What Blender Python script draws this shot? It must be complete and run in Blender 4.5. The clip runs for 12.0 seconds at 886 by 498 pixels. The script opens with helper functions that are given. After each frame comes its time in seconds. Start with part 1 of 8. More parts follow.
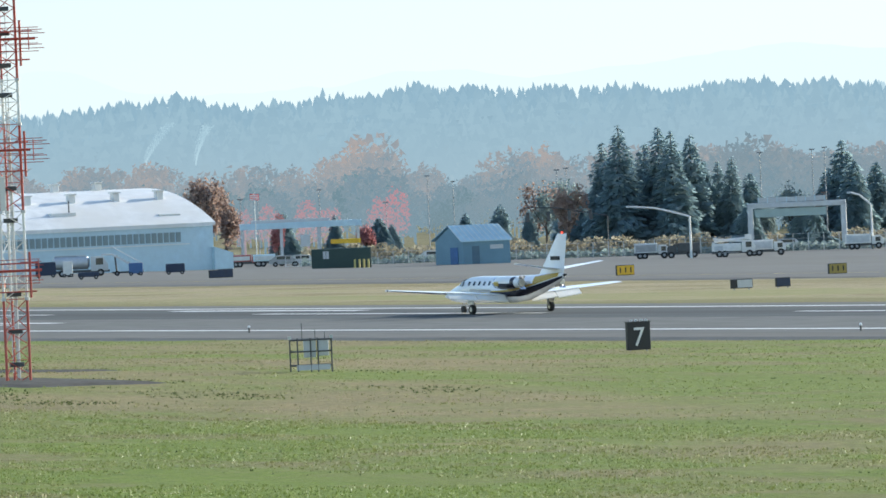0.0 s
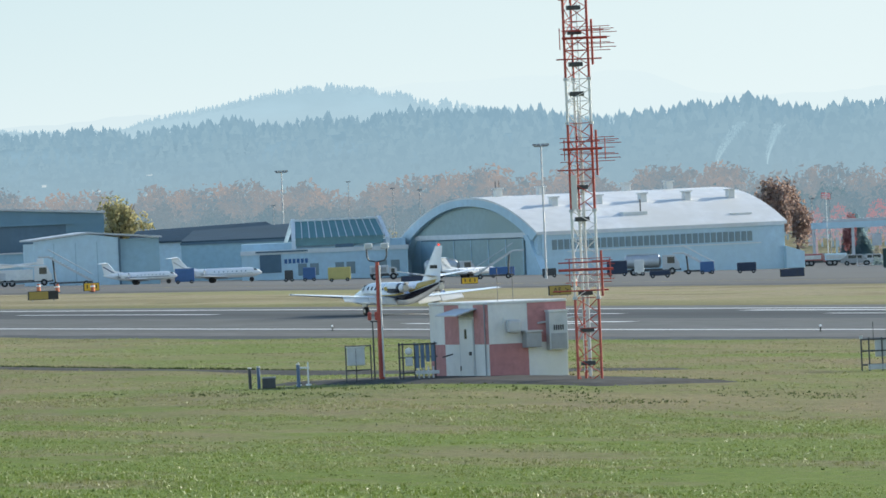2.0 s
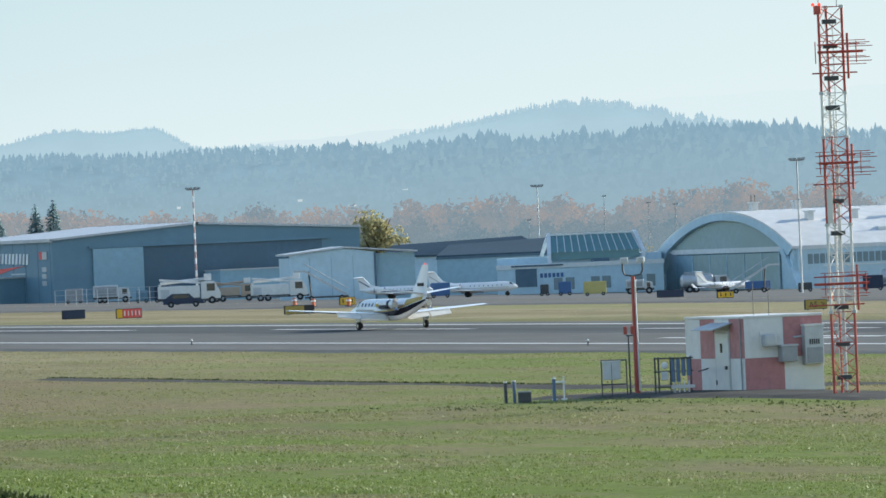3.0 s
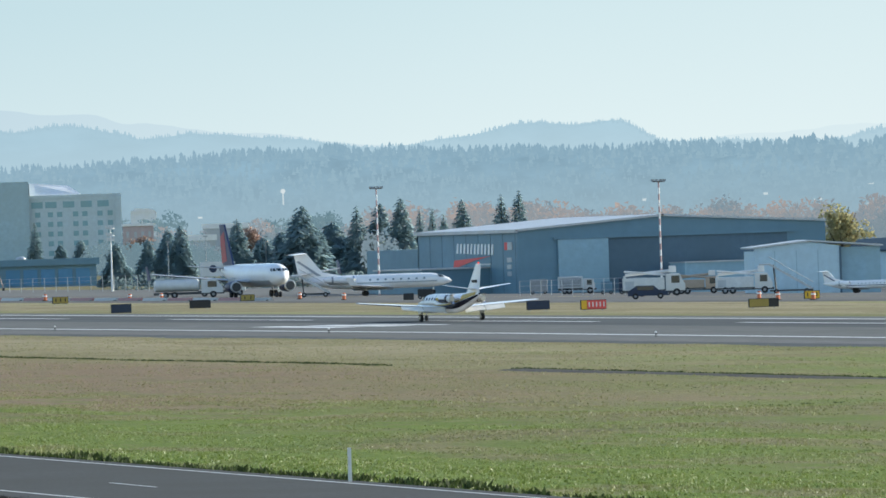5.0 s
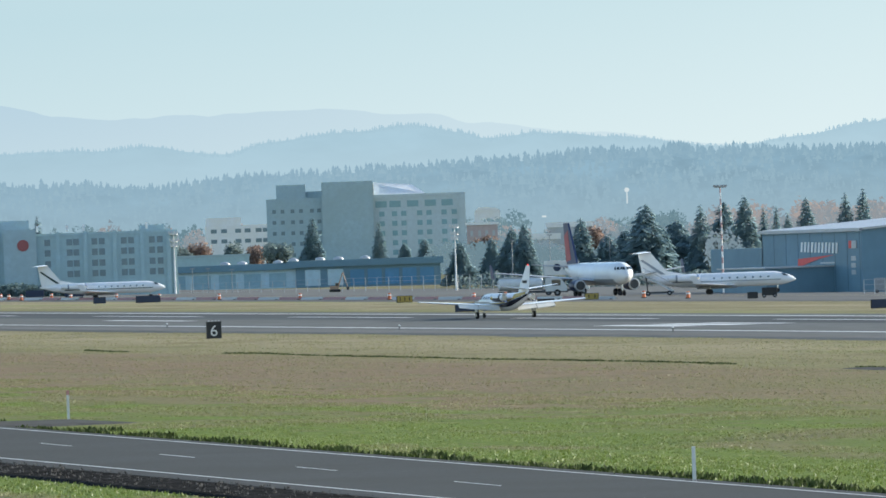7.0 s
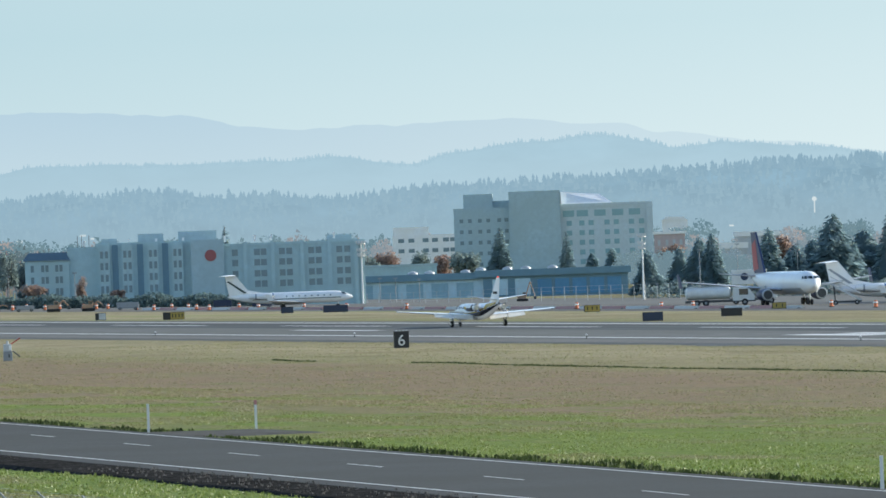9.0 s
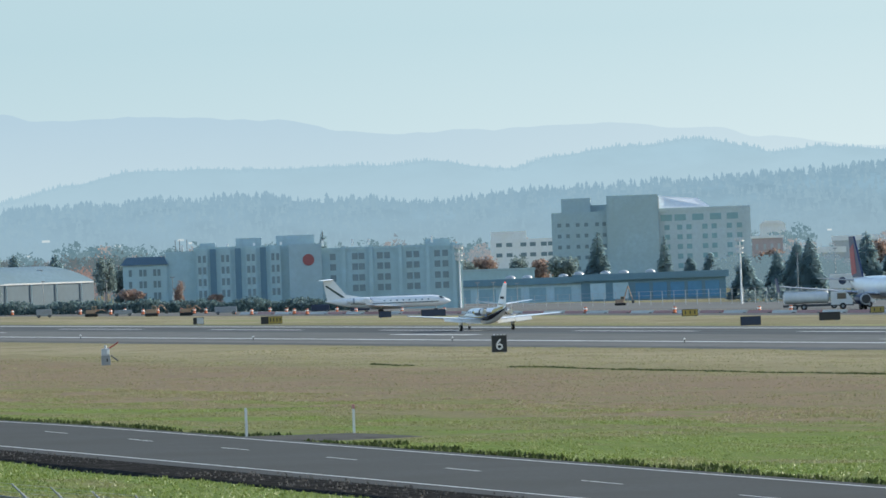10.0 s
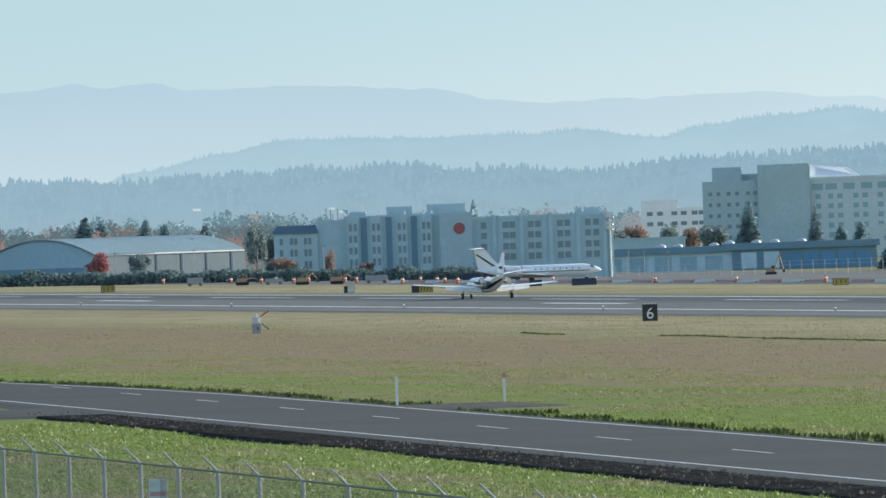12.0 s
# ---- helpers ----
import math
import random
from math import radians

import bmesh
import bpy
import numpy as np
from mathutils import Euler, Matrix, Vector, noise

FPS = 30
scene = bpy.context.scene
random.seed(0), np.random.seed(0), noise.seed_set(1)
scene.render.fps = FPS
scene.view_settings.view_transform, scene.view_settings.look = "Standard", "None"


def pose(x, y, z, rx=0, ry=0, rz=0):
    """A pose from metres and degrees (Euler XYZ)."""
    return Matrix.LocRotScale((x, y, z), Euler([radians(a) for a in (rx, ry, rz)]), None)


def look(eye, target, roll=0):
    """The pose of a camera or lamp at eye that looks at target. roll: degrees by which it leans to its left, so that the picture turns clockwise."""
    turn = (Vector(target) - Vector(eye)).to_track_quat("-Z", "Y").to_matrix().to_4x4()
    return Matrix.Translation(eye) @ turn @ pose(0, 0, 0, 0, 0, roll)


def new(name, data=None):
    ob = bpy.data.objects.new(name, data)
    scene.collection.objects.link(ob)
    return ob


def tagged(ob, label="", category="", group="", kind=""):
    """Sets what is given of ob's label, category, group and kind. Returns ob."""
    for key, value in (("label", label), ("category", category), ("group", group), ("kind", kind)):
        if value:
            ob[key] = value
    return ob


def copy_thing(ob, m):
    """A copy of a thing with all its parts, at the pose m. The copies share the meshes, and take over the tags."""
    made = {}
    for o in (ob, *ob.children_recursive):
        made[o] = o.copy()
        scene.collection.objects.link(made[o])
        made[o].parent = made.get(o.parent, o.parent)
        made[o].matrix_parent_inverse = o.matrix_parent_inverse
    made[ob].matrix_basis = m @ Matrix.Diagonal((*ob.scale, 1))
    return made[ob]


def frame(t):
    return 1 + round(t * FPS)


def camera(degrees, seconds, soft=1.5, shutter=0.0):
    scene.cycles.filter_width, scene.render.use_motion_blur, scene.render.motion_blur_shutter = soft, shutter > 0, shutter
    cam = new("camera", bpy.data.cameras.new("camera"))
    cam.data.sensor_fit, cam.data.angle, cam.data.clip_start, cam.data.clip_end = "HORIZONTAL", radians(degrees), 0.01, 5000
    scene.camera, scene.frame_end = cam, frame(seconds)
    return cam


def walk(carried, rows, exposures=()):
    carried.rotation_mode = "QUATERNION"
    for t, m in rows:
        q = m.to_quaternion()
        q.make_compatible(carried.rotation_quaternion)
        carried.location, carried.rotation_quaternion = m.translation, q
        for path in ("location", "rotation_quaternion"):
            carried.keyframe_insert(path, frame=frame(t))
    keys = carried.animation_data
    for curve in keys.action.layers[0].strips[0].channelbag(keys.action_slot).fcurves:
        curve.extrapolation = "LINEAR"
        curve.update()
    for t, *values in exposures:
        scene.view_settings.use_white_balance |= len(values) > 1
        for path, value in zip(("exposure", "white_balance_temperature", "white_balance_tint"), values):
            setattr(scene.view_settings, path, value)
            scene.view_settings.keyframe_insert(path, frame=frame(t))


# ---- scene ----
EYE_Z = 8.4
SLOPE, RUN = 0.0105, radians(29.3)


def gz(p, s):
    """Height of the ground: x = p is metres across the runway, y = s metres along it."""
    u = min(max((p - 300) / 260, 0), 1)
    side = p * math.cos(RUN) - s * math.sin(RUN)
    ahead = p * math.sin(RUN) + s * math.cos(RUN)
    dip = 0.17 * min(max((620 - s) / 150, 0), 1) * min(max((p - 195) / 25, 0), 1)
    return -dip - SLOPE * side - 2.6 * u * u * (3 - 2 * u) + 0.6 * math.exp(-((side + 22) / 22) ** 2 - ((ahead - 372) / 40) ** 2)


# seconds, tilt, lean and heading of a camera that turns on one spot
PATH = [
    (0.0, 89.5340, 2.5499, -29.3207),
    (0.5, 89.5330, 2.4203, -28.2042),
    (1.0, 89.6550, 2.5707, -27.3403),
    (1.5, 89.6529, 2.5065, -26.2911),
    (2.0, 89.6850, 2.4877, -25.6965),
    (2.5, 89.8017, 2.6199, -24.8804),
    (3.0, 89.8454, 2.5102, -24.0748),
    (3.5, 89.8462, 2.1538, -23.1182),
    (3.7, 89.8327, 2.0843, -22.7693),
    (5.3, 89.9418, 1.9212, -20.7690),
    (5.5, 89.9601, 1.9087, -20.5116),
    (6.0, 89.9873, 1.7775, -19.8727),
    (6.5, 89.9687, 1.8542, -19.4155),
    (7.0, 89.9754, 1.9996, -18.9439),
    (7.2, 89.9929, 1.8182, -18.7941),
    (8.8, 90.0595, 2.1116, -17.8727),
    (9.0, 90.0768, 2.0691, -17.7558),
    (9.5, 90.0977, 2.1473, -17.4227),
    (10.0, 90.1261, 2.0876, -17.1353),
    (10.5, 90.0772, 2.1460, -16.8027),
    (11.0, 89.9955, 2.1683, -16.5769),
    (11.5, 89.9688, 2.1888, -16.4289),
    (12.0, 89.9620, 2.0347, -16.1793),
]
cam = camera(5.6105, 12.0, soft=1.6)
EXPO = 0.88
walk(cam, [(t, pose(0, 0, EYE_Z, a, b, c)) for t, a, b, c in PATH], [(0, EXPO + 0.2), (1, EXPO + 0.12), (2, EXPO + 0.03), (3.5, EXPO), (9.3, EXPO), (11, EXPO - 0.08), (12, EXPO - 0.01)])

# ---- light ----
SUN_AZ, SUN_EL = radians(82), radians(16.5)
world = bpy.data.worlds.new("world")
scene.world = world
world.use_nodes = True
wn = world.node_tree.nodes
sky = wn.new("ShaderNodeTexSky")
sky.sky_type, sky.sun_disc = "NISHITA", False
sky.sun_elevation, sky.sun_rotation = SUN_EL, SUN_AZ
sky.air_density, sky.dust_density, sky.ozone_density = 1.0, 0.3, 2.0
world.node_tree.links.new(sky.outputs[0], wn["Background"].inputs[0])
wn["Background"].inputs[1].default_value = 0.15
sun_data = bpy.data.lights.new("sun", "SUN")
sun_data.energy, sun_data.angle, sun_data.color = 4.3, radians(0.6), (1.0, 0.96, 0.84)
sun = new("sun", sun_data)
sun_dir = Vector((math.sin(SUN_AZ) * math.cos(SUN_EL), math.cos(SUN_AZ) * math.cos(SUN_EL), math.sin(SUN_EL)))
sun.matrix_basis = look(sun_dir * 900, (0, 0, 0))


# ---- materials ----
def lin(r, g, b):
    return tuple((c / 255 / 12.92 if c < 10 else ((c / 255 + 0.055) / 1.055) ** 2.4) for c in (r, g, b))


def tree_of(name):
    m = bpy.data.materials.new(name)
    m.use_nodes = True
    t = m.node_tree
    return m, t, t.nodes, t.links, t.nodes["Principled BSDF"]


def noise_of(t, scale, detail=4, coord="Object", stretch=(1, 1, 1), rough=0.6):
    n = t.nodes
    if coord == "Position":
        src = n.new("ShaderNodeNewGeometry").outputs["Position"]
    else:
        src = n.new("ShaderNodeTexCoord").outputs[coord]
    mp = n.new("ShaderNodeMapping")
    mp.inputs["Scale"].default_value = stretch
    t.links.new(src, mp.inputs["Vector"])
    nz = n.new("ShaderNodeTexNoise")
    nz.inputs["Scale"].default_value, nz.inputs["Detail"].default_value, nz.inputs["Roughness"].default_value = scale, detail, rough
    t.links.new(mp.outputs[0], nz.inputs["Vector"])
    return nz


def mixed(t, fac, a, b):
    mx = t.nodes.new("ShaderNodeMix")
    mx.data_type = "RGBA"
    for sock, val in ((mx.inputs["Factor"], fac), (mx.inputs[6], a), (mx.inputs[7], b)):
        if isinstance(val, bpy.types.NodeSocket):
            t.links.new(val, sock)
        elif isinstance(val, (tuple, list)):
            sock.default_value = (*val, 1)
        else:
            sock.default_value = val
    return mx.outputs[2]


def ramped(t, src, lo, hi):
    mr = t.nodes.new("ShaderNodeMapRange")
    mr.inputs["From Min"].default_value, mr.inputs["From Max"].default_value = lo, hi
    t.links.new(src, mr.inputs["Value"])
    return mr.outputs[0]


def surface(name, col, rough=0.6, metal=0.0, vary=0.12, grain=3.0, stain=0.35, bump=0.0, coord="Object", stretch=(1, 1, 1), island=0.0, spec=0.4):
    """A painted or natural surface: a base colour with grain and larger stains."""
    m, t, n, l, bs = tree_of(name)
    fine = noise_of(t, grain, 5, coord, stretch)
    wide = noise_of(t, stain, 3, coord, stretch)
    dark = tuple(c * (1 - 1.6 * vary) for c in col)
    lite = tuple(min(1, c * (1 + vary)) for c in col)
    c1 = mixed(t, ramped(t, fine.outputs[0], 0.3, 0.7), dark, lite)
    c2 = mixed(t, ramped(t, wide.outputs[0], 0.35, 0.75), c1, tuple(c * (1 - vary) * k for c, k in zip(col, (1.0, 0.97, 0.92))))
    if island:
        g = n.new("ShaderNodeNewGeometry")
        c2 = mixed(t, ramped(t, g.outputs["Random Per Island"], -0.6 / island, 1.0), c2, tuple(c * (1 - island) for c in col))
    l.new(c2, bs.inputs["Base Color"])
    bs.inputs["Roughness"].default_value, bs.inputs["Metallic"].default_value = rough, metal
    bs.inputs["Specular IOR Level"].default_value = spec
    if bump:
        b = n.new("ShaderNodeBump")
        b.inputs["Strength"].default_value, b.inputs["Distance"].default_value = 0.6, bump
        l.new(fine.outputs[0], b.inputs["Height"])
        l.new(b.outputs[0], bs.inputs["Normal"])
    return m


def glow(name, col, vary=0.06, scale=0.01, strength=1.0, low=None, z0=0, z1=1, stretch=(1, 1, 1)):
    """Emission for sky, distance and lamp lenses; in distance, lit haze is put into the colour."""
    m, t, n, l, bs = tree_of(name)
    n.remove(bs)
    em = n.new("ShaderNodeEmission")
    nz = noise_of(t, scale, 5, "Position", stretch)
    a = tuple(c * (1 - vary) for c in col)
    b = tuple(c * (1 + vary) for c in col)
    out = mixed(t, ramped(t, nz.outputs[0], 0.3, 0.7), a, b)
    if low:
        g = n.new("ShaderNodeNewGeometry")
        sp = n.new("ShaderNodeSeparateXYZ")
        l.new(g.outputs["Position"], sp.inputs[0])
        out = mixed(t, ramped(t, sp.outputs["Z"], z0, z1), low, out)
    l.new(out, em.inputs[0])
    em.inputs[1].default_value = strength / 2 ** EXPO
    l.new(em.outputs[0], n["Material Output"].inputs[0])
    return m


# ---- mesh tools ----
def box(bm, x0, x1, y0, y1, z0, z1, bevel=0.0):
    r = bmesh.ops.create_cube(bm, size=1, matrix=Matrix.Translation(((x0 + x1) / 2, (y0 + y1) / 2, (z0 + z1) / 2)) @ Matrix.Diagonal((x1 - x0, y1 - y0, z1 - z0, 1)))
    if bevel:
        es = list({e for v in r["verts"] for e in v.link_edges})
        bmesh.ops.bevel(bm, geom=es, offset=bevel, segments=2, affect="EDGES", profile=0.6)
    return bm


def rod(bm, a, b, r0, r1=None, n=8):
    a, b = Vector(a), Vector(b)
    q = (b - a).to_track_quat("Z", "Y").to_matrix().to_4x4()
    bmesh.ops.create_cone(bm, cap_ends=True, segments=n, radius1=r0, radius2=r0 if r1 is None else r1, depth=(b - a).length, matrix=Matrix.Translation((a + b) / 2) @ q)
    return bm


def ball(bm, c, r, scale=(1, 1, 1), sub=2):
    bmesh.ops.create_icosphere(bm, subdivisions=sub, radius=r, matrix=Matrix.Translation(c) @ Matrix.Diagonal((*scale, 1)))
    return bm


def loft(bm, rings, caps=True):
    """Skin over rings of equal point counts."""
    vs = [[bm.verts.new(p) for p in ring] for ring in rings]
    for a, b in zip(vs, vs[1:]):
        for i in range(len(a)):
            j = (i + 1) % len(a)
            bm.faces.new((a[i], a[j], b[j], b[i]))
    if caps:
        bm.faces.new(list(reversed(vs[0])))
        bm.faces.new(vs[-1])
    return bm


def slab(bm, pts, thick, axis=(0, 0, 1)):
    """A flat outline given thickness along an axis."""
    ax = Vector(axis) * thick
    lo = [Vector(p) for p in pts]
    return loft(bm, [lo, [p + ax for p in lo]])


def mesh_of(name, bm, material, smooth=False):
    bmesh.ops.recalc_face_normals(bm, faces=bm.faces)
    me = bpy.data.meshes.new(name)
    bm.to_mesh(me)
    bm.free()
    me.materials.append(material)
    if smooth:
        me.shade_smooth()
        me.set_sharp_from_angle(angle=radians(40))
    return me


def part(name, bm, material, parent, label="", smooth=False):
    ob = new(name, mesh_of(name, bm, material, smooth))
    ob.parent = parent
    if label:
        tagged(ob, label)
    return ob


def thing(name, p, s, rz, label, category, group="", dz=0.0, kind=""):
    ob = new(name)
    ob.empty_display_size = 0.2
    ob.matrix_basis = pose(p, s, gz(p, s) + dz, 0, 0, rz)
    return tagged(ob, label, category, group, kind)


def facing(p, s):
    """The turn that lets a thing's front look at the viewer's hill."""
    return -math.degrees(math.atan2(p, s))


def B(*a, **k):
    return box(bmesh.new(), *a, **k)


def R(*a, **k):
    return rod(bmesh.new(), *a, **k)


# ---- palette ----
M_ASPHALT = surface("asphalt", (0.150, 0.152, 0.142), 0.85, 0, 0.16, 0.8, 0.05, 0.01, "Position", (1, 0.25, 1), spec=0.05)
M_ROAD = surface("road_asphalt", (0.064, 0.066, 0.062), 0.9, 0, 0.2, 6.0, 0.12, 0.01, "Position", spec=0.12)
M_SHOULDER = surface("shoulder_asphalt", (0.165, 0.162, 0.15), 0.85, 0, 0.18, 1.2, 0.06, 0.01, "Position", (1, 0.2, 1), spec=0.05)
M_GRAVEL = surface("gravel", (0.046, 0.045, 0.043), 1.0, 0, 0.6, 4.0, 0.6, 0.12, "Position", spec=0.0)
M_STUB = surface("worn_asphalt", (0.10, 0.095, 0.085), 0.9, 0, 0.25, 1.5, 0.3, 0.02, "Position", spec=0.05)
M_DIRT = surface("bare_earth", (0.14, 0.115, 0.09), 0.95, 0, 0.3, 2.5, 0.4, 0.05, "Position", spec=0.0)
M_CONCRETE = surface("apron_concrete", (0.155, 0.154, 0.142), 0.85, 0, 0.12, 0.5, 0.03, 0.01, "Position", (1, 0.3, 1), spec=0.1)
M_LINE = surface("white_line_paint", (0.68, 0.68, 0.66), 0.6, 0, 0.12, 2.0, 0.2, 0, "Position")
M_YLINE = surface("yellow_line_paint", (0.6, 0.42, 0.08), 0.6, 0, 0.15, 2.0, 0.2, 0, "Position")
M_RUBBER = surface("tyre_rubber_marks", (0.105, 0.112, 0.112), 0.85, 0, 0.3, 0.6, 0.05, 0, "Position", (3, 0.05, 1), spec=0.05)
M_WHITE = surface("white_paint", (0.80, 0.80, 0.79), 0.35, 0, 0.05, 1.5, 0.3)
M_OFFWHITE = surface("weathered_white_paint", (0.68, 0.68, 0.66), 0.55, 0, 0.10, 2.0, 0.5, 0.004)
M_RED = surface("faded_red_paint", (0.45, 0.20, 0.20), 0.6, 0, 0.16, 2.5, 0.6, 0.004)
M_TRED = surface("tower_red_paint", (0.43, 0.075, 0.055), 0.5, 0, 0.15, 3.0, 0.7)
M_GREY = surface("grey_paint", (0.30, 0.31, 0.32), 0.5, 0, 0.12, 2.0, 0.4)
M_LGREY = surface("light_grey_metal", (0.48, 0.50, 0.52), 0.45, 0.2, 0.1, 2.0, 0.4)
M_DGREY = surface("dark_grey_metal", (0.07, 0.075, 0.08), 0.5, 0.2, 0.2, 3.0, 0.5)
M_GALV = surface("galvanised_steel", (0.26, 0.28, 0.30), 0.5, 0.3, 0.12, 6.0, 1.0)
M_BLACK = surface("black_panel", (0.018, 0.02, 0.024), 0.45, 0, 0.2, 2.0, 0.5)
M_NAVY = surface("navy_panel_back", (0.02, 0.035, 0.075), 0.5, 0, 0.2, 1.0, 0.4)
M_YELLOW = surface("yellow_sign_face", (0.75, 0.43, 0.03), 0.5, 0, 0.08, 2.0, 0.5)
# darker copy of the yellow face, with against-the-light shade in its colour
M_TANSIGN = surface("shade_toned_sign_face", (0.34, 0.25, 0.06), 0.55, 0, 0.1, 2.0, 0.5)
M_REDSIGN = surface("red_sign_face", (0.75, 0.10, 0.09), 0.5, 0, 0.08, 2.0, 0.5)
M_RUBB = surface("rubber", (0.02, 0.02, 0.021), 0.75, 0, 0.2, 4.0, 1.0)
M_STEEL = surface("bare_steel", (0.5, 0.51, 0.52), 0.3, 0.8, 0.1, 3.0, 1.0)
M_GLASS = surface("dark_window_glass", (0.03, 0.045, 0.055), 0.12, 0, 0.2, 1.0, 0.3, spec=0.7)
M_BLUE = surface("blue_paint", (0.05, 0.13, 0.30), 0.5, 0, 0.12, 1.0, 0.3)
M_LAMP = glow("lamp_lens_red", (1.0, 0.10, 0.06), 0.02, 1.0, 1.6)


def paint(name, r, g, b, rough=0.55, metal=0.0, vary=0.08, grain=1.2, stain=0.12, **k):
    return surface(name, (r, g, b), rough, metal, vary, grain, stain, **k)


# ---- ground ----
def grass_material(name, blades=False):
    m, t, n, l, bs = tree_of(name)
    g = n.new("ShaderNodeNewGeometry")
    sp = n.new("ShaderNodeSeparateXYZ")
    l.new(g.outputs["Position"], sp.inputs[0])
    wob = noise_of(t, 0.03, 4, "Position", (1, 0.35, 1))
    ma = n.new("ShaderNodeMath")
    ma.operation = "MULTIPLY_ADD"
    l.new(wob.outputs[0], ma.inputs[0])
    ma.inputs[1].default_value = 30
    l.new(sp.outputs["X"], ma.inputs[2])
    bands = n.new("ShaderNodeValToRGB")
    l.new(ramped(t, ma.outputs[0], 60 + 15, 420 + 15), bands.inputs[0])
    green, lush = (0.145, 0.175, 0.033), (0.138, 0.20, 0.018)
    dry, brown, straw = (0.265, 0.222, 0.115), (0.245, 0.168, 0.102), (0.35, 0.285, 0.17)
    stops = [(60, green), (85, lush), (112, lush), (129, green), (139, brown), (184, brown), (194, dry), (212, straw), (230, dry), (292, (0.19, 0.20, 0.06)), (304, straw), (345, straw), (420, dry)]
    cr = bands.color_ramp
    while len(cr.elements) < len(stops):
        cr.elements.new(0.5)
    for e, (p, c) in zip(cr.elements, stops):
        e.position, e.color = (p - 60) / 360, (*c, 1)
    # nearer the mast the turf is greener all over
    along = n.new("ShaderNodeMath")
    along.operation = "MULTIPLY_ADD"
    l.new(sp.outputs["X"], along.inputs[0])
    along.inputs[1].default_value = -2.2
    l.new(sp.outputs["Y"], along.inputs[2])
    fade = ramped(t, along.outputs[0], 0, 95)
    g2 = noise_of(t, 0.06, 5, "Position", (1, 0.3, 1))
    near = mixed(t, ramped(t, g2.outputs[0], 0.44, 0.62), (0.165, 0.208, 0.04), (0.265, 0.21, 0.105))
    inner = n.new("ShaderNodeMath")
    inner.operation = "LESS_THAN"
    l.new(sp.outputs["X"], inner.inputs[0])
    inner.inputs[1].default_value = 236
    inv = n.new("ShaderNodeMath")
    inv.operation = "MULTIPLY_ADD"
    l.new(fade, inv.inputs[0])
    inv.inputs[1].default_value, inv.inputs[2].default_value = -1, 1
    both = n.new("ShaderNodeMath")
    both.operation = "MULTIPLY"
    gate = n.new("ShaderNodeMath")
    gate.operation = "MULTIPLY"
    l.new(inner.outputs[0], gate.inputs[0])
    l.new(ramped(t, sp.outputs["X"], 114, 130), gate.inputs[1])
    l.new(gate.outputs[0], both.inputs[0])
    l.new(inv.outputs[0], both.inputs[1])
    col = mixed(t, both.outputs[0], bands.outputs[0], near)
    # worn browner turf towards the far end of the road
    worn = n.new("ShaderNodeMath")
    worn.operation = "MULTIPLY"
    l.new(ramped(t, sp.outputs["Y"], 375, 450), worn.inputs[0])
    l.new(ramped(t, ma.outputs[0], 150, 138), worn.inputs[1])
    col = mixed(t, worn.outputs[0], col, (0.205, 0.175, 0.075))
    streak = noise_of(t, 0.13, 6, "Position", (1, 0.35, 1), 0.62)
    green_side = ramped(t, ma.outputs[0], 174, 146)
    sg = n.new("ShaderNodeMath")
    sg.operation = "MULTIPLY"
    l.new(ramped(t, streak.outputs[0], 0.50, 0.56), sg.inputs[0])
    l.new(green_side, sg.inputs[1])
    col = mixed(t, sg.outputs[0], col, (0.152, 0.205, 0.028))
    sb = n.new("ShaderNodeMath")
    sb.operation = "MULTIPLY"
    l.new(ramped(t, streak.outputs[0], 0.49, 0.39), sb.inputs[0])
    sb.inputs[1].default_value = 0.75
    col = mixed(t, sb.outputs[0], col, (0.23, 0.185, 0.09))
    patch = noise_of(t, 0.16, 8, "Position", (1, 0.45, 1), 0.7)
    soft = mixed(t, 0.4, col, (0.125, 0.155, 0.03))
    col = mixed(t, ramped(t, patch.outputs[0], 0.54, 0.66), col, soft)
    speck = noise_of(t, 3.0, 6, "Position", (1, 0.6, 1), 0.75)
    dark = mixed(t, 0.5, col, (0.03, 0.045, 0.012))
    col = mixed(t, ramped(t, speck.outputs[0], 0.62, 0.34), col, dark)
    # ragged clumps of older growth, drawn out along the field
    clump = noise_of(t, 0.55, 7, "Position", (1, 0.3, 1), 0.72)
    col = mixed(t, ramped(t, clump.outputs[0], 0.60, 0.74), col, mixed(t, 0.55, col, (0.055, 0.085, 0.018)))
    col = mixed(t, ramped(t, clump.outputs[0], 0.42, 0.28), col, mixed(t, 0.4, col, (0.36, 0.31, 0.14)))
    # beyond the runway the strip is streaked with worn and paler grass
    lanes = noise_of(t, 0.05, 6, "Position", (1, 0.1, 1), 0.65)
    beyond = ramped(t, sp.outputs["X"], 284, 292)
    for lo, hi, tone, most in ((0.5, 0.6, (0.20, 0.17, 0.08), 0.7), (0.47, 0.38, (0.30, 0.27, 0.13), 0.8), (0.44, 0.34, (0.16, 0.175, 0.06), 0.6)):
        lane = n.new("ShaderNodeMath")
        lane.operation = "MULTIPLY"
        l.new(ramped(t, lanes.outputs[0], lo, hi), lane.inputs[0])
        l.new(beyond, lane.inputs[1])
        col = mixed(t, lane.outputs[0], col, mixed(t, most, col, tone))
    straws = noise_of(t, 7.0, 3, "Position")
    col = mixed(t, ramped(t, straws.outputs[0], 0.64, 0.76), col, (0.33, 0.32, 0.13))
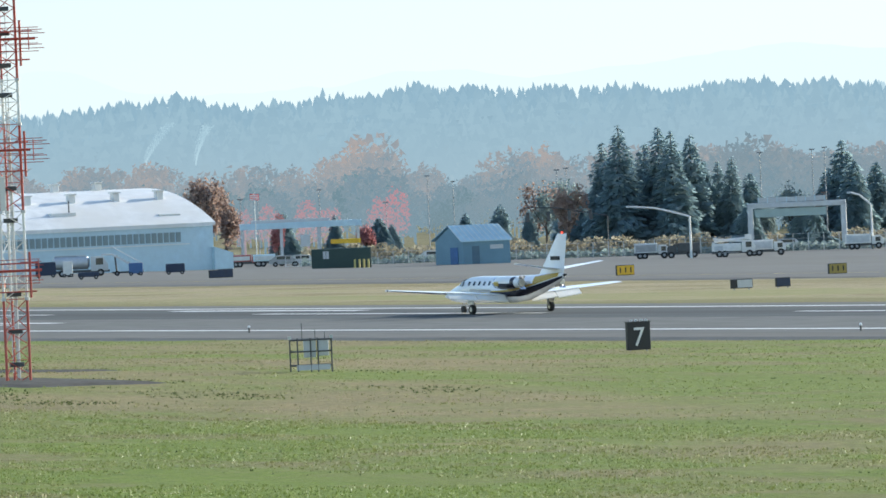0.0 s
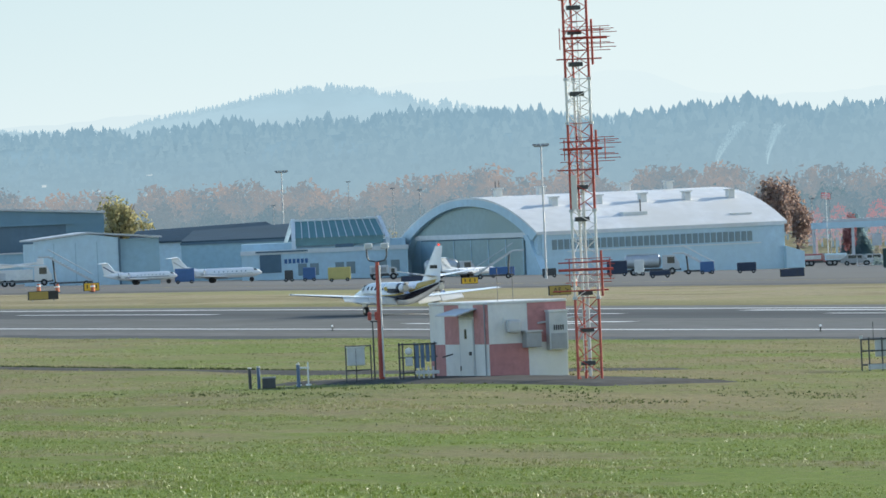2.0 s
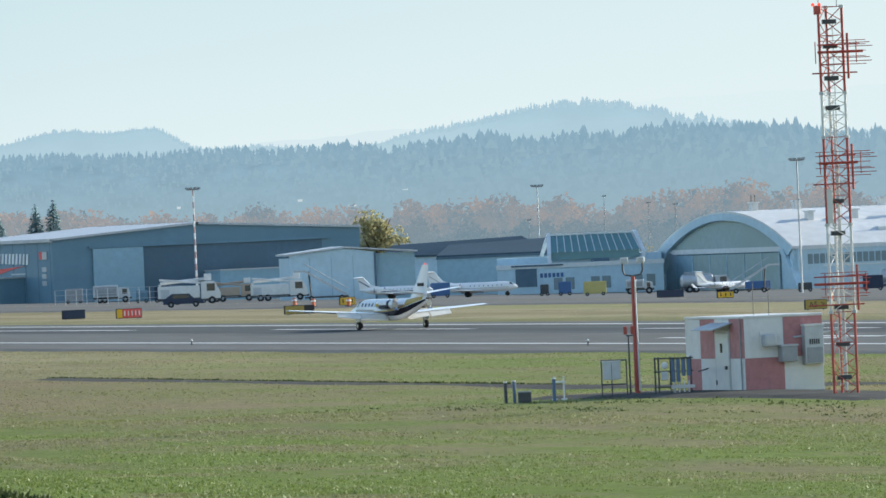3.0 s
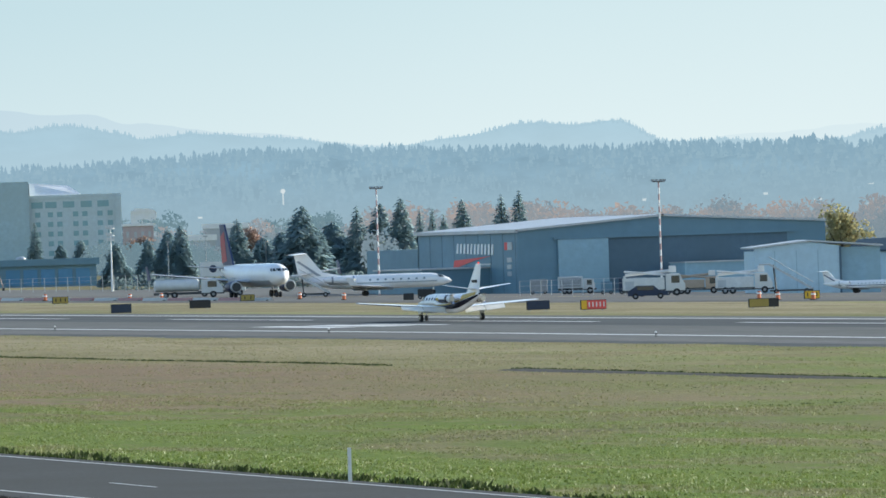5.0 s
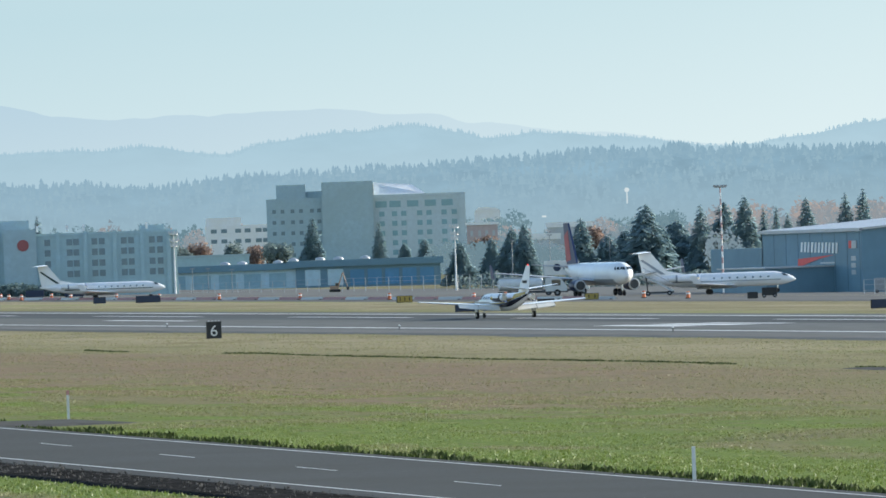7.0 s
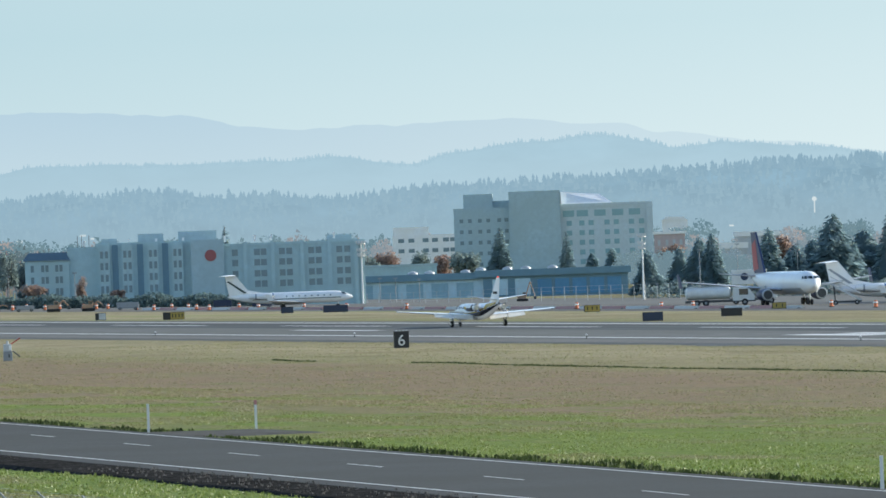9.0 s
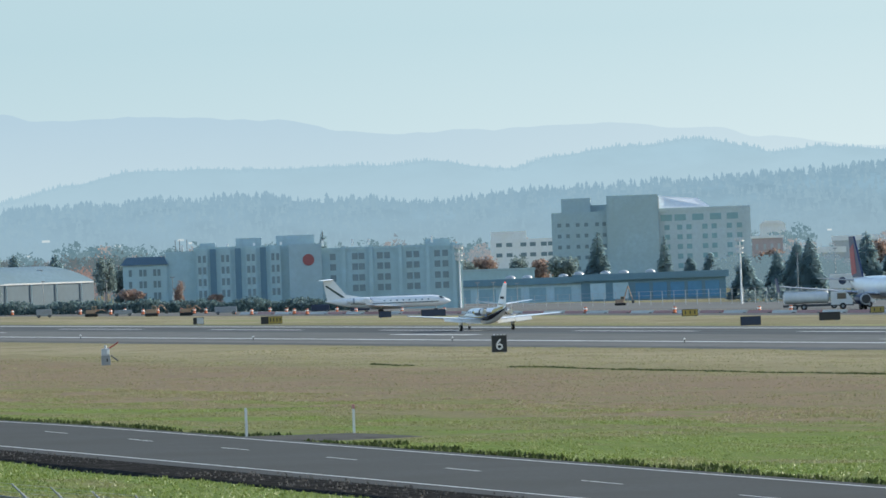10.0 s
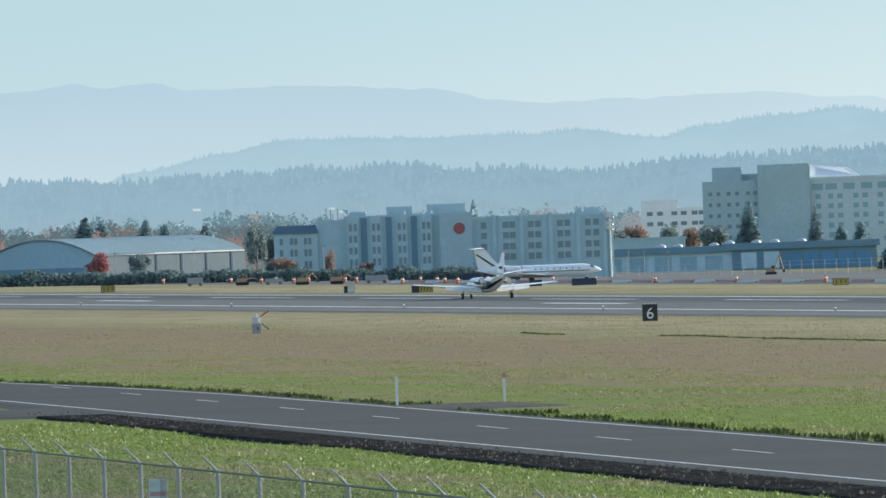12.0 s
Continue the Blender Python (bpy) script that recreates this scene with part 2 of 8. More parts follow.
    if blades:
        lift = mixed(t, 0.15, col, (0.36, 0.42, 0.10))
        col = lift
        rnd_i = n.new("ShaderNodeNewGeometry").outputs["Random Per Island"]
        col = mixed(t, ramped(t, rnd_i, 0.3, 0.0), col, mixed(t, 0.35, col, (0.03, 0.045, 0.01)))
        col = mixed(t, ramped(t, rnd_i, 0.6, 1.0), col, mixed(t, 0.35, col, (0.52, 0.55, 0.26)))
    l.new(col, bs.inputs["Base Color"])
    bs.inputs["Roughness"].default_value = 0.9
    if blades:
        bs.inputs["Roughness"].default_value = 0.55
        tr = n.new("ShaderNodeBsdfTranslucent")
        ms = n.new("ShaderNodeMixShader")
        l.new(col, tr.inputs["Color"])
        ms.inputs[0].default_value = 0.25
        l.new(bs.outputs[0], ms.inputs[1])
        l.new(tr.outputs[0], ms.inputs[2])
        l.new(ms.outputs[0], n["Material Output"].inputs[0])
        return m
    bs.inputs["Specular IOR Level"].default_value = 0.15
    b = n.new("ShaderNodeBump")
    b.inputs["Strength"].default_value, b.inputs["Distance"].default_value = 0.9, 0.12
    l.new(speck.outputs[0], b.inputs["Height"])
    l.new(b.outputs[0], bs.inputs["Normal"])
    return m


M_GRASS = grass_material("grass_turf")
M_BLADE = grass_material("grass_blades", True)


def sheet(name, grid_p, grid_s, lift, material, label, relief=0.0):
    """Level ground between lines across and along, laid on the lie of the land."""
    vs, fs = [], []
    for s in grid_s:
        for p in grid_p:
            vs.append((p, s, gz(p, s) + lift + (relief * noise.noise((p * 0.07, s * 0.05, 3.0)) if relief else 0)))
    w = len(grid_p)
    for j in range(len(grid_s) - 1):
        for i in range(w - 1):
            a = j * w + i
            fs.append((a, a + 1, a + w + 1, a + w))
    me = bpy.data.meshes.new(name)
    me.from_pydata(vs, [], fs)
    me.materials.append(material)
    me.shade_smooth()
    return tagged(new(name, me), label, name.replace("_", " "), kind="structure")


def steps(a, b, d):
    k = max(1, round((b - a) / d))
    return [a + (b - a) * i / k for i in range(k + 1)]


sheet("ground", steps(-260, 60, 40) + steps(64, 228, 4) + steps(232, 600, 8) + steps(660, 3900, 180), steps(-300, 180, 60) + steps(184, 720, 4) + steps(730, 1400, 30) + steps(1460, 4700, 180), 0.0, M_GRASS, "mown airfield grass with green and straw-brown patches", 0.10)


def strip(name, lo, hi, s0, s1, lift, material, label, d=20, parent=None, skirt=2.2):
    """A ribbon along the runway; lo and hi are numbers or functions of s."""
    f = lo if callable(lo) else (lambda s: lo)
    g = hi if callable(hi) else (lambda s: hi)
    vs, fs = [], []
    ss = steps(s0, s1, d)
    if not parent:
        ss = [s0 - 2] + ss + [s1 + 2]
    for s in ss:
        end = not parent and (s < s0 or s > s1)
        for k in range(7):
            p = f(s) + (g(s) - f(s)) * min(max(k - 1, 0), 4) / 4
            if end or k in (0, 6) and not parent:
                p += (skirt if k else -skirt) if k in (0, 6) else 0
                vs.append((p, s, gz(p, s) - 0.13))
            else:
                vs.append((p, s, gz(p, s) + lift - (0.002 if k in (0, 6) else 0)))
    for j in range(len(ss) - 1):
        for i in range(6):
            a = j * 7 + i
            fs.append((a, a + 1, a + 8, a + 7))
    me = bpy.data.meshes.new(name)
    me.from_pydata(vs, [], fs)
    me.materials.append(material)
    ob = new(name, me)
    if parent:
        ob.parent = parent
        return ob
    return tagged(ob, label, name.replace("_", " "), kind="structure")


GL = 0.12
runway = strip("runway", 230.5, 288, -250, 2600, GL, M_ASPHALT, "grey asphalt runway with rubber-darkened middle")
strip("shoulder", 230.6, 236, -250, 2600, GL + 0.004, M_SHOULDER, "", parent=runway)
strip("rubber_band", 262, 278, -250, 2600, GL + 0.004, M_RUBBER, "", parent=runway)
for lo, hi in ((241.6, 242.7), (280.6, 281.7)):
    strip("edge_line", lo, hi, -250, 2600, GL + 0.008, M_LINE, "", parent=runway)
for k in range(-6, 30):
    s = 470 + 65.6 * k
    strip("centre_dash", 270.1, 271.0, s, s + 36.6, GL + 0.012, M_LINE, "", 12, runway)
for s0, s1, marks in ((504, 530, ((251.5, 252.6), (254.5, 255.8), (276.2, 277.6))), (674, 693, ((250.5, 253.5), (255.0, 258.0), (259.6, 261.0))), (823, 850, ((256.0, 257.6),)), (1005, 1030, ((255.8, 257.4),))):
    for lo, hi in marks:
        strip("touchdown_bar", lo, hi, s0, s1, GL + 0.013, M_LINE, "", 12, runway)
# taxiway, apron
taxi_lo = lambda s: 362 - 18 * min(max((s - 760) / 120, 0), 1)
strip("taxiway", taxi_lo, 410, -250, 2600, GL, M_SHOULDER, "grey asphalt taxiway beyond the runway")
strip("apron", 410, 640, -250, 1500, GL - 0.01, M_CONCRETE, "pale concrete apron before the hangars")
strip("far_apron", 410, 520, 1500, 2600, GL - 0.01, M_CONCRETE, "pale concrete apron before the far sheds")
taxi = bpy.data.objects["taxiway"]
strip("taxi_line", 385, 385.4, 300, 1400, GL + 0.006, M_YLINE, "", parent=taxi)

# service road in the foreground
road_far = lambda s: 101.8 + 0.0825 * (s - 282) - 0.0008 * min(max(s - 420, 0), 80) ** 2
road_near = lambda s: 91.3 + 0.0772 * (s - 282) - 0.00003 * max(s - 380, 0) ** 2
road = strip("service_road", lambda s: road_near(s) - 1.1, lambda s: road_far(s) + 0.9, 120, 640, GL, M_ROAD, "dark asphalt service road with white lines", 8)
strip("edge_line", lambda s: road_near(s) - 0.07, lambda s: road_near(s) + 0.08, 120, 640, GL + 0.006, M_LINE, "", 8, road)
strip("edge_line", lambda s: road_far(s) - 0.07, lambda s: road_far(s) + 0.08, 120, 640, GL + 0.006, M_LINE, "", 8, road)
for k in range(-7, 12):
    s = 299.5 + 23.7 * k
    mid = lambda q: 97.9 + 0.0965 * (q - 300) - 0.00003 * max(q - 400, 0) ** 2
    strip("centre_dash", lambda q: mid(q) - 0.05, lambda q: mid(q) + 0.05, s - 3.2, s + 3.2, GL + 0.006, M_LINE, "", 4, road)
strip("gravel_verge", lambda s: road_near(s) - 4.4 + 0.12 * math.sin(s * 0.3) + 0.15 * noise.noise((s * 0.9, 4, 4)), lambda s: road_near(s) - 1.0, 120, 402, GL - 0.02, M_GRAVEL, "dark gravel verge along the service road", 1, skirt=0.5)
strip("side_track", 84, lambda s: road_near(s) - 0.9, 396, 412, GL - 0.01, M_ROAD, "asphalt side track joining the service road", 4)
strip("access_stub", lambda s: road_far(s) + 0.8, 117.5, 387, 396, GL - 0.02, M_STUB, "worn asphalt stub leading onto the grass", 3)
# old path with a lip of longer grass, coloured dark as its shaded side
ditch_p = lambda s: 183.5 + 0.052 * (s - 413) * (1 - 0.35 * min(max((s - 480) / 150, 0), 1))
strip("old_path", lambda s: ditch_p(s) - 1.3, lambda s: ditch_p(s) - 0.2, 352, 470, 0.06, M_STUB, "narrow worn asphalt path through the grass", 6)
# hardstanding by the hut, its dark tone also painting the hut's cast shadow
strip("hut_path", lambda s: 161.5 - 0.02 * (s - 340), lambda s: 166.5 - 0.02 * (s - 340), 322, 351, 0.11, M_STUB, "worn hardstanding round the equipment hut, darkened as its cast shadow", 3)


# ---- lettering ----
def letters(text, size, material, parent, x, y, z, name="lettering", turn=0, stretch=1.0):
    cu = bpy.data.curves.new(name, "FONT")
    cu.body, cu.size, cu.extrude, cu.align_x = text, size, 0.006, "CENTER"
    tmp = bpy.data.objects.new("tmp", cu)
    me = bpy.data.meshes.new_from_object(tmp)
    bpy.data.objects.remove(tmp)
    bpy.data.curves.remove(cu)
    me.materials.append(material)
    ob = new(name, me)
    ob.parent = parent
    ob.matrix_basis = pose(x, y, z, 90, 0, turn) @ Matrix.Diagonal((stretch, 1, 1, 1))
    return ob


# ---- runway signs ----
def distance_sign(p, s, digit):
    t = thing("distance_sign", p, s, 0, "black runway distance board with a white figure %s in grass" % digit, "runway sign", "distance boards")
    part("board", B(-0.62, 0.62, -0.11, 0.11, 0.06, 1.38, bevel=0.03), M_BLACK, t)
    letters(digit, 1.25, M_OFFWHITE, t, -0.02, -0.115, 0.26, "figure", stretch=1.05)
    part("frame", B(-0.65, 0.65, -0.13, 0.13, 1.36, 1.40), M_DGREY, t)
    for x in (-0.42, -0.14, 0.14, 0.42):
        part("lamp_hood", B(x - 0.035, x + 0.035, -0.2, -0.02, 1.40, 1.49, bevel=0.01), M_LGREY, t)
    for x in (-0.45, 0.45):
        part("leg", R((x, 0, -0.1), (x, 0, 0.12), 0.04), M_GALV, t)
    return t


distance_sign(214.5, 364, "7")
distance_sign(216.2, 686.8, "6")


def guide_sign(p, s, w, h, face, label, text="", bars=0, second=None, split=0.0):
    """A low airfield guidance sign on two feet."""
    t = thing("guidance_sign", p, s, 0, label, "airfield sign", "airfield guidance signs", GL * 0)
    part("case", B(-w / 2, w / 2, -0.1, 0.1, 0.12, 0.15 + h, bevel=0.03), M_BLACK, t)
    a = -w / 2 + 0.05
    b = w / 2 - 0.05
    if second:
        cut = a + (b - a) * split
        part("face", B(a, cut, -0.112, -0.098, 0.17, 0.1 + h), second, t)
        a = cut + 0.02
    part("face", B(a, b, -0.112, -0.098, 0.17, 0.1 + h), face, t)
    ink = M_BLACK if face in (M_YELLOW, M_TANSIGN) else M_OFFWHITE
    if text:
        words = text.split(" ")
        for k, word in enumerate(words):
            letters(word, h * 0.85, ink, t, a + (b - a) * (0.5 if len(words) == 1 else 0.36 + 0.45 * k), -0.114, 0.15 + h * 0.18)
    for k in range(bars):
        x = a + (b - a) * (k + 0.6) / (bars + 0.2)
        part("ink_bar", B(x - 0.06, x + 0.06, -0.122, -0.108, 0.15 + h * 0.25, 0.15 + h * 0.75), ink, t)
    for x in (-w * 0.35, w * 0.35):
        part("foot", R((x, 0, -0.1), (x, 0, 0.14), 0.05), M_GALV, t)
    return t


YL, TN, DK = "yellow airfield guidance sign with black marks", "airfield guidance sign, dull yellow face coloured as if against the light", "dark back of an airfield guidance sign"
guide_sign(388.4, 660.8, 1.75, 0.85, M_YELLOW, YL, bars=3)
guide_sign(379.3, 612, 1.7, 0.8, M_TANSIGN, TN, bars=3)
guide_sign(321.5, 531.3, 1.7, 0.6, M_LGREY, "pale blue-grey back of an airfield sign in the grass", second=M_BLACK, split=0.25)
guide_sign(325.5, 532.4, 1.15, 0.6, M_NAVY, DK)
guide_sign(424, 802, 1.9, 0.75, M_NAVY, DK)
guide_sign(426, 804, 1.6, 0.85, M_NAVY, DK)
guide_sign(399.6, 838, 3.0, 0.75, M_NAVY, DK)
guide_sign(386, 797, 1.8, 0.62, M_YELLOW, YL, bars=3)
guide_sign(316.7, 637.7, 1.95, 0.75, M_TANSIGN, "dull yellow taxiway sign reading A5 with an arrow", "A5 >")
guide_sign(317.1, 742, 2.9, 0.75, M_BLACK, "taxiway sign, dull yellow with A5 and a dark end panel", second=M_TANSIGN, split=0.66)
guide_sign(362.1, 834.9, 1.7, 0.8, M_YELLOW, YL, bars=3)
guide_sign(307.0, 757.5, 2.5, 0.85, M_REDSIGN, "red and yellow runway holding sign with pale marks", bars=5, second=M_YELLOW, split=0.22)
guide_sign(305.6, 767.5, 2.25, 0.8, M_NAVY, DK)
guide_sign(282.4 + 8, 840, 2.1, 0.85, M_NAVY, DK)
guide_sign(309.2, 869.7, 2.25, 0.8, M_BLACK, DK)
guide_sign(348.6, 964.4, 1.7, 0.7, M_TANSIGN, TN, bars=2)
guide_sign(293.5, 1021, 2.6, 0.85, M_TANSIGN, TN, bars=4, second=M_BLACK, split=0.33)
guide_sign(291, 1044, 1.3, 0.8, M_LGREY, "pale blue-grey back of an airfield sign in the grass", second=M_BLACK, split=0.3)
guide_sign(324.8, 1078.7, 1.6, 0.75, M_NAVY, DK)
guide_sign(331.0, 1078.3, 3.2, 0.85, M_NAVY, DK)
guide_sign(330.2, 976.2, 1.9, 0.75, M_TANSIGN, TN, bars=3)
guide_sign(291, 1163, 1.9, 0.9, M_TANSIGN, TN, bars=3)
guide_sign(355.0, 930, 1.2, 0.7, M_BLACK, DK)


def edge_light(p, s):
    t = thing("edge_light", p, s, 0, "small white runway edge light on a short stem", "runway light", "runway edge lights", GL)
    part("stem", R((0, 0, 0), (0, 0, 0.28), 0.05), M_DGREY, t)
    part("lens", ball(bmesh.new(), (0, 0, 0.33), 0.075), M_WHITE, t, smooth=True)
    return t


first = edge_light(238.6, 383)
for k in range(-2, 12):
    if k:
        s = 383 + 64.8 * k
        copy_thing(first, pose(238.6, s, gz(238.6, s) + GL))


# ---- equipment hut ----
def hut():
    p, s = 165.6, 340.3
    t = thing("equipment_hut", p, s, facing(p, s) + 23, "equipment hut in faded red and white checks, steel door", "hut", dz=-0.08)
    W, L, Hh = 3.55, 6.3, 3.2
    part("core", B(0.03, W - 0.03, 0.03, L - 0.03, 0, Hh - 0.02), M_OFFWHITE, t)
    part("plinth", B(-0.06, W + 0.06, -0.06, L + 0.06, -0.5, 0.06), M_GREY, t)
    part("roof", B(-0.05, W + 0.05, -0.05, L + 0.05, Hh - 0.02, Hh + 0.08, bevel=0.02), M_OFFWHITE, t, "pale flat roof")
    half = Hh * 0.47
    xs = [0.0, 1.78, W]
    for row, (z0, z1) in enumerate(((0.06, half), (half, Hh - 0.03))):
        for k in range(2):
            m = M_RED if (k + row) % 2 == 0 else M_OFFWHITE
            part("wall_panel", B(xs[k] + 0.004, xs[k + 1] - 0.004, -0.02, 0.03, z0 + 0.004, z1 - 0.004), m, t)
            part("wall_panel", B(xs[k] + 0.004, xs[k + 1] - 0.004, L - 0.03, L + 0.02, z0 + 0.004, z1 - 0.004), m, t)
    ys = [0.0, 1.55, 3.1, 4.7, L]
    for row, (z0, z1) in enumerate(((0.06, half), (half, Hh - 0.03))):
        for k in range(4):
            m = M_RED if (k + row) % 2 == 1 else M_OFFWHITE
            part("wall_panel", B(-0.02, 0.03, ys[k] + 0.004, ys[k + 1] - 0.004, z0 + 0.004, z1 - 0.004), m, t)
            part("wall_panel", B(W - 0.03, W + 0.02, ys[k] + 0.004, ys[k + 1] - 0.004, z0 + 0.004, z1 - 0.004), m, t)
    d = part("door", B(-0.08, -0.01, 1.6, 2.95, 0.12, 2.55, bevel=0.015), M_OFFWHITE, t, "grey-white steel door")
    part("door_frame", B(-0.06, 0.0, 1.5, 3.05, 0.06, 2.65), M_LGREY, t)
    part("door_window", B(-0.1, -0.06, 2.2, 2.42, 1.75, 2.15), M_GLASS, d)
    part("handle", B(-0.14, -0.06, 1.72, 1.9, 1.05, 1.2, bevel=0.01), M_DGREY, d)
    part("hinge", B(-0.11, -0.06, 2.88, 2.96, 0.4, 0.6), M_DGREY, d)
    part("canopy", slab(bmesh.new(), [(-0.95, 1.2, 2.72), (0, 1.2, 2.98), (0, 3.5, 2.98), (-0.95, 3.5, 2.72)], 0.05), M_LGREY, t, "small sloping canopy over the door")
    part("door_holder", R((-0.7, 3.4, 1.0), (-0.05, 3.9, 1.1), 0.03), M_DGREY, t)
    part("downpipe", R((-0.07, 0.25, 0.1), (-0.07, 0.25, Hh), 0.03), M_GREY, t)
    v = part("vent_hood", B(0.75, 1.35, -0.42, -0.02, 1.95, 2.5, bevel=0.12), M_LGREY, t, "round-topped grey vent hood")
    part("vent_frame", B(0.68, 1.42, -0.07, -0.02, 1.85, 2.6), M_OFFWHITE, t)
    a = part("cabinet", B(1.5, 2.2, -0.5, -0.02, 1.3, 1.95, bevel=0.03), M_GREY, t, "grey wall cabinet")
    part("lid", B(1.46, 2.24, -0.54, -0.02, 1.95, 2.02), M_LGREY, a)
    b = part("cooling_unit", B(2.6, 3.45, -0.4, -0.02, 1.15, 2.75, bevel=0.03), M_LGREY, t, "tall grey cooling unit on the wall")
    part("cooling_grille", B(2.67, 3.38, -0.43, -0.39, 1.2, 1.85), M_GREY, b)
    part("cooling_lid", B(2.57, 3.48, -0.44, -0.02, 2.75, 2.83), M_OFFWHITE, b)
    for k in range(5):
        part("louvre", B(2.8 + 0.1 * k, 2.85 + 0.1 * k, -0.43, -0.39, 1.98, 2.2), M_DGREY, b)
    part("conduit", R((2.2, -0.1, 2.3), (4.4, -0.3, 2.55), 0.04), M_LGREY, t)
    for k in range(2):
        part("whip_aerial", R((0.9 + 0.7 * k, 1.0, Hh), (0.9 + 0.7 * k, 1.0, Hh + 1.5), 0.014, n=5), M_DGREY, t)
    return t


hut()


# ---- antenna tower ----
def tower():
    p, s = 164.4, 328.7
    t = thing("antenna_tower", p, s, facing(p, s) + 8, "lattice antenna tower banded red and white beside the hut", "antenna tower")
    r = 0.56
    feet = [Vector((r * math.sin(a), -r * math.cos(a), 0)) for a in (radians(-57), radians(63), radians(183))]
    bands = [(-0.3, 3.4, M_TRED), (3.4, 6.95, M_OFFWHITE), (6.95, 10.5, M_TRED), (10.5, 12.3, M_OFFWHITE), (12.3, 15.8, M_TRED)]
    for z0, z1, m in bands:
        for f in feet:
            part("leg", R(f + Vector((0, 0, z0)), f + Vector((0, 0, z1)), 0.055), m, t)
        for k in range(3):
            a, b = feet[k], feet[(k + 1) % 3]
            n = max(1, round((z1 - z0) / 1.15))
            for i in range(n):
                lo, hi = z0 + (z1 - z0) * i / n, z0 + (z1 - z0) * (i + 1) / n
                part("brace", R(a + Vector((0, 0, lo)), b + Vector((0, 0, (lo + hi) / 2)), 0.02, n=5), m, t)
                part("brace", R(b + Vector((0, 0, (lo + hi) / 2)), a + Vector((0, 0, hi)), 0.02, n=5), m, t)
                part("crossbar", R(a + Vector((0, 0, hi)), b + Vector((0, 0, hi)), 0.017, n=5), m, t)
        for f in feet:
            part("flange", R(f + Vector((0, 0, z1 - 0.06)), f + Vector((0, 0, z1 + 0.06)), 0.1), M_LGREY, t)
    lad = bmesh.new()
    for x in (-0.14, 0.14):
        rod(lad, (x, 0.05, 0.4), (x, 0.05, 15.4), 0.018, n=5)
    for k in range(50):
        rod(lad, (-0.14, 0.05, 0.5 + 0.3 * k), (0.14, 0.05, 0.5 + 0.3 * k), 0.012, n=4)
    part("ladder", lad, M_LGREY, t)
    cab = bmesh.new()
    for k, x in enumerate((0.02, 0.07, 0.11)):
        rod(cab, (x, -0.03, 0.2), (x, -0.03, 12.0 - k), 0.022, n=5)
    part("cable_run", cab, M_OFFWHITE, t)
    for z in (0.75, 2.1, 3.6, 6.6, 7.9, 11.7, 12.9, 14.2, 15.2):
        part("rest_plate", B(-0.28, 0.28, -0.2, 0.16, z - 0.09, z + 0.09, bevel=0.02), M_DGREY, t, "dark ice guard plate")
    part("junction_box", B(-0.5, -0.2, -0.35, -0.1, 7.0, 8.4, bevel=0.03), M_OFFWHITE, t)
    for z, half, left in ((4.55, 1.1, 1.15), (9.45, 0.85, 0.75), (13.95, 1.25, 0.6)):
        part("boom", R((-left, -0.6, z), (half, -0.6, z), 0.055), M_TRED, t, "red antenna boom")
        part("boom", R((-left - 0.25, -0.55, z - 0.85), (half * 0.8, -0.55, z - 0.85), 0.03), M_TRED, t, "red antenna boom")
        part("boom", R((-left, -0.62, z + 0.3), (half * 0.9, -0.62, z + 0.3), 0.03), M_TRED, t, "red antenna boom")
        part("mast_pipe", R((0.62, -0.66, z - 1.1), (0.62, -0.66, z + 0.75), 0.05), M_TRED, t, "red upright antenna pipe")
        for y, dz, x0, x1 in ((-0.9, 0.35, 0.2, 1.5), (-1.0, 0.2, 0.5, 1.6), (-0.8, -0.25, 0.2, 1.5), (-1.0, -0.4, 0.4, 1.55)):
            part("element", R((x0, y, z + dz), (x1 * (0.7 if z < 6 else 1), y, z + dz), 0.017, n=5), M_TRED, t)
        reach = 1.0 if z < 6 else 1.35
        for x in (-0.72, 0.95):
            part("spreader", R((x, -0.8, z - 0.45), (x, -0.8, z + 0.42), 0.022, n=5), M_TRED, t)
        for dz in (-0.52, -0.2, 0.02, 0.28, 0.45):
            part("element", R((-0.9 if z < 12 else -0.55, -0.78, z + dz), (reach, -0.78, z + dz), 0.016, n=5), M_TRED, t)
    b = part("beacon_base", R((-0.5, -0.35, 15.5), (-0.5, -0.35, 15.85), 0.16), M_TRED, t)
    part("beacon", ball(bmesh.new(), (-0.42, -0.35, 15.9), 0.07), M_LAMP, t, "red warning beacon", smooth=True)
    part("beacon", ball(bmesh.new(), (-0.68, -0.35, 15.9), 0.07), M_LAMP, t, "red warning beacon", smooth=True)
    part("lightning_rod", R((0.3, -0.3, 15.8), (0.3, -0.3, 17.6), 0.015, n=5), M_DGREY, t)
    part("lightning_rod", R((-0.45, -0.3, 15.8), (-0.45, -0.3, 17.2), 0.015, n=5), M_DGREY, t)
    return t


tower()


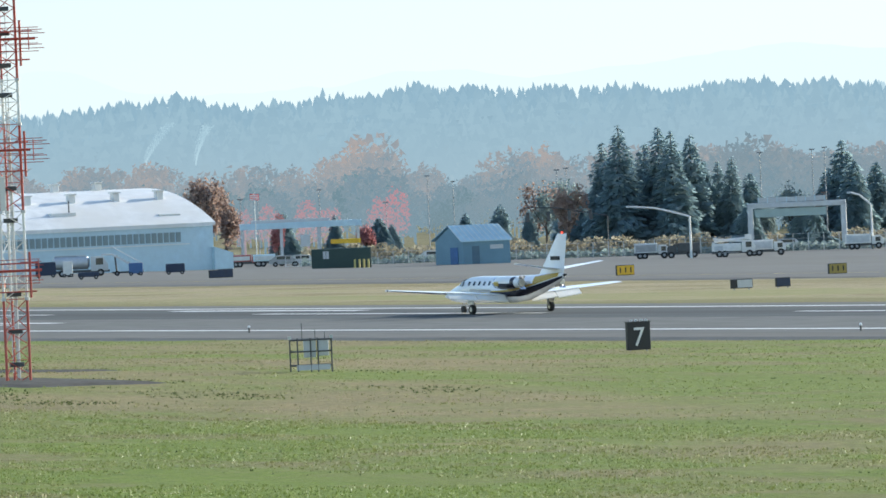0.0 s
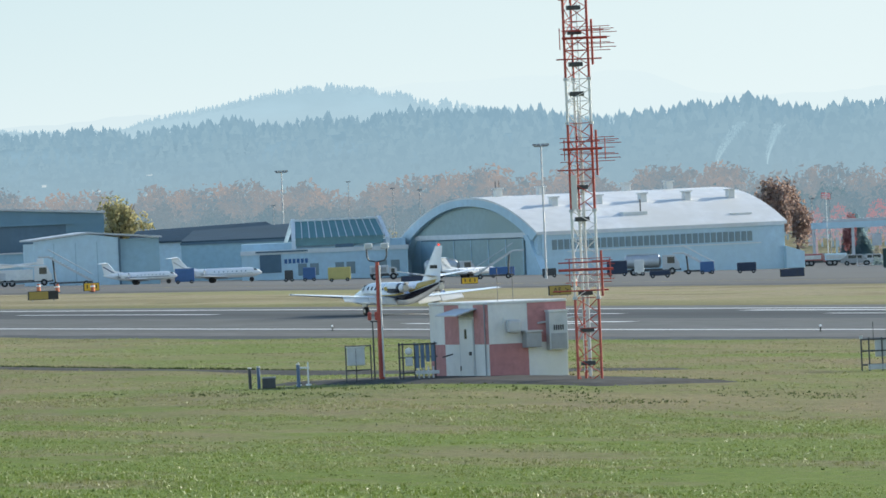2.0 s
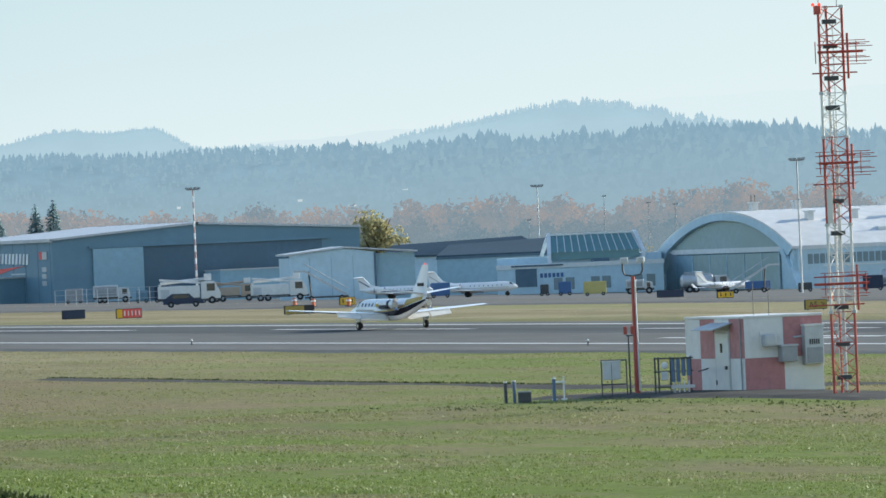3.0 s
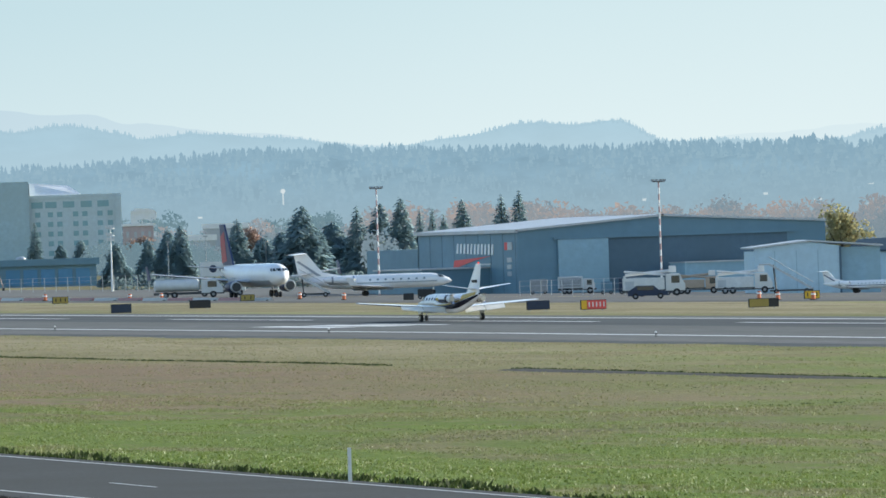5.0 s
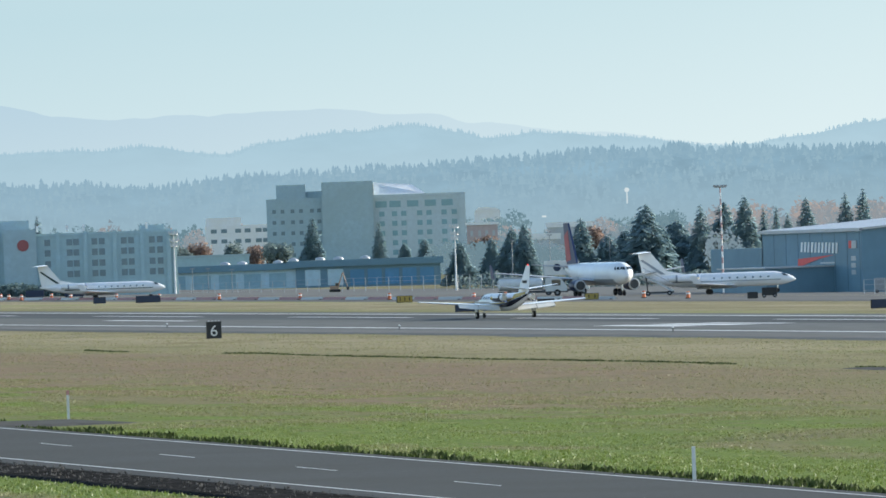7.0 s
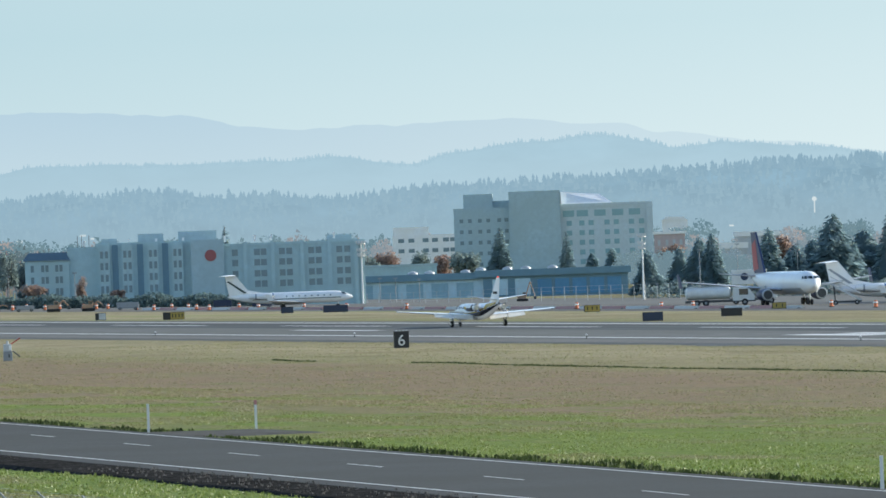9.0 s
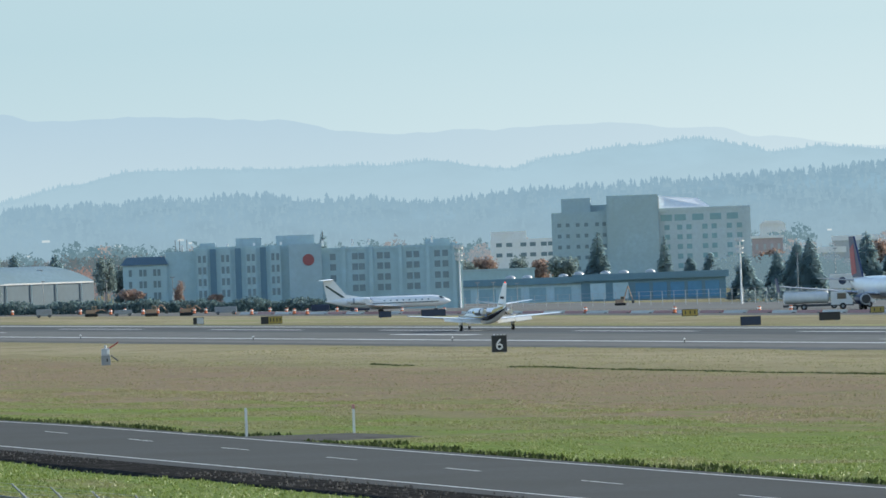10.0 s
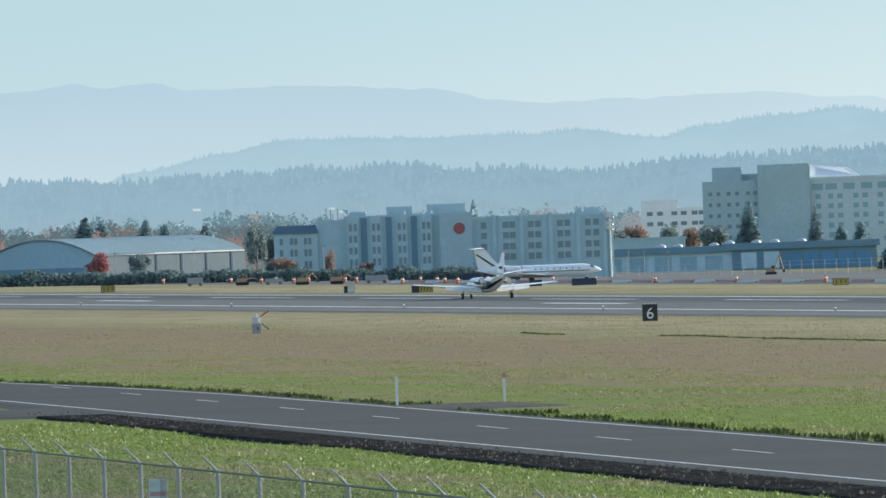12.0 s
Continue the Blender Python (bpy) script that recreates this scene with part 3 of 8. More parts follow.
def flood_mast():
    p, s = 162.8, 345
    t = thing("floodlight_mast", p, s, facing(p, s), "red floodlight mast with a yoke and two pale lamp heads", "floodlight mast")
    part("pole", R((0, 0, -0.3), (0, 0, 5.05), 0.13, 0.09, 10), M_TRED, t)
    part("pale_stripe", R((0.1, -0.1, 0.2), (0.08, -0.08, 4.9), 0.035), M_OFFWHITE, t)
    for sx in (-1, 1):
        pts = [(0, 0, 5.05), (sx * 0.34, 0, 5.12), (sx * 0.42, 0, 5.3), (sx * 0.42, 0, 5.62), (sx * 0.3, 0, 5.72)]
        bm = bmesh.new()
        for a, b in zip(pts, pts[1:]):
            rod(bm, a, b, 0.035)
        part("yoke", bm, M_DGREY, t)
        h = part("lamp_head", B(sx * 0.34 - 0.17, sx * 0.34 + 0.17, -0.25, 0.15, 5.6, 5.85, bevel=0.06), M_OFFWHITE, t, "pale floodlight head")
        part("lens", B(sx * 0.34 - 0.13, sx * 0.34 + 0.13, -0.27, -0.24, 5.64, 5.81), M_LGREY, h)
    part("foot", B(-0.3, 0.35, -0.3, 0.3, -0.2, 0.08), M_GREY, t)
    part("side_arm", R((-0.4, 0, 2.55), (0.05, 0, 2.55), 0.03), M_DGREY, t)
    for x in (-0.42, -0.12):
        part("obstruction_lamp", B(x - 0.08, x + 0.08, -0.1, 0.1, 2.6, 2.95, bevel=0.04), M_TRED, t, "red obstruction lamp")
    part("stand_pipe", R((-0.3, 0, 0), (-0.3, 0, 2.55), 0.035), M_DGREY, t)


flood_mast()


def legged_box(p, s, x0, x1, z0, z1, label, extra=0):
    t = thing("equipment_cabinet", p, s, facing(p, s), label, "equipment cabinet")
    part("cabinet", B(x0, x1, -0.3, 0.3, z0, z1, bevel=0.03), M_LGREY, t)
    part("cabinet_lid", B(x0 - 0.03, x1 + 0.03, -0.33, 0.33, z1, z1 + 0.05), M_OFFWHITE, t)
    part("door_seam", B((x0 + x1) / 2 - 0.01, (x0 + x1) / 2 + 0.01, -0.31, -0.29, z0 + 0.05, z1 - 0.05), M_DGREY, t)
    for x in (x0 - 0.05, (x0 + x1) / 2, x1 + 0.05 + extra):
        for y in (-0.25, 0.25):
            part("leg", R((x, y, -0.1), (x, y, z1 + 0.1), 0.03, n=6), M_DGREY, t)
    for z in (0.55, z1 + 0.06):
        part("rail", R((x0 - 0.05, -0.27, z), (x1 + 0.05 + extra, -0.27, z), 0.028, n=6), M_DGREY, t)
    return t


legged_box(161.6, 343.6, -0.95, -0.2, 0.75, 1.5, "grey control cabinet on a pipe frame beside the red mast", 0.2)


def pipe_rack():
    p, s = 163.1, 342.1
    t = thing("pipe_rack", p, s, facing(p, s), "rack of blue-grey tubes on a pipe frame beside the hut", "pipe rack")
    for x in (-0.75, -0.6, -0.1, 0.75):
        part("post", R((x, 0, -0.1), (x, 0, 1.62), 0.04, n=6), M_DGREY, t)
    for z in (0.35, 1.0, 1.55):
        part("rail", R((-0.8, -0.05, z), (0.85, -0.05, z), 0.032, n=6), M_DGREY, t)
    for k in range(4):
        x = 0.0 + 0.22 * k
        part("tube", R((x, -0.15, 0.55 if k < 2 else 0.8), (x, -0.15, 1.5), 0.085), M_BLUEGREY, t, "blue-grey upright tube")
        part("tube_cap", R((x, -0.15, 1.5), (x, -0.15, 1.58), 0.095), M_DGREY, t)
    for k in range(4):
        part("conduit", R((0.05 + 0.2 * k, -0.05, 0), (0.05 + 0.2 * k, -0.05, 0.6), 0.04, n=6), M_LGREY, t)
    part("dish", ball(bmesh.new(), (-0.35, -0.15, 1.25), 0.16, (1, 0.5, 1)), M_OFFWHITE, t, smooth=True)
    part("small_box", B(-0.5, -0.2, -0.2, 0.1, 0.65, 1.0, bevel=0.02), M_LGREY, t)
    part("cross_beam", B(-0.1, 0.9, -0.2, -0.1, 0.28, 0.42), M_LGREY, t)


M_BLUEGREY = paint("blue_grey_paint", 0.10, 0.16, 0.25)
pipe_rack()


def cage():
    p, s = 180.2, 332.8
    t = thing("equipment_cage", p, s, facing(p, s), "open pipe frame with grey instrument boxes standing in grass", "equipment frame")
    for x in (-0.87, -0.55, 0.0, 0.3, 0.87):
        for y in (-0.4, 0.4):
            part("post", R((x, y, -0.1), (x, y, 1.45), 0.035, n=6), M_DGREY, t)
    for z in (0.32, 0.9, 1.38):
        for y in (-0.4, 0.4):
            part("rail", R((-0.9, y, z), (0.9, y, z), 0.03, n=6), M_DGREY, t)
    part("box", B(-0.3, 0.22, -0.35, 0.1, 0.65, 1.4, bevel=0.03), M_LGREY, t, "pale grey instrument box")
    part("box", B(0.28, 0.75, -0.35, 0.1, 0.7, 1.35, bevel=0.03), M_LGREY, t, "pale grey instrument box")
    part("panel", B(-0.6, 0.8, -0.43, -0.38, 0.12, 0.34), M_LGREY, t)
    for x, h in ((-0.35, 2.1), (0.2, 1.8), (0.6, 1.7)):
        part("rod_aerial", R((x, 0, 1.3), (x, 0, h), 0.014, n=5), M_DGREY, t)
    for x in (-0.87, 0.87):
        part("cap", B(x - 0.07, x + 0.07, -0.47, -0.33, 1.42, 1.55), M_LGREY, t)


cage()


def bollard(p, s, h, r, material, label):
    t = thing("bollard", p, s, 0, label, "bollard", "bollards by the hut")
    part("pipe", R((0, 0, -0.1), (0, 0, h), r, n=10), material, t)
    part("cap", R((0, 0, h), (0, 0, h + 0.05), r * 1.15, n=10), M_OFFWHITE, t)


bollard(156.5, 344.6, 0.85, 0.07, M_DGREY, "dark pipe bollard with a pale cap")
bollard(156.9, 344.6, 0.88, 0.07, M_BLUEGREY, "blue-grey pipe bollard with a pale cap")
bollard(158.0, 343.0, 0.92, 0.075, M_BLUEGREY, "blue-grey pipe bollard with a pale cap")


def ground_box():
    t = thing("ground_box", 157.0, 343.8, facing(157, 343.8), "dark green ground box beside the bollards", "junction box")
    part("case", B(-0.28, 0.28, -0.25, 0.25, 0, 0.42, bevel=0.03), M_DGREY, t)
    part("lid", B(-0.3, 0.3, -0.27, 0.27, 0.42, 0.47), M_GREY, t)
    t = thing("pipe_stand", 159.2, 345.1, facing(159, 345), "low white pipe stand like a small trestle", "pipe stand")
    for x in (-0.2, 0.2):
        part("upright", R((x, 0, -0.05), (x, 0, 0.98), 0.035, n=6), M_WHITE, t)
        part("foot", B(x - 0.12, x + 0.12, -0.1, 0.1, 0, 0.06), M_WHITE, t)
    part("crossbar", R((-0.26, 0, 0.75), (0.26, 0, 0.75), 0.035, n=6), M_WHITE, t)


ground_box()


def red_board():
    p, s = 189.2, 301
    t = thing("marker_board", p, s, facing(p, s), "small red marker board on thin legs in the grass", "marker board")
    part("board", B(-0.3, 0.9, -0.05, 0.05, 0.62, 0.9, bevel=0.02), M_TRED, t)
    for x in (-0.15, 0.0, 0.6, 0.75):
        part("leg", R((x, 0, -0.1), (x, 0, 0.95), 0.025, n=6), M_DGREY, t)


red_board()


def weather_sensor():
    p, s = 183, 683.9
    t = thing("weather_sensor", p, s, facing(p, s), "pale sensor box with a tilted arm in dry grass", "weather sensor")
    part("plinth", B(-0.36, 0.36, -0.3, 0.3, -0.05, 0.75, bevel=0.02), M_GREY, t)
    part("label_bar", B(0.05, 0.15, -0.32, -0.29, 0.25, 0.5), M_BLACK, t)
    part("housing", B(-0.34, 0.3, -0.25, 0.25, 0.75, 1.3, bevel=0.06), M_LGREY, t)
    part("window", B(0.1, 0.28, -0.27, -0.2, 0.85, 1.2), M_WHITE, t)
    part("head", R((0, 0, 1.3), (0, 0, 1.55), 0.09), M_LGREY, t)
    part("arm", R((0.2, 0, 1.25), (1.0, 0, 1.75), 0.05), M_TRED, t, "dull red tilted arm")
    part("strut", R((0.4, 0, 0.75), (0.95, 0, 0.3), 0.05), M_DGREY, t)


weather_sensor()


def marker_post(p, s, h, cap):
    t = thing("marker_post", p, s, 0, "thin white marker post" + (" with a dark red cap" if cap else ""), "marker post", "marker posts by the road")
    part("stake", B(-0.055, 0.055, -0.03, 0.03, -0.1, h, bevel=0.008), M_OFFWHITE, t)
    if cap:
        part("cap", B(-0.06, 0.06, -0.035, 0.035, h - 0.2, h + 0.01), M_RED, t)


marker_post(101.5, 271.7, 1.2, False)
marker_post(118.1, 397.8, 1.37, True)
marker_post(112.4, 395.8, 1.39, False)


# ---- perimeter fence ----
M_REDTXT = paint("faint_red_ink", 0.45, 0.25, 0.27)
M_SIGNBLUE = paint("pale_blue_sign", 0.45, 0.55, 0.6)
def fence():
    t = thing("chain_link_fence", 58.6, 240, 0, "grey chain-link fence with outward barbed-wire arms", "fence", kind="")
    base = t.matrix_basis.translation.copy()
    rows = [(58.9 - 0.0575 * (247 - s), s) for s in [253.7 - 5.08 * k for k in range(16)]]
    pts = [Vector((p, s, gz(p, s))) - base for p, s in rows]
    up = Vector((0, 0, 2.3))
    arm = Vector((-0.38, 0.12, 0.42))
    for a in pts:
        q = part("post", R(a - Vector((0, 0, 0.3)), a + up + Vector((0, 0, 0.04)), 0.055, n=8), M_GALV, t)
        part("arm", R(a + up, a + up + arm, 0.035, 0.02, 6), M_GALV, q)
    for a, b in zip(pts, pts[1:]):
        part("top_rail", R(a + up, b + up, 0.03, n=6), M_DGREY, t)
        bm = bmesh.new()
        n = 46
        for sgn in (1, -1):
            for k in range(-22, n):
                x0, x1 = k / n, (k + 22) / n
                if sgn < 0:
                    x0, x1 = 1 - x0, 1 - x1
                lo, hi = 0.0, 2.25
                def at(x, z):
                    return a.lerp(b, min(max(x, 0), 1)) + Vector((0, 0, z))
                # clip each diagonal wire to the bay
                if min(x0, x1) < 0:
                    f = (0 - x0) / (x1 - x0)
                    pa, pb = at(0, 2.25 * f), at(x1, hi)
                    if sgn < 0:
                        pa, pb = at(x0, lo), at(0, 2.25 * f)
                elif max(x0, x1) > 1:
                    f = (1 - x0) / (x1 - x0)
                    pa, pb = at(x0, lo), at(1, 2.25 * f)
                    if sgn < 0:
                        pa, pb = at(1, 2.25 * f), at(x1, hi)
                else:
                    pa, pb = at(x0, lo), at(x1, hi)
                if (pa - pb).length > 0.02:
                    rod(bm, pa, pb, 0.0027, n=3)
        part("mesh_panel", bm, M_DGREY, t)
        for f in (0.4, 0.7, 0.98):
            part("barbed_wire", R(a + up + arm * f, b + up + arm * f, 0.003, n=4), M_GALV, t)
    sg = pts[5] * 0.54 + pts[6] * 0.46
    sign = part("warning_sign", B(sg.x - 0.24, sg.x + 0.24, sg.y - 0.22, sg.y - 0.19, sg.z + 0.95, sg.z + 1.95, bevel=0.01), M_SIGNBLUE, t, "pale warning sign with faint lettering")
    sign.matrix_basis = Matrix.Translation(sg) @ pose(0, 0, 0, 0, 0, -15) @ Matrix.Translation(-sg)
    for k, (w, m) in enumerate(((0.2, M_LGREY), (0.22, M_REDTXT), (0.16, M_LGREY))):
        z = sg.z + 1.75 - 0.24 * k
        part("text_bar", B(sg.x - w, sg.x + w, sg.y - 0.228, sg.y - 0.22, z, z + 0.12), m, sign)


fence()


# ---- the landing jet ----
M_JETWHITE = paint("jet_white_gloss", 0.78, 0.79, 0.80, 0.22, 0, 0.03, 1.0, 0.3)
M_GOLD = paint("gold_stripe_gloss", 0.52, 0.36, 0.07, 0.25)
M_JETNAVY = paint("dark_stripe_gloss", 0.022, 0.022, 0.035, 0.22)
M_CHROME = paint("polished_metal", 0.62, 0.63, 0.65, 0.18, 0.9)
M_WARMWHITE = paint("flap_white", 0.80, 0.78, 0.72, 0.35)


def ring(y, cx, cz, rx, rz, n=20, squash=1.0):
    return [(cx + rx * math.sin(2 * math.pi * k / n), y, cz + rz * math.cos(2 * math.pi * k / n) * (squash if math.cos(2 * math.pi * k / n) < 0 else 1)) for k in range(n)]


def hull(sections, n=20):
    return loft(bmesh.new(), [ring(y, 0, cz, rx, rz, n) for y, cz, rx, rz in sections])


def blade(root, tip, t_root, t_tip):
    """A wing: chord lines (x, y_lead, y_trail, z) at root and tip with an aerofoil section."""
    prof = [(0, 0), (0.08, 0.55), (0.3, 1.0), (0.6, 0.75), (1, 0.06), (0.6, -0.45), (0.3, -0.6), (0.08, -0.4)]
    rings = []
    for (x, yl, yt, z), th in ((root, t_root), (tip, t_tip)):
        rings.append([(x, yl + (yt - yl) * f, z + th * h / 2) for f, h in prof])
    return loft(bmesh.new(), rings)


def fin(root, tip, t_root, t_tip, x=0):
    prof = [(0, 0), (0.1, 0.6), (0.35, 1.0), (0.7, 0.6), (1, 0.05), (0.7, -0.6), (0.35, -1.0), (0.1, -0.6)]
    rings = []
    for (z, yl, yt), th in ((root, t_root), (tip, t_tip)):
        rings.append([(x + th * h / 2, yl + (yt - yl) * f, z) for f, h in prof])
    return loft(bmesh.new(), rings)


def landing_jet():
    t = thing("business_jet", 271, 475.3, 0, "white business jet with gold and dark stripes, flaps down on runway", "airplane", dz=GL)
    secs = [(7.62, 1.36, 0.03, 0.03), (7.35, 1.37, 0.14, 0.12), (7.0, 1.39, 0.25, 0.22), (6.5, 1.43, 0.43, 0.38), (5.7, 1.50, 0.62, 0.56), (5.0, 1.57, 0.72, 0.68), (4.55, 1.68, 0.76, 0.78), (4.0, 1.74, 0.80, 0.86), (3.2, 1.76, 0.82, 0.88), (-1.2, 1.76, 0.82, 0.88), (-2.6, 1.82, 0.80, 0.82), (-4.2, 1.98, 0.64, 0.64), (-5.6, 2.18, 0.42, 0.44), (-6.6, 2.34, 0.22, 0.26), (-7.0, 2.40, 0.10, 0.14)]
    drop = lambda y: 0.33 if y > -2 else 0.33 - 0.033 * (-2 - y)
    secs = [(y, cz - drop(y), rx * 0.95, rz * 0.92) for y, cz, rx, rz in secs]
    body = part("fuselage", hull(secs, 24), M_JETWHITE, t, smooth=True)

    def stripe(name, y0, y1, a0, a1, material, grow=0.012):
        """A painted band on the flank between two angles from the top."""
        for sx in (-1, 1):
            bm = bmesh.new()
            rows = []
            ys = [y for y in (5.6, 5.0, 4.55, 4.0, 3.2, 1.0, -1.2, -2.6, -3.4, -4.2, -4.9, -5.6, -6.2, -6.6, -6.95) if y1 <= y <= y0]
            for y in ys:
                k = next(i for i in range(len(secs) - 1) if secs[i][0] >= y >= secs[i + 1][0])
                f = (secs[k][0] - y) / (secs[k][0] - secs[k + 1][0])
                cz, rx, rz = (secs[k][j] + (secs[k + 1][j] - secs[k][j]) * f for j in (1, 2, 3))
                g = (y0 - y) / (y0 - y1)
                lo, hi = a0(g), a1(g)
                rows.append([bm.verts.new((sx * (rx + grow) * math.sin(radians(lo + (hi - lo) * i / 5)), y, cz + (rz + grow) * math.cos(radians(lo + (hi - lo) * i / 5)))) for i in range(6)])
            for r0, r1 in zip(rows, rows[1:]):
                for i in range(5):
                    bm.faces.new((r0[i], r0[i + 1], r1[i + 1], r1[i]))
            part(name, bm, material, body, smooth=True)

    stripe("gold_stripe", 5.6, -6.6, lambda g: 108 - 30 * g, lambda g: 118 - 30 * g, M_GOLD)
    stripe("dark_stripe", 1.0, -6.95, lambda g: 100 - 2 * g, lambda g: 104 + 34 * min(1, g * 1.8), M_JETNAVY, 0.016)
    stripe("gold_flash", -4.2, -6.6, lambda g: 40 - 20 * g, lambda g: 82, M_GOLD, 0.014)
    # windscreen and cabin windows
    for sx in (-1, 1):
        part("windscreen", slab(bmesh.new(), [(sx * 0.06, 4.95, 1.80), (sx * 0.52, 4.8, 1.70), (sx * 0.50, 4.35, 2.02), (sx * 0.06, 4.42, 2.10)], 0.03, (0, 0.3, 0.6)), M_GLASS, body)
        part("side_window", slab(bmesh.new(), [(sx * 0.60, 4.7, 1.66), (sx * 0.74, 4.1, 1.66), (sx * 0.63, 4.1, 1.96), (sx * 0.55, 4.45, 1.92)], 0.03, (sx, 0, 0.3)), M_GLASS, body)
        for k in range(6):
            y = 3.35 - 0.62 * k
            bm = bmesh.new()
            pts = [(sx * (0.785 * math.sin(a)), y + 0.11 * dy, 1.43 + 0.815 * math.cos(a)) for a, dy in ((radians(71), -1), (radians(71), 1), (radians(52), 1.15), (radians(52), -0.85))]
            part("cabin_window", slab(bm, pts, 0.02, (sx, 0, 0.5)), M_GLASS, body)
        part("pylon", B(min(sx * 0.6, sx * 1.15), max(sx * 0.6, sx * 1.15), -3.9, -1.9, 1.78, 1.92, bevel=0.05), M_JETWHITE, t)
        nac = [ring(y, sx * 1.38, 1.86, r, r, 16) for y, r in ((-1.25, 0.29), (-1.35, 0.34), (-1.9, 0.39), (-2.9, 0.39), (-3.7, 0.31), (-4.15, 0.26))]
        e = part("engine_nacelle", loft(bmesh.new(), nac), M_JETWHITE, t, smooth=True)
        part("intake_lip", loft(bmesh.new(), [ring(y, sx * 1.38, 1.86, r, r, 16) for y, r in ((-1.22, 0.28), (-1.28, 0.345), (-1.5, 0.362))]), M_CHROME, e, smooth=True)
        part("intake", R((sx * 1.38, -1.21, 1.86), (sx * 1.38, -1.3, 1.86), 0.25, n=16), M_BLACK, e)
        part("dark_band", loft(bmesh.new(), [ring(y, sx * 1.38, 1.86, r, r, 16) for y, r in ((-3.35, 0.352), (-3.45, 0.347), (-3.72, 0.32))]), M_JETNAVY, e, smooth=True)
        for nm, mat, ya, yb, lo, hi in (("gold_patch", M_GOLD, -1.5, -2.1, 78, 118), ("dark_underside", M_JETNAVY, -1.9, -3.7, 96, 200)):
            bm = bmesh.new()
            rad = lambda y: (0.39 if y > -2.9 else 0.39 - 0.1 * (-2.9 - y)) + 0.012 - (0.03 if y > -1.6 else 0)
            rows = [[bm.verts.new((sx * (1.38 + rad(y) * math.sin(radians(lo + (hi - lo) * i / 8))), y, 1.86 + rad(y) * math.cos(radians(lo + (hi - lo) * i / 8)))) for i in range(9)] for y in (ya, (ya + yb) / 2, yb)]
            for r0, r1 in zip(rows, rows[1:]):
                for i in range(8):
                    bm.faces.new((r0[i], r0[i + 1], r1[i + 1], r1[i]))
            part(nm, bm, mat, e, smooth=True)
        part("exhaust", R((sx * 1.38, -3.7, 1.86), (sx * 1.38, -4.3, 1.86), 0.26, 0.22, 16), M_STEEL, e)
        for up in (-1, 1):
            part("thrust_bucket", slab(bmesh.new(), [(sx * 1.38 - 0.2, -4.2, 1.86 + up * 0.22), (sx * 1.38 + 0.2, -4.2, 1.86 + up * 0.22), (sx * 1.38 + 0.2, -4.4, 1.86 + up * 0.4), (sx * 1.38 - 0.2, -4.4, 1.86 + up * 0.4)], 0.04, (0, -1, 0)), M_CHROME, e, "deployed thrust reverser door")
        w = part("wing", blade((sx * 0.55, 1.55, -1.35, 1.06), (sx * 7.95, 0.85, -0.35, 1.60), 0.36, 0.13), M_JETWHITE, t, smooth=True)
        part("deice_boot", blade((sx * 0.9, 1.56, 1.25, 1.09), (sx * 7.9, 0.87, 0.68, 1.60), 0.2, 0.08), M_CHROME, w)
        for x0, x1 in ((0.85, 2.75), (2.8, 4.6)):
            f0, f1 = (x0 - 0.55) / 7.4, (x1 - 0.55) / 7.4
            yt0, yt1 = -1.35 + 1.0 * f0 + 0.12, -1.35 + 1.0 * f1 + 0.12
            z0, z1 = 1.06 + 0.54 * f0, 1.06 + 0.54 * f1
            part("flap", slab(bmesh.new(), [(sx * x0, yt0, z0), (sx * x1, yt1, z1), (sx * x1, yt1 - 0.42, z1 - 0.36), (sx * x0, yt0 - 0.5, z0 - 0.42)], 0.05, (0, 0, 1)), M_WARMWHITE, w, "lowered landing flap")
        part("speed_brake", slab(bmesh.new(), [(sx * 1.6, -0.75, 1.3), (sx * 3.0, -0.6, 1.38), (sx * 3.0, -0.75, 1.55), (sx * 1.6, -0.9, 1.47)], 0.03, (0, -1, 0)), M_WARMWHITE, w)
        part("tip_lamp", ball(bmesh.new(), (sx * 7.97, 0.5, 1.62), 0.06), M_CHROME, w)
        part("tailplane", blade((sx * 0.08, -5.35, -6.75, 2.6), (sx * 2.9, -6.0, -6.8, 3.0), 0.16, 0.07), M_JETWHITE, t, smooth=True)
        g = part("main_leg", R((sx * 2.6, -0.55, 0.35), (sx * 2.6, -0.35, 1.15), 0.075), M_STEEL, t)
        part("tyre", loft(bmesh.new(), [[(sx * 2.72 + x, -0.55 + r * math.cos(a), 0.30 + r * math.sin(a)) for a in [2 * math.pi * k / 18 for k in range(18)]] for x, r in ((-0.12, 0.22), (-0.11, 0.29), (0.0, 0.30), (0.11, 0.29), (0.12, 0.22))]), M_RUBB, g, smooth=True)
        part("wheel_hub", R((sx * 2.72 - 0.13, -0.55, 0.30), (sx * 2.72 + 0.13, -0.55, 0.30), 0.14, n=12), M_STEEL, g)
        part("gear_door", B(sx * 2.82 - 0.02, sx * 2.82 + 0.02, -0.85, -0.2, 0.62, 1.15), M_WARMWHITE, t)
    part("fin", fin((1.95, -3.7, -6.85), (4.72, -6.35, -7.45), 0.22, 0.12), M_JETWHITE, t, smooth=True)
    for k in range(5):
        part("registration_bar", B(-0.16, 0.16, -6.6 + 0.2 * k, -6.47 + 0.2 * k, 3.15, 3.38), M_BLACK, t)
    part("beacon", ball(bmesh.new(), (0, -6.9, 4.78), 0.08), M_LAMP, t, "red tail beacon", smooth=True)
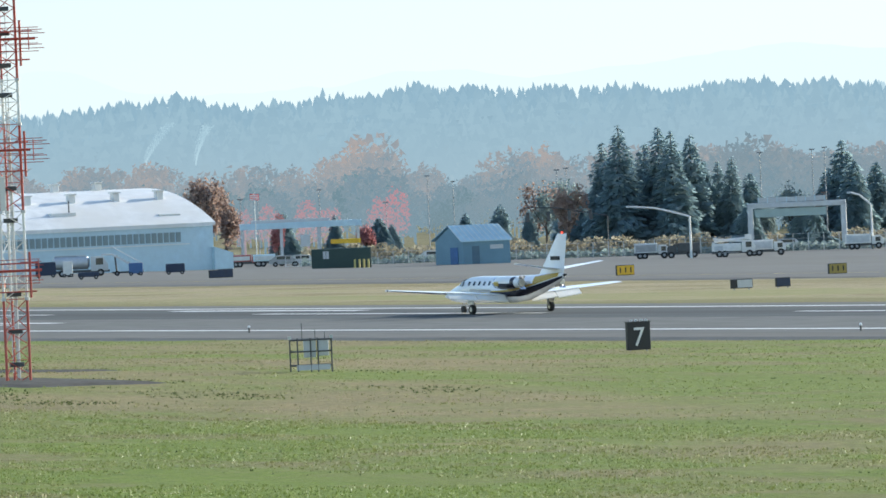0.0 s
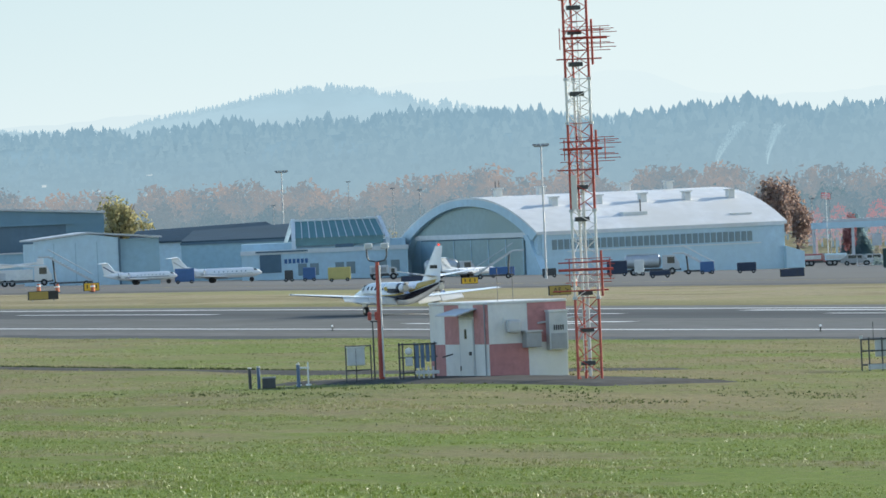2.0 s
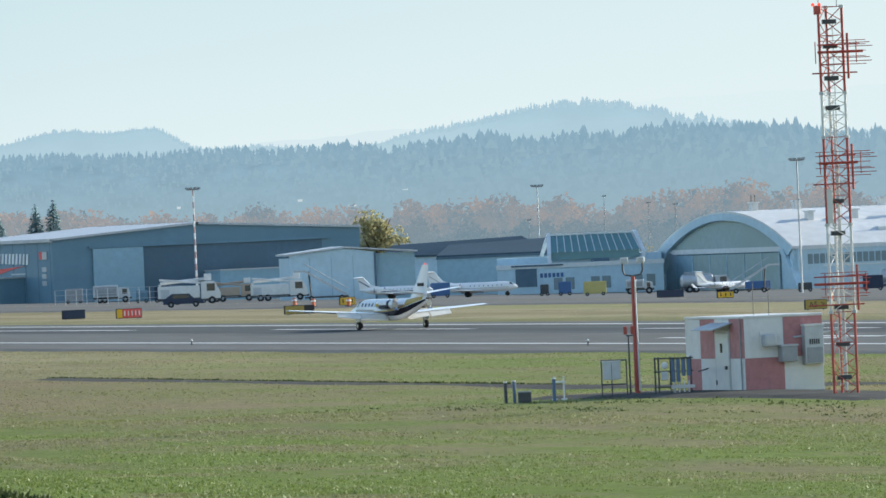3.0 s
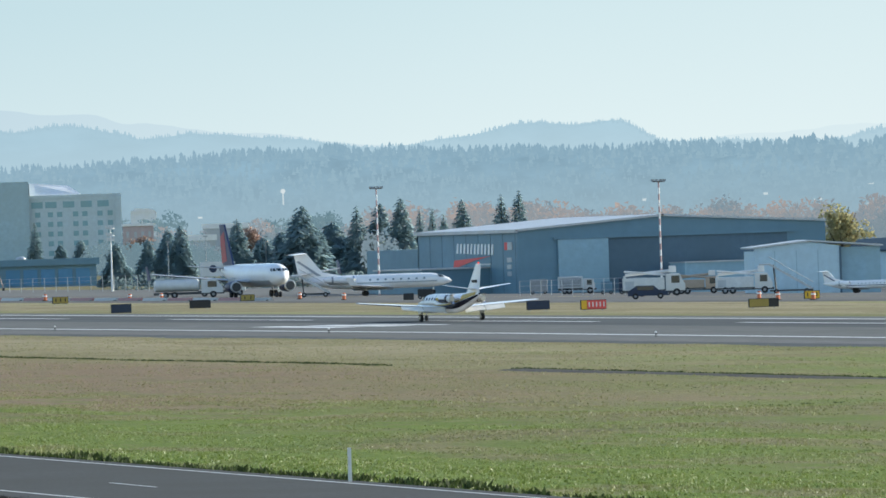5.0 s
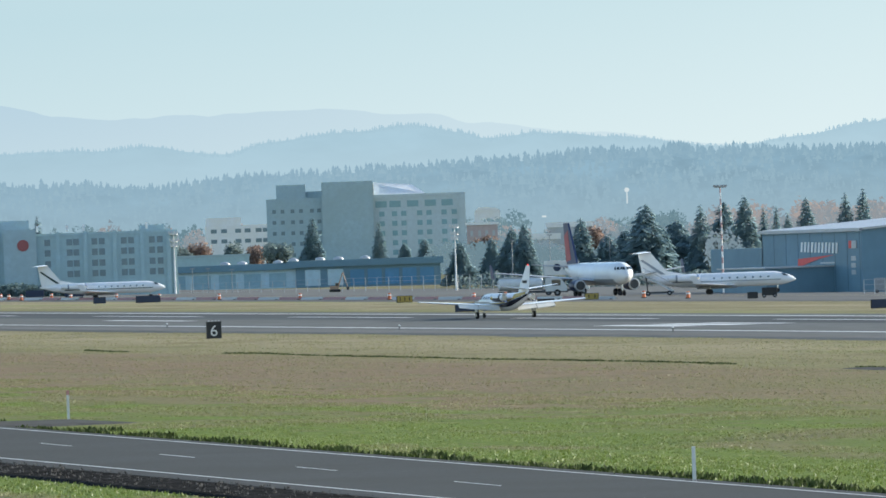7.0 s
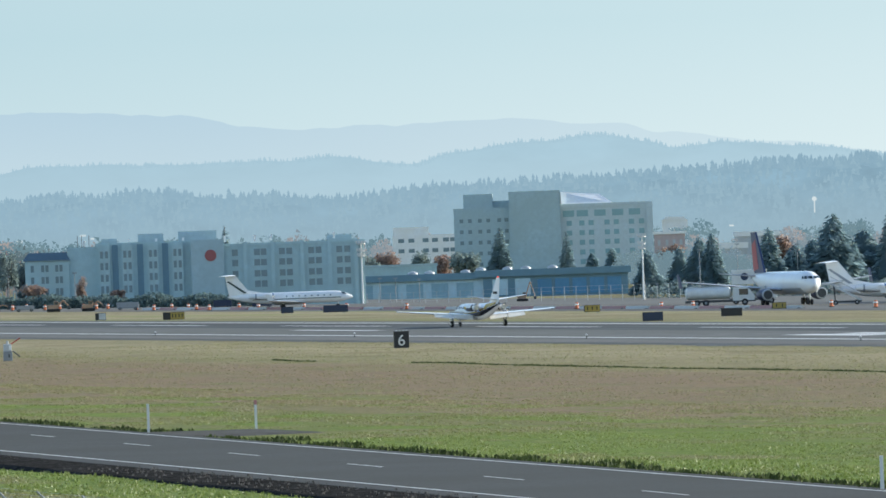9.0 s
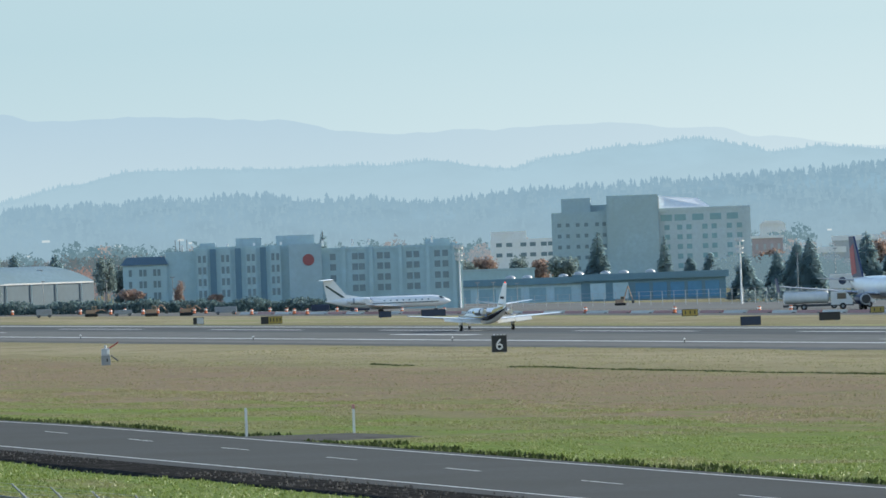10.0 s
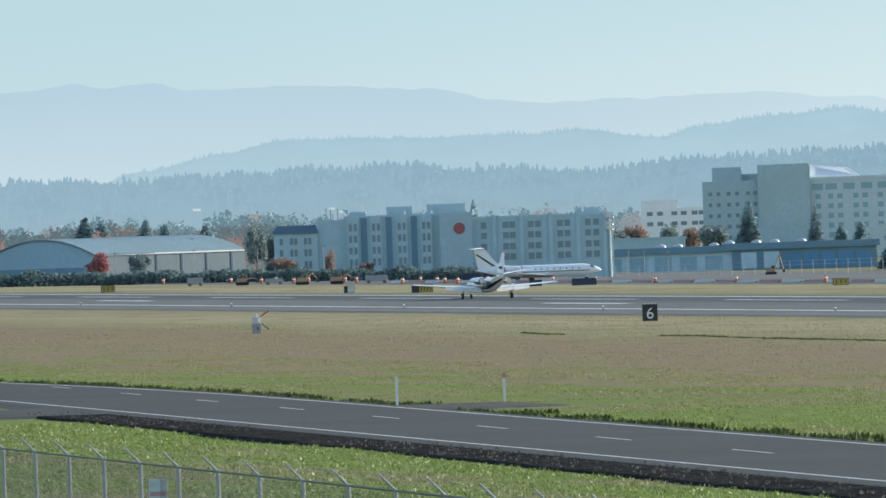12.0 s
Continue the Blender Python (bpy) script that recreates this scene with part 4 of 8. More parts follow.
    part("tail_cone", R((0, -6.95, 2.24), (0, -7.25, 2.28), 0.11, 0.04, 10), M_JETNAVY, t)
    ng = part("nose_leg", R((0, 5.35, 0.25), (0, 5.2, 1.1), 0.06), M_STEEL, t)
    part("tyre", loft(bmesh.new(), [[(x, 5.35 + r * math.cos(a), 0.235 + r * math.sin(a)) for a in [2 * math.pi * k / 16 for k in range(16)]] for x, r in ((-0.09, 0.16), (-0.08, 0.225), (0.0, 0.235), (0.08, 0.225), (0.09, 0.16))]), M_RUBB, ng, smooth=True)
    for sx in (-1, 1):
        part("nose_gear_door", B(sx * 0.2 - 0.015, sx * 0.2 + 0.015, 4.9, 5.7, 0.7, 1.15), M_JETWHITE, t)
    return t


jet = landing_jet()
JET_ROWS = [(0, 475.3), (0.5, 499.4), (1, 523.5), (1.5, 547.5), (2, 571.2), (2.5, 594.4), (3, 617.1), (3.5, 638.8), (4, 660.2), (4.5, 681.0), (5, 700.6), (5.5, 719.4), (6, 737.9), (6.5, 756.0), (7, 773.3), (7.5, 790.0), (8, 806.2), (8.5, 821.6), (9, 836.2), (9.5, 851.0), (10, 865.3), (10.5, 879.2), (11, 892.6), (11.5, 905.6), (12, 918.6)]


def motions():
    walk(jet, [(t, pose(271, s, gz(271, s) + GL, 0.25, 0.55, 0)) for t, s in JET_ROWS])


# ---- sky and distance ----
def polar(az, dist):
    return dist * math.sin(radians(az)), dist * math.cos(radians(az))


def curtain(name, dist, az0, az1, z0, z1, material, label, top=None, n=800):
    """A far wall of sky or hills round the view, following a skyline."""
    vs, fs = [], []
    for i in range(n + 1):
        az = az0 + (az1 - az0) * i / n
        x, y = polar(az, dist)
        zt = top(az) if top else z1
        x2, y2 = polar(az, dist + (0 if not top else 120))
        vs += [(x, y, z0), ((x + x2) / 2, (y + y2) / 2, z0 + (zt - z0) * 0.6), (x2, y2, zt)]
    for i in range(n):
        for k in range(2):
            a = 3 * i + k
            fs.append((a, a + 3, a + 4, a + 1))
    me = bpy.data.meshes.new(name)
    me.from_pydata(vs, [], fs)
    me.materials.append(material)
    return tagged(new(name, me), label, name.replace("_", " "), kind="structure")


def skyline(points, rough, seed):
    """A smooth crest through a few (bearing, height) knots with small natural unevenness."""
    def f(az):
        ks = points
        if az <= ks[0][0]:
            h = ks[0][1]
        elif az >= ks[-1][0]:
            h = ks[-1][1]
        else:
            i = next(k for k in range(len(ks) - 1) if ks[k][0] <= az <= ks[k + 1][0])
            u = (az - ks[i][0]) / (ks[i + 1][0] - ks[i][0])
            u = u * u * (3 - 2 * u)
            h = ks[i][1] + (ks[i + 1][1] - ks[i][1]) * u
        return h + rough * noise.noise((az * 2.3, seed, 0.5)) + rough * 0.5 * noise.noise((az * 8, seed, 1.5))
    return f


M_SKY = glow("hazy_sky", lin(190, 221, 230), 0.008, 0.004, 1.0, lin(226, 241, 243), 25, 135)
st = M_SKY.node_tree
em = next(n for n in st.nodes if n.type == "EMISSION")
g = st.nodes.new("ShaderNodeNewGeometry")
sp = st.nodes.new("ShaderNodeSeparateXYZ")
st.links.new(g.outputs["Position"], sp.inputs[0])
base_sky = em.inputs[0].links[0].from_socket
st.links.new(mixed(st, ramped(st, sp.outputs["X"], 1200, 2700), base_sky, lin(234, 247, 248)), em.inputs[0])
curtain("sky_backdrop", 4850, -12, 58, -60, 420, M_SKY, "pale hazy blue-white sky low over the hills")


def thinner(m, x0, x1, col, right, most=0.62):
    """Painted haze thickening towards one end of the range: the tint runs to col between two easts."""
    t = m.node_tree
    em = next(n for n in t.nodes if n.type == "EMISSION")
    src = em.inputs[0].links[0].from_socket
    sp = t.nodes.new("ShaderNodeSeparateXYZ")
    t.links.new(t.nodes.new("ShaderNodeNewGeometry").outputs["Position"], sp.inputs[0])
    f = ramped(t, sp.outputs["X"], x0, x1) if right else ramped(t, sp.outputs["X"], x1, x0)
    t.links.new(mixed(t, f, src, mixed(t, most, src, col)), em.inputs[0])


M_FAR = glow("hazy_mountain_glow", lin(184, 210, 225), 0.02, 0.004, 1.0, lin(204, 224, 231), 25, 92)
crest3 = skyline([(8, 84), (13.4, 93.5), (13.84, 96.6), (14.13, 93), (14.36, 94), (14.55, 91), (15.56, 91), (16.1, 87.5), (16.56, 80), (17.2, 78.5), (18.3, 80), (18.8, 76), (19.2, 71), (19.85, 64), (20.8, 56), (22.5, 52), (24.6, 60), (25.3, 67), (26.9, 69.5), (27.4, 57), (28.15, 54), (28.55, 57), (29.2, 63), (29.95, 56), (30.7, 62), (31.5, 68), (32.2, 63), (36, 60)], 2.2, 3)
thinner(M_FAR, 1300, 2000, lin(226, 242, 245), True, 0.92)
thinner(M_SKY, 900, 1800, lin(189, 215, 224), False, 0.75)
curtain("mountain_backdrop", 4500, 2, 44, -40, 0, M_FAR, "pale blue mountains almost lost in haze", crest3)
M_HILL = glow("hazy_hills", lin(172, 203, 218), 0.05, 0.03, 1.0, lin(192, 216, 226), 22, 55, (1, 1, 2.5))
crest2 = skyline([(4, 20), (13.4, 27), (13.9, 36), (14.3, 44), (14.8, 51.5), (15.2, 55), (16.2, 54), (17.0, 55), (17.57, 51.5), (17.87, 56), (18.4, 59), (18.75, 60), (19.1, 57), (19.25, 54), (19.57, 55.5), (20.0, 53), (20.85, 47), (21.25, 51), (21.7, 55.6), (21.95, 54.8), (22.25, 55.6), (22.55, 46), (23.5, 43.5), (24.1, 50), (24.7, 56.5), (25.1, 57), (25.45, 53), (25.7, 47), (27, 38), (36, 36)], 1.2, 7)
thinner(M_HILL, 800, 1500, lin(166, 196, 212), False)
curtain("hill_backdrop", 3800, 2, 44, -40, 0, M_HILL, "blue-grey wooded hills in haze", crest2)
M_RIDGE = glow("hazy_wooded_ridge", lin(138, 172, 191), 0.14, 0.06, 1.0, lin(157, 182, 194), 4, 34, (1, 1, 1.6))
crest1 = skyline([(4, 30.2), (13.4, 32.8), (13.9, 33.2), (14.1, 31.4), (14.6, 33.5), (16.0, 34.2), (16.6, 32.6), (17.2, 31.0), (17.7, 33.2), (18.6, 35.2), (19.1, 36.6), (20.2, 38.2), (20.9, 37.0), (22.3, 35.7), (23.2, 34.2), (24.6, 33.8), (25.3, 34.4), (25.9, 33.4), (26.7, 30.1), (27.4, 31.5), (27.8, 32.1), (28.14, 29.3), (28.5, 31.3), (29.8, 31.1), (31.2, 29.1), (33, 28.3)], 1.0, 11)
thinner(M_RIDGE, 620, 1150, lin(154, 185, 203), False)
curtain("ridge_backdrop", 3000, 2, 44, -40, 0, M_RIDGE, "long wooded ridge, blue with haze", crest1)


# far things emit their colour, and the lit haze is part of it
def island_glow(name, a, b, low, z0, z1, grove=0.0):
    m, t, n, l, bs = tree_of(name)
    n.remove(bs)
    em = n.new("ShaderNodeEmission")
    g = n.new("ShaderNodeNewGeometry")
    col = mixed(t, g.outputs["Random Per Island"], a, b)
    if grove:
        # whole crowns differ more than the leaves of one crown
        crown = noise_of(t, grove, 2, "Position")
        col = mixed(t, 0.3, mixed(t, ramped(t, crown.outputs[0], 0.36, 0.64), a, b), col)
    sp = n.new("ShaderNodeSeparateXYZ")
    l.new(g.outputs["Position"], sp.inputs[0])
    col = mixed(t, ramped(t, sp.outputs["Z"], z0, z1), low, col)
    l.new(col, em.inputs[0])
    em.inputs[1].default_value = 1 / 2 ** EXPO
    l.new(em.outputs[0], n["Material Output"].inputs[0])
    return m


def cones(name, spots, material, label, layers=3):
    """Many small far firs in one mesh: (x, y, z base, height, half width)."""
    vs, fs = [], []
    rnd = random.Random(name)
    for x, y, z, h, w in spots:
        ax = math.atan2(x, y)
        rx, ry = math.cos(ax), -math.sin(ax)
        taper = rnd.choice((0.29, 0.29, 0.25, 0.16))
        for k in range(layers):
            z0 = z + h * (0.02 + 0.32 * k)
            z1 = z + h * min(1, 0.52 + 0.32 * k)
            ww = w * (1 - taper * k) * rnd.uniform(0.75, 1.25)
            b = len(vs)
            sk = rnd.uniform(-0.15, 0.15) * w
            vs += [(x - rx * ww, y - ry * ww, z0 + rnd.uniform(-0.05, 0.05) * h), (x + rx * ww, y + ry * ww, z0 + rnd.uniform(-0.05, 0.05) * h), (x + rx * sk, y + ry * sk, z1), (x - ry * ww * 0.7, y + rx * ww * 0.7, z0)]
            fs += [(b, b + 1, b + 2), (b + 1, b + 3, b + 2), (b + 3, b, b + 2)]
    me = bpy.data.meshes.new(name)
    me.from_pydata(vs, [], fs)
    me.materials.append(material)
    return tagged(new(name, me), label, "trees", kind="stuff")


rnd = random.Random(5)


def fir_belt(name, dist, spread, crest, az0, az1, count, h0, h1, drop, material, label):
    spots = []
    for k in range(count):
        az = rnd.uniform(az0, az1)
        d = dist + rnd.uniform(-spread, 0)
        x, y = polar(az, d)
        big = noise.noise((az * 3.1, dist * 0.01, 4.2))
        h = rnd.uniform(h0, h1) * (1 + 0.45 * big) * (1.2 if rnd.random() < 0.08 else 1)
        h *= 0.75 + 1.0 * min(max((az - 22) / 5, 0), 1)
        z = crest(az) * d / dist - rnd.uniform(0, drop) ** 1.0 - 1.5
        spots.append((x, y, z, h, h * rnd.uniform(0.22, 0.36)))
    return cones(name, spots, material, label)


M_FIR2 = island_glow("hill_fir_glow", lin(168, 199, 215), lin(175, 205, 219), lin(186, 212, 223), 20, 50)
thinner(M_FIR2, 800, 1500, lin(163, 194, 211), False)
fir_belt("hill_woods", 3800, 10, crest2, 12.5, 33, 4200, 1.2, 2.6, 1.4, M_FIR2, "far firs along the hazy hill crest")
M_FIR1 = island_glow("ridge_fir_glow", lin(135, 169, 188), lin(143, 176, 194), lin(150, 179, 194), 4, 34)
M_FIR0 = island_glow("slope_fir_glow", lin(138, 171, 189), lin(149, 181, 197), lin(152, 179, 193), 4, 34)
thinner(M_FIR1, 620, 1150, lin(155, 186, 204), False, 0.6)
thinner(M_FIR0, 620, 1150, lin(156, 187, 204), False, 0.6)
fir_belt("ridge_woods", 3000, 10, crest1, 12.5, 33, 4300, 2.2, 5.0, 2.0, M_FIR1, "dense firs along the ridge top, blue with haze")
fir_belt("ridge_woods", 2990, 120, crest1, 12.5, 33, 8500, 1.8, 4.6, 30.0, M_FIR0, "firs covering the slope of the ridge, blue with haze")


def puffs(name, spots, material, label, per=380, tri=0.17, cat="trees"):
    """Far broadleaf crowns in one mesh, each a ragged heap of small leaf clumps."""
    r2 = random.Random(name + str(len(spots)))
    vs, fs = [], []
    for x, y, z, h, w in spots:
        for k in range(per):
            u = r2.random()
            a, e = r2.uniform(0, 6.283), math.asin(r2.uniform(-0.75, 1))
            rr = (0.35 + 0.55 * math.sqrt(u)) * (1 + 0.25 * noise.noise((a * 1.3 + x, e * 2.0, h)))
            cx, cy = x + w * rr * math.cos(a) * math.cos(e), y + w * rr * math.sin(a) * math.cos(e)
            cz = z + h * 0.55 + h * 0.45 * rr * math.sin(e)
            sz = tri * w * r2.uniform(0.5, 1.0)
            b = len(vs)
            for j in range(4):
                vs.append((cx + r2.uniform(-sz, sz), cy + r2.uniform(-sz, sz), cz + r2.uniform(-sz, sz)))
            fs += [(b, b + 1, b + 2), (b + 1, b + 3, b + 2)]
        b = len(vs)
        vs += [(x - 0.25, y, z - 1), (x + 0.25, y, z - 1), (x, y, z + h * 0.7), (x, y + 0.25, z - 1)]
        fs += [(b, b + 1, b + 2), (b + 1, b + 3, b + 2)]
    me = bpy.data.meshes.new(name)
    me.from_pydata(vs, [], fs)
    me.materials.append(material)
    return tagged(new(name, me), label, cat, kind="stuff")


def belt(az0, az1, d0, d1, count, h0, h1):
    out = []
    for k in range(count):
        az, d = rnd.uniform(az0, az1), rnd.uniform(d0, d1)
        x, y = polar(az, d)
        h = rnd.uniform(h0, h1) * (1 + 0.35 * noise.noise((az * 2.1, 9.0, 0.0)))
        out.append((x, y, gz(x, y) - 0.5, h, h * rnd.uniform(0.28, 0.42)))
    return out


# woods behind the apron: autumn colours mostly emitted, with lit haze put into them
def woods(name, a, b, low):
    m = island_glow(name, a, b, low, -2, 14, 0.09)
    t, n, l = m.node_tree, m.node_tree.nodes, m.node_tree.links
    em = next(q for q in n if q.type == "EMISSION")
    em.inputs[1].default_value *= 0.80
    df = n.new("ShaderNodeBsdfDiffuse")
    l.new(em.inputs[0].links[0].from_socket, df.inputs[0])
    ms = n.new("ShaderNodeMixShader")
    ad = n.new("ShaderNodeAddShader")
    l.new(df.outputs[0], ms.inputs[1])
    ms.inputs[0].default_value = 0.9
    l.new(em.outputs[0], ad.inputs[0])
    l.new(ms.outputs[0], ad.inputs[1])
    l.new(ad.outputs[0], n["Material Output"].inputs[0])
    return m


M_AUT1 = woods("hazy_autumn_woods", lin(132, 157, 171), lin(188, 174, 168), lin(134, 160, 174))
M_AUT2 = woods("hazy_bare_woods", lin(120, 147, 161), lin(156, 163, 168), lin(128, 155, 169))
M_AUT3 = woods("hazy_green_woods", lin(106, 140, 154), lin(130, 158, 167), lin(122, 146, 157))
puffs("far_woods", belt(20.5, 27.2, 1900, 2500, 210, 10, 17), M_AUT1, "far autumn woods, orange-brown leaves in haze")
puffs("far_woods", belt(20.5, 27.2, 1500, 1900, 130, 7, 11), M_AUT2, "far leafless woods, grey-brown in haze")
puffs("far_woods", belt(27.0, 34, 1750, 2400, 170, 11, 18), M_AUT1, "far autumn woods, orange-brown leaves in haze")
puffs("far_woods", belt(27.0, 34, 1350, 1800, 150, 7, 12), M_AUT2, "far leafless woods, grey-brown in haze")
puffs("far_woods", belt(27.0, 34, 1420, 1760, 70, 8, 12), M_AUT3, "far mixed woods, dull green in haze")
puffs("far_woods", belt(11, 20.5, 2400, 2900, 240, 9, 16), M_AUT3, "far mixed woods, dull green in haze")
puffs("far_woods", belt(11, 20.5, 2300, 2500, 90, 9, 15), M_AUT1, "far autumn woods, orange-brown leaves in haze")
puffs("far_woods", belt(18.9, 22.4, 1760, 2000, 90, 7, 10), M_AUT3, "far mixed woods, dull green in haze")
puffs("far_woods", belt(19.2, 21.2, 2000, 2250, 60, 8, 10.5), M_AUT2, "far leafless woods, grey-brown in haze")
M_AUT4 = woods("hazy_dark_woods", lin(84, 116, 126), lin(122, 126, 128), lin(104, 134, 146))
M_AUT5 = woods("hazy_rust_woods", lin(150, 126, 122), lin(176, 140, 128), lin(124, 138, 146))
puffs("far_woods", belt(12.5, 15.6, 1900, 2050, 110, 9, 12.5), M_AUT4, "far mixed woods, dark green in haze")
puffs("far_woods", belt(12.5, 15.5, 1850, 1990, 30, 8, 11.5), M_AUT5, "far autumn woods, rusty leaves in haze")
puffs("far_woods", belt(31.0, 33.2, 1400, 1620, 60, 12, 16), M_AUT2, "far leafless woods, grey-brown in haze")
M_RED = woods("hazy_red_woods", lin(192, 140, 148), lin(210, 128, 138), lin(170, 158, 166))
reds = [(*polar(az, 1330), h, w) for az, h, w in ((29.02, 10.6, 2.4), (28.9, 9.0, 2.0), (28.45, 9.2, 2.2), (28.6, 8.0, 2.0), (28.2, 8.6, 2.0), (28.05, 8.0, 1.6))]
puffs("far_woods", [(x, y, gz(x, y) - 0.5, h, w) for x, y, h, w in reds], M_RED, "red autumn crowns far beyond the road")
# smoke emits its pale tone instead of catching daylight
M_SMOKE = island_glow("thin_smoke_glow", lin(154, 186, 202), lin(168, 199, 213), lin(176, 205, 218), 16, 24)
wisp = []
for a0, a1, z0, z1 in ((27.44, 27.60, 16, 27), (27.76, 27.84, 16, 26)):
    for k in range(16):
        f = k / 15
        x, y = polar(a0 + (a1 - a0) * f ** 1.4, 2840)
        wisp.append((x, y, z0 + (z1 - z0) * f, 1.8, 0.7 + 1.5 * f))
puffs("smoke", wisp, M_SMOKE, "thin pale smoke drifting up before the wooded ridge", 46, 0.2, "smoke")
# houses and water tower glow too: hazy daylight put into an emitted colour
M_TOWN = island_glow("hazy_town_glow", lin(186, 206, 214), lin(220, 230, 233), lin(200, 216, 222), -2, 40)
bm = bmesh.new()
for k in range(30):
    az = rnd.choice((rnd.uniform(13.5, 16), rnd.uniform(18.5, 22.8), rnd.uniform(22, 24)))
    d = rnd.uniform(2860, 2900)
    x, y = polar(az, d)
    w, h, z = rnd.uniform(0.7, 2.2), rnd.uniform(0.4, 0.8), rnd.uniform(6, 22)
    bmesh.ops.create_cube(bm, size=1, matrix=Matrix.Translation((x, y, z)) @ Matrix.Diagonal((w, w, h, 1)))
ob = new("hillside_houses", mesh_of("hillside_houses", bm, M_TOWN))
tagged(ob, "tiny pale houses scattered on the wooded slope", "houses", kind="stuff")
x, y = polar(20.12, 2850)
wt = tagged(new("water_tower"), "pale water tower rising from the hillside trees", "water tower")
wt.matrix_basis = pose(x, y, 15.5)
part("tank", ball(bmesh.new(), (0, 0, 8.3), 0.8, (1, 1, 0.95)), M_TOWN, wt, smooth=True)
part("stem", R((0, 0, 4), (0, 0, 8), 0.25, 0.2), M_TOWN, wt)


# ---- single trees ----
def foliage(name, a, b, rough=0.8, through_light=0.5):
    m, t, n, l, bs = tree_of(name)
    g = n.new("ShaderNodeNewGeometry")
    l.new(mixed(t, g.outputs["Random Per Island"], a, b), bs.inputs["Base Color"])
    bs.inputs["Roughness"].default_value = rough
    bs.inputs["Specular IOR Level"].default_value = 0.25
    # thin leaves let part of the light through
    tr = n.new("ShaderNodeBsdfTranslucent")
    ms = n.new("ShaderNodeMixShader")
    l.new(bs.inputs["Base Color"].links[0].from_socket, tr.inputs["Color"])
    ms.inputs[0].default_value = through_light
    l.new(bs.outputs[0], ms.inputs[1])
    l.new(tr.outputs[0], ms.inputs[2])
    l.new(ms.outputs[0], n["Material Output"].inputs[0])
    return m


M_BARK = surface("bark", (0.10, 0.08, 0.065), 0.9, 0, 0.25, 3.0, 0.5, 0.02)
# needles and leaves lifted and blued: distance haze is put into their colour
M_FIR = foliage("hazed_fir_needles", (0.245, 0.345, 0.365), (0.30, 0.405, 0.425), 0.9, 0.65)
M_LEAFY = foliage("hazed_yellow_green_leaves", (0.38, 0.36, 0.19), (0.50, 0.45, 0.26))
M_LEAFO = foliage("rusty_leaves", (0.36, 0.28, 0.24), (0.46, 0.33, 0.27))
M_LEAFR = foliage("red_leaves", (0.42, 0.19, 0.19), (0.52, 0.26, 0.25))
M_LEAFG = foliage("hazed_green_leaves", (0.22, 0.29, 0.29), (0.30, 0.36, 0.34))


def fir(p, s, h, w, label="tall dark green fir behind the apron", density=1.0):
    w *= 1.6
    t = thing("conifer_tree", p, s, rnd.uniform(0, 360), label, "tree", "firs")
    part("trunk", R((0, 0, -0.5), (0, 0, h * 0.97), 0.02 * h, 0.004 * h, 7), M_BARK, t)
    seed = rnd.uniform(0, 99)
    vs, fs = [], []
    for k in range(int(3600 * density)):
        f = 1 - math.sqrt(rnd.random())
        z = h * (0.05 + 0.95 * f)
        a = rnd.uniform(0, 6.283)
        c, sn = math.cos(a), math.sin(a)
        reach = w * (1 - f) ** 0.72 * (1 + 0.6 * noise.noise((1.6 * c + seed, 1.6 * sn, z * 0.5))) * (1 + 0.35 * noise.noise((c * 3, sn * 3 + seed, z * 1.7))) + 0.05 * w
        r = reach * (0.35 + 0.65 * math.sqrt(rnd.random()))
        q = 0.105 * w * (1.2 - 0.6 * f) * rnd.uniform(0.6, 1.4)
        x, y = r * c, r * sn
        b = len(vs)
        vs += [(x - q * c * 1.2, y - q * sn * 1.2, z + 0.5 * q), (x + q * c * 1.3, y + q * sn * 1.3, z - 0.6 * q), (x - q * sn + rnd.uniform(-q, q) * 0.5, y + q * c, z - rnd.uniform(-0.2, 0.7) * q), (x + q * sn, y - q * c + rnd.uniform(-q, q) * 0.5, z - rnd.uniform(-0.2, 0.7) * q)]
        fs += [(b, b + 2, b + 1), (b, b + 1, b + 3)]
    me = bpy.data.meshes.new("crown")
    me.from_pydata(vs, [], fs)
    ob = new("crown", me)
    ob.data.materials.append(M_FIR)
    ob.parent = t
    return t


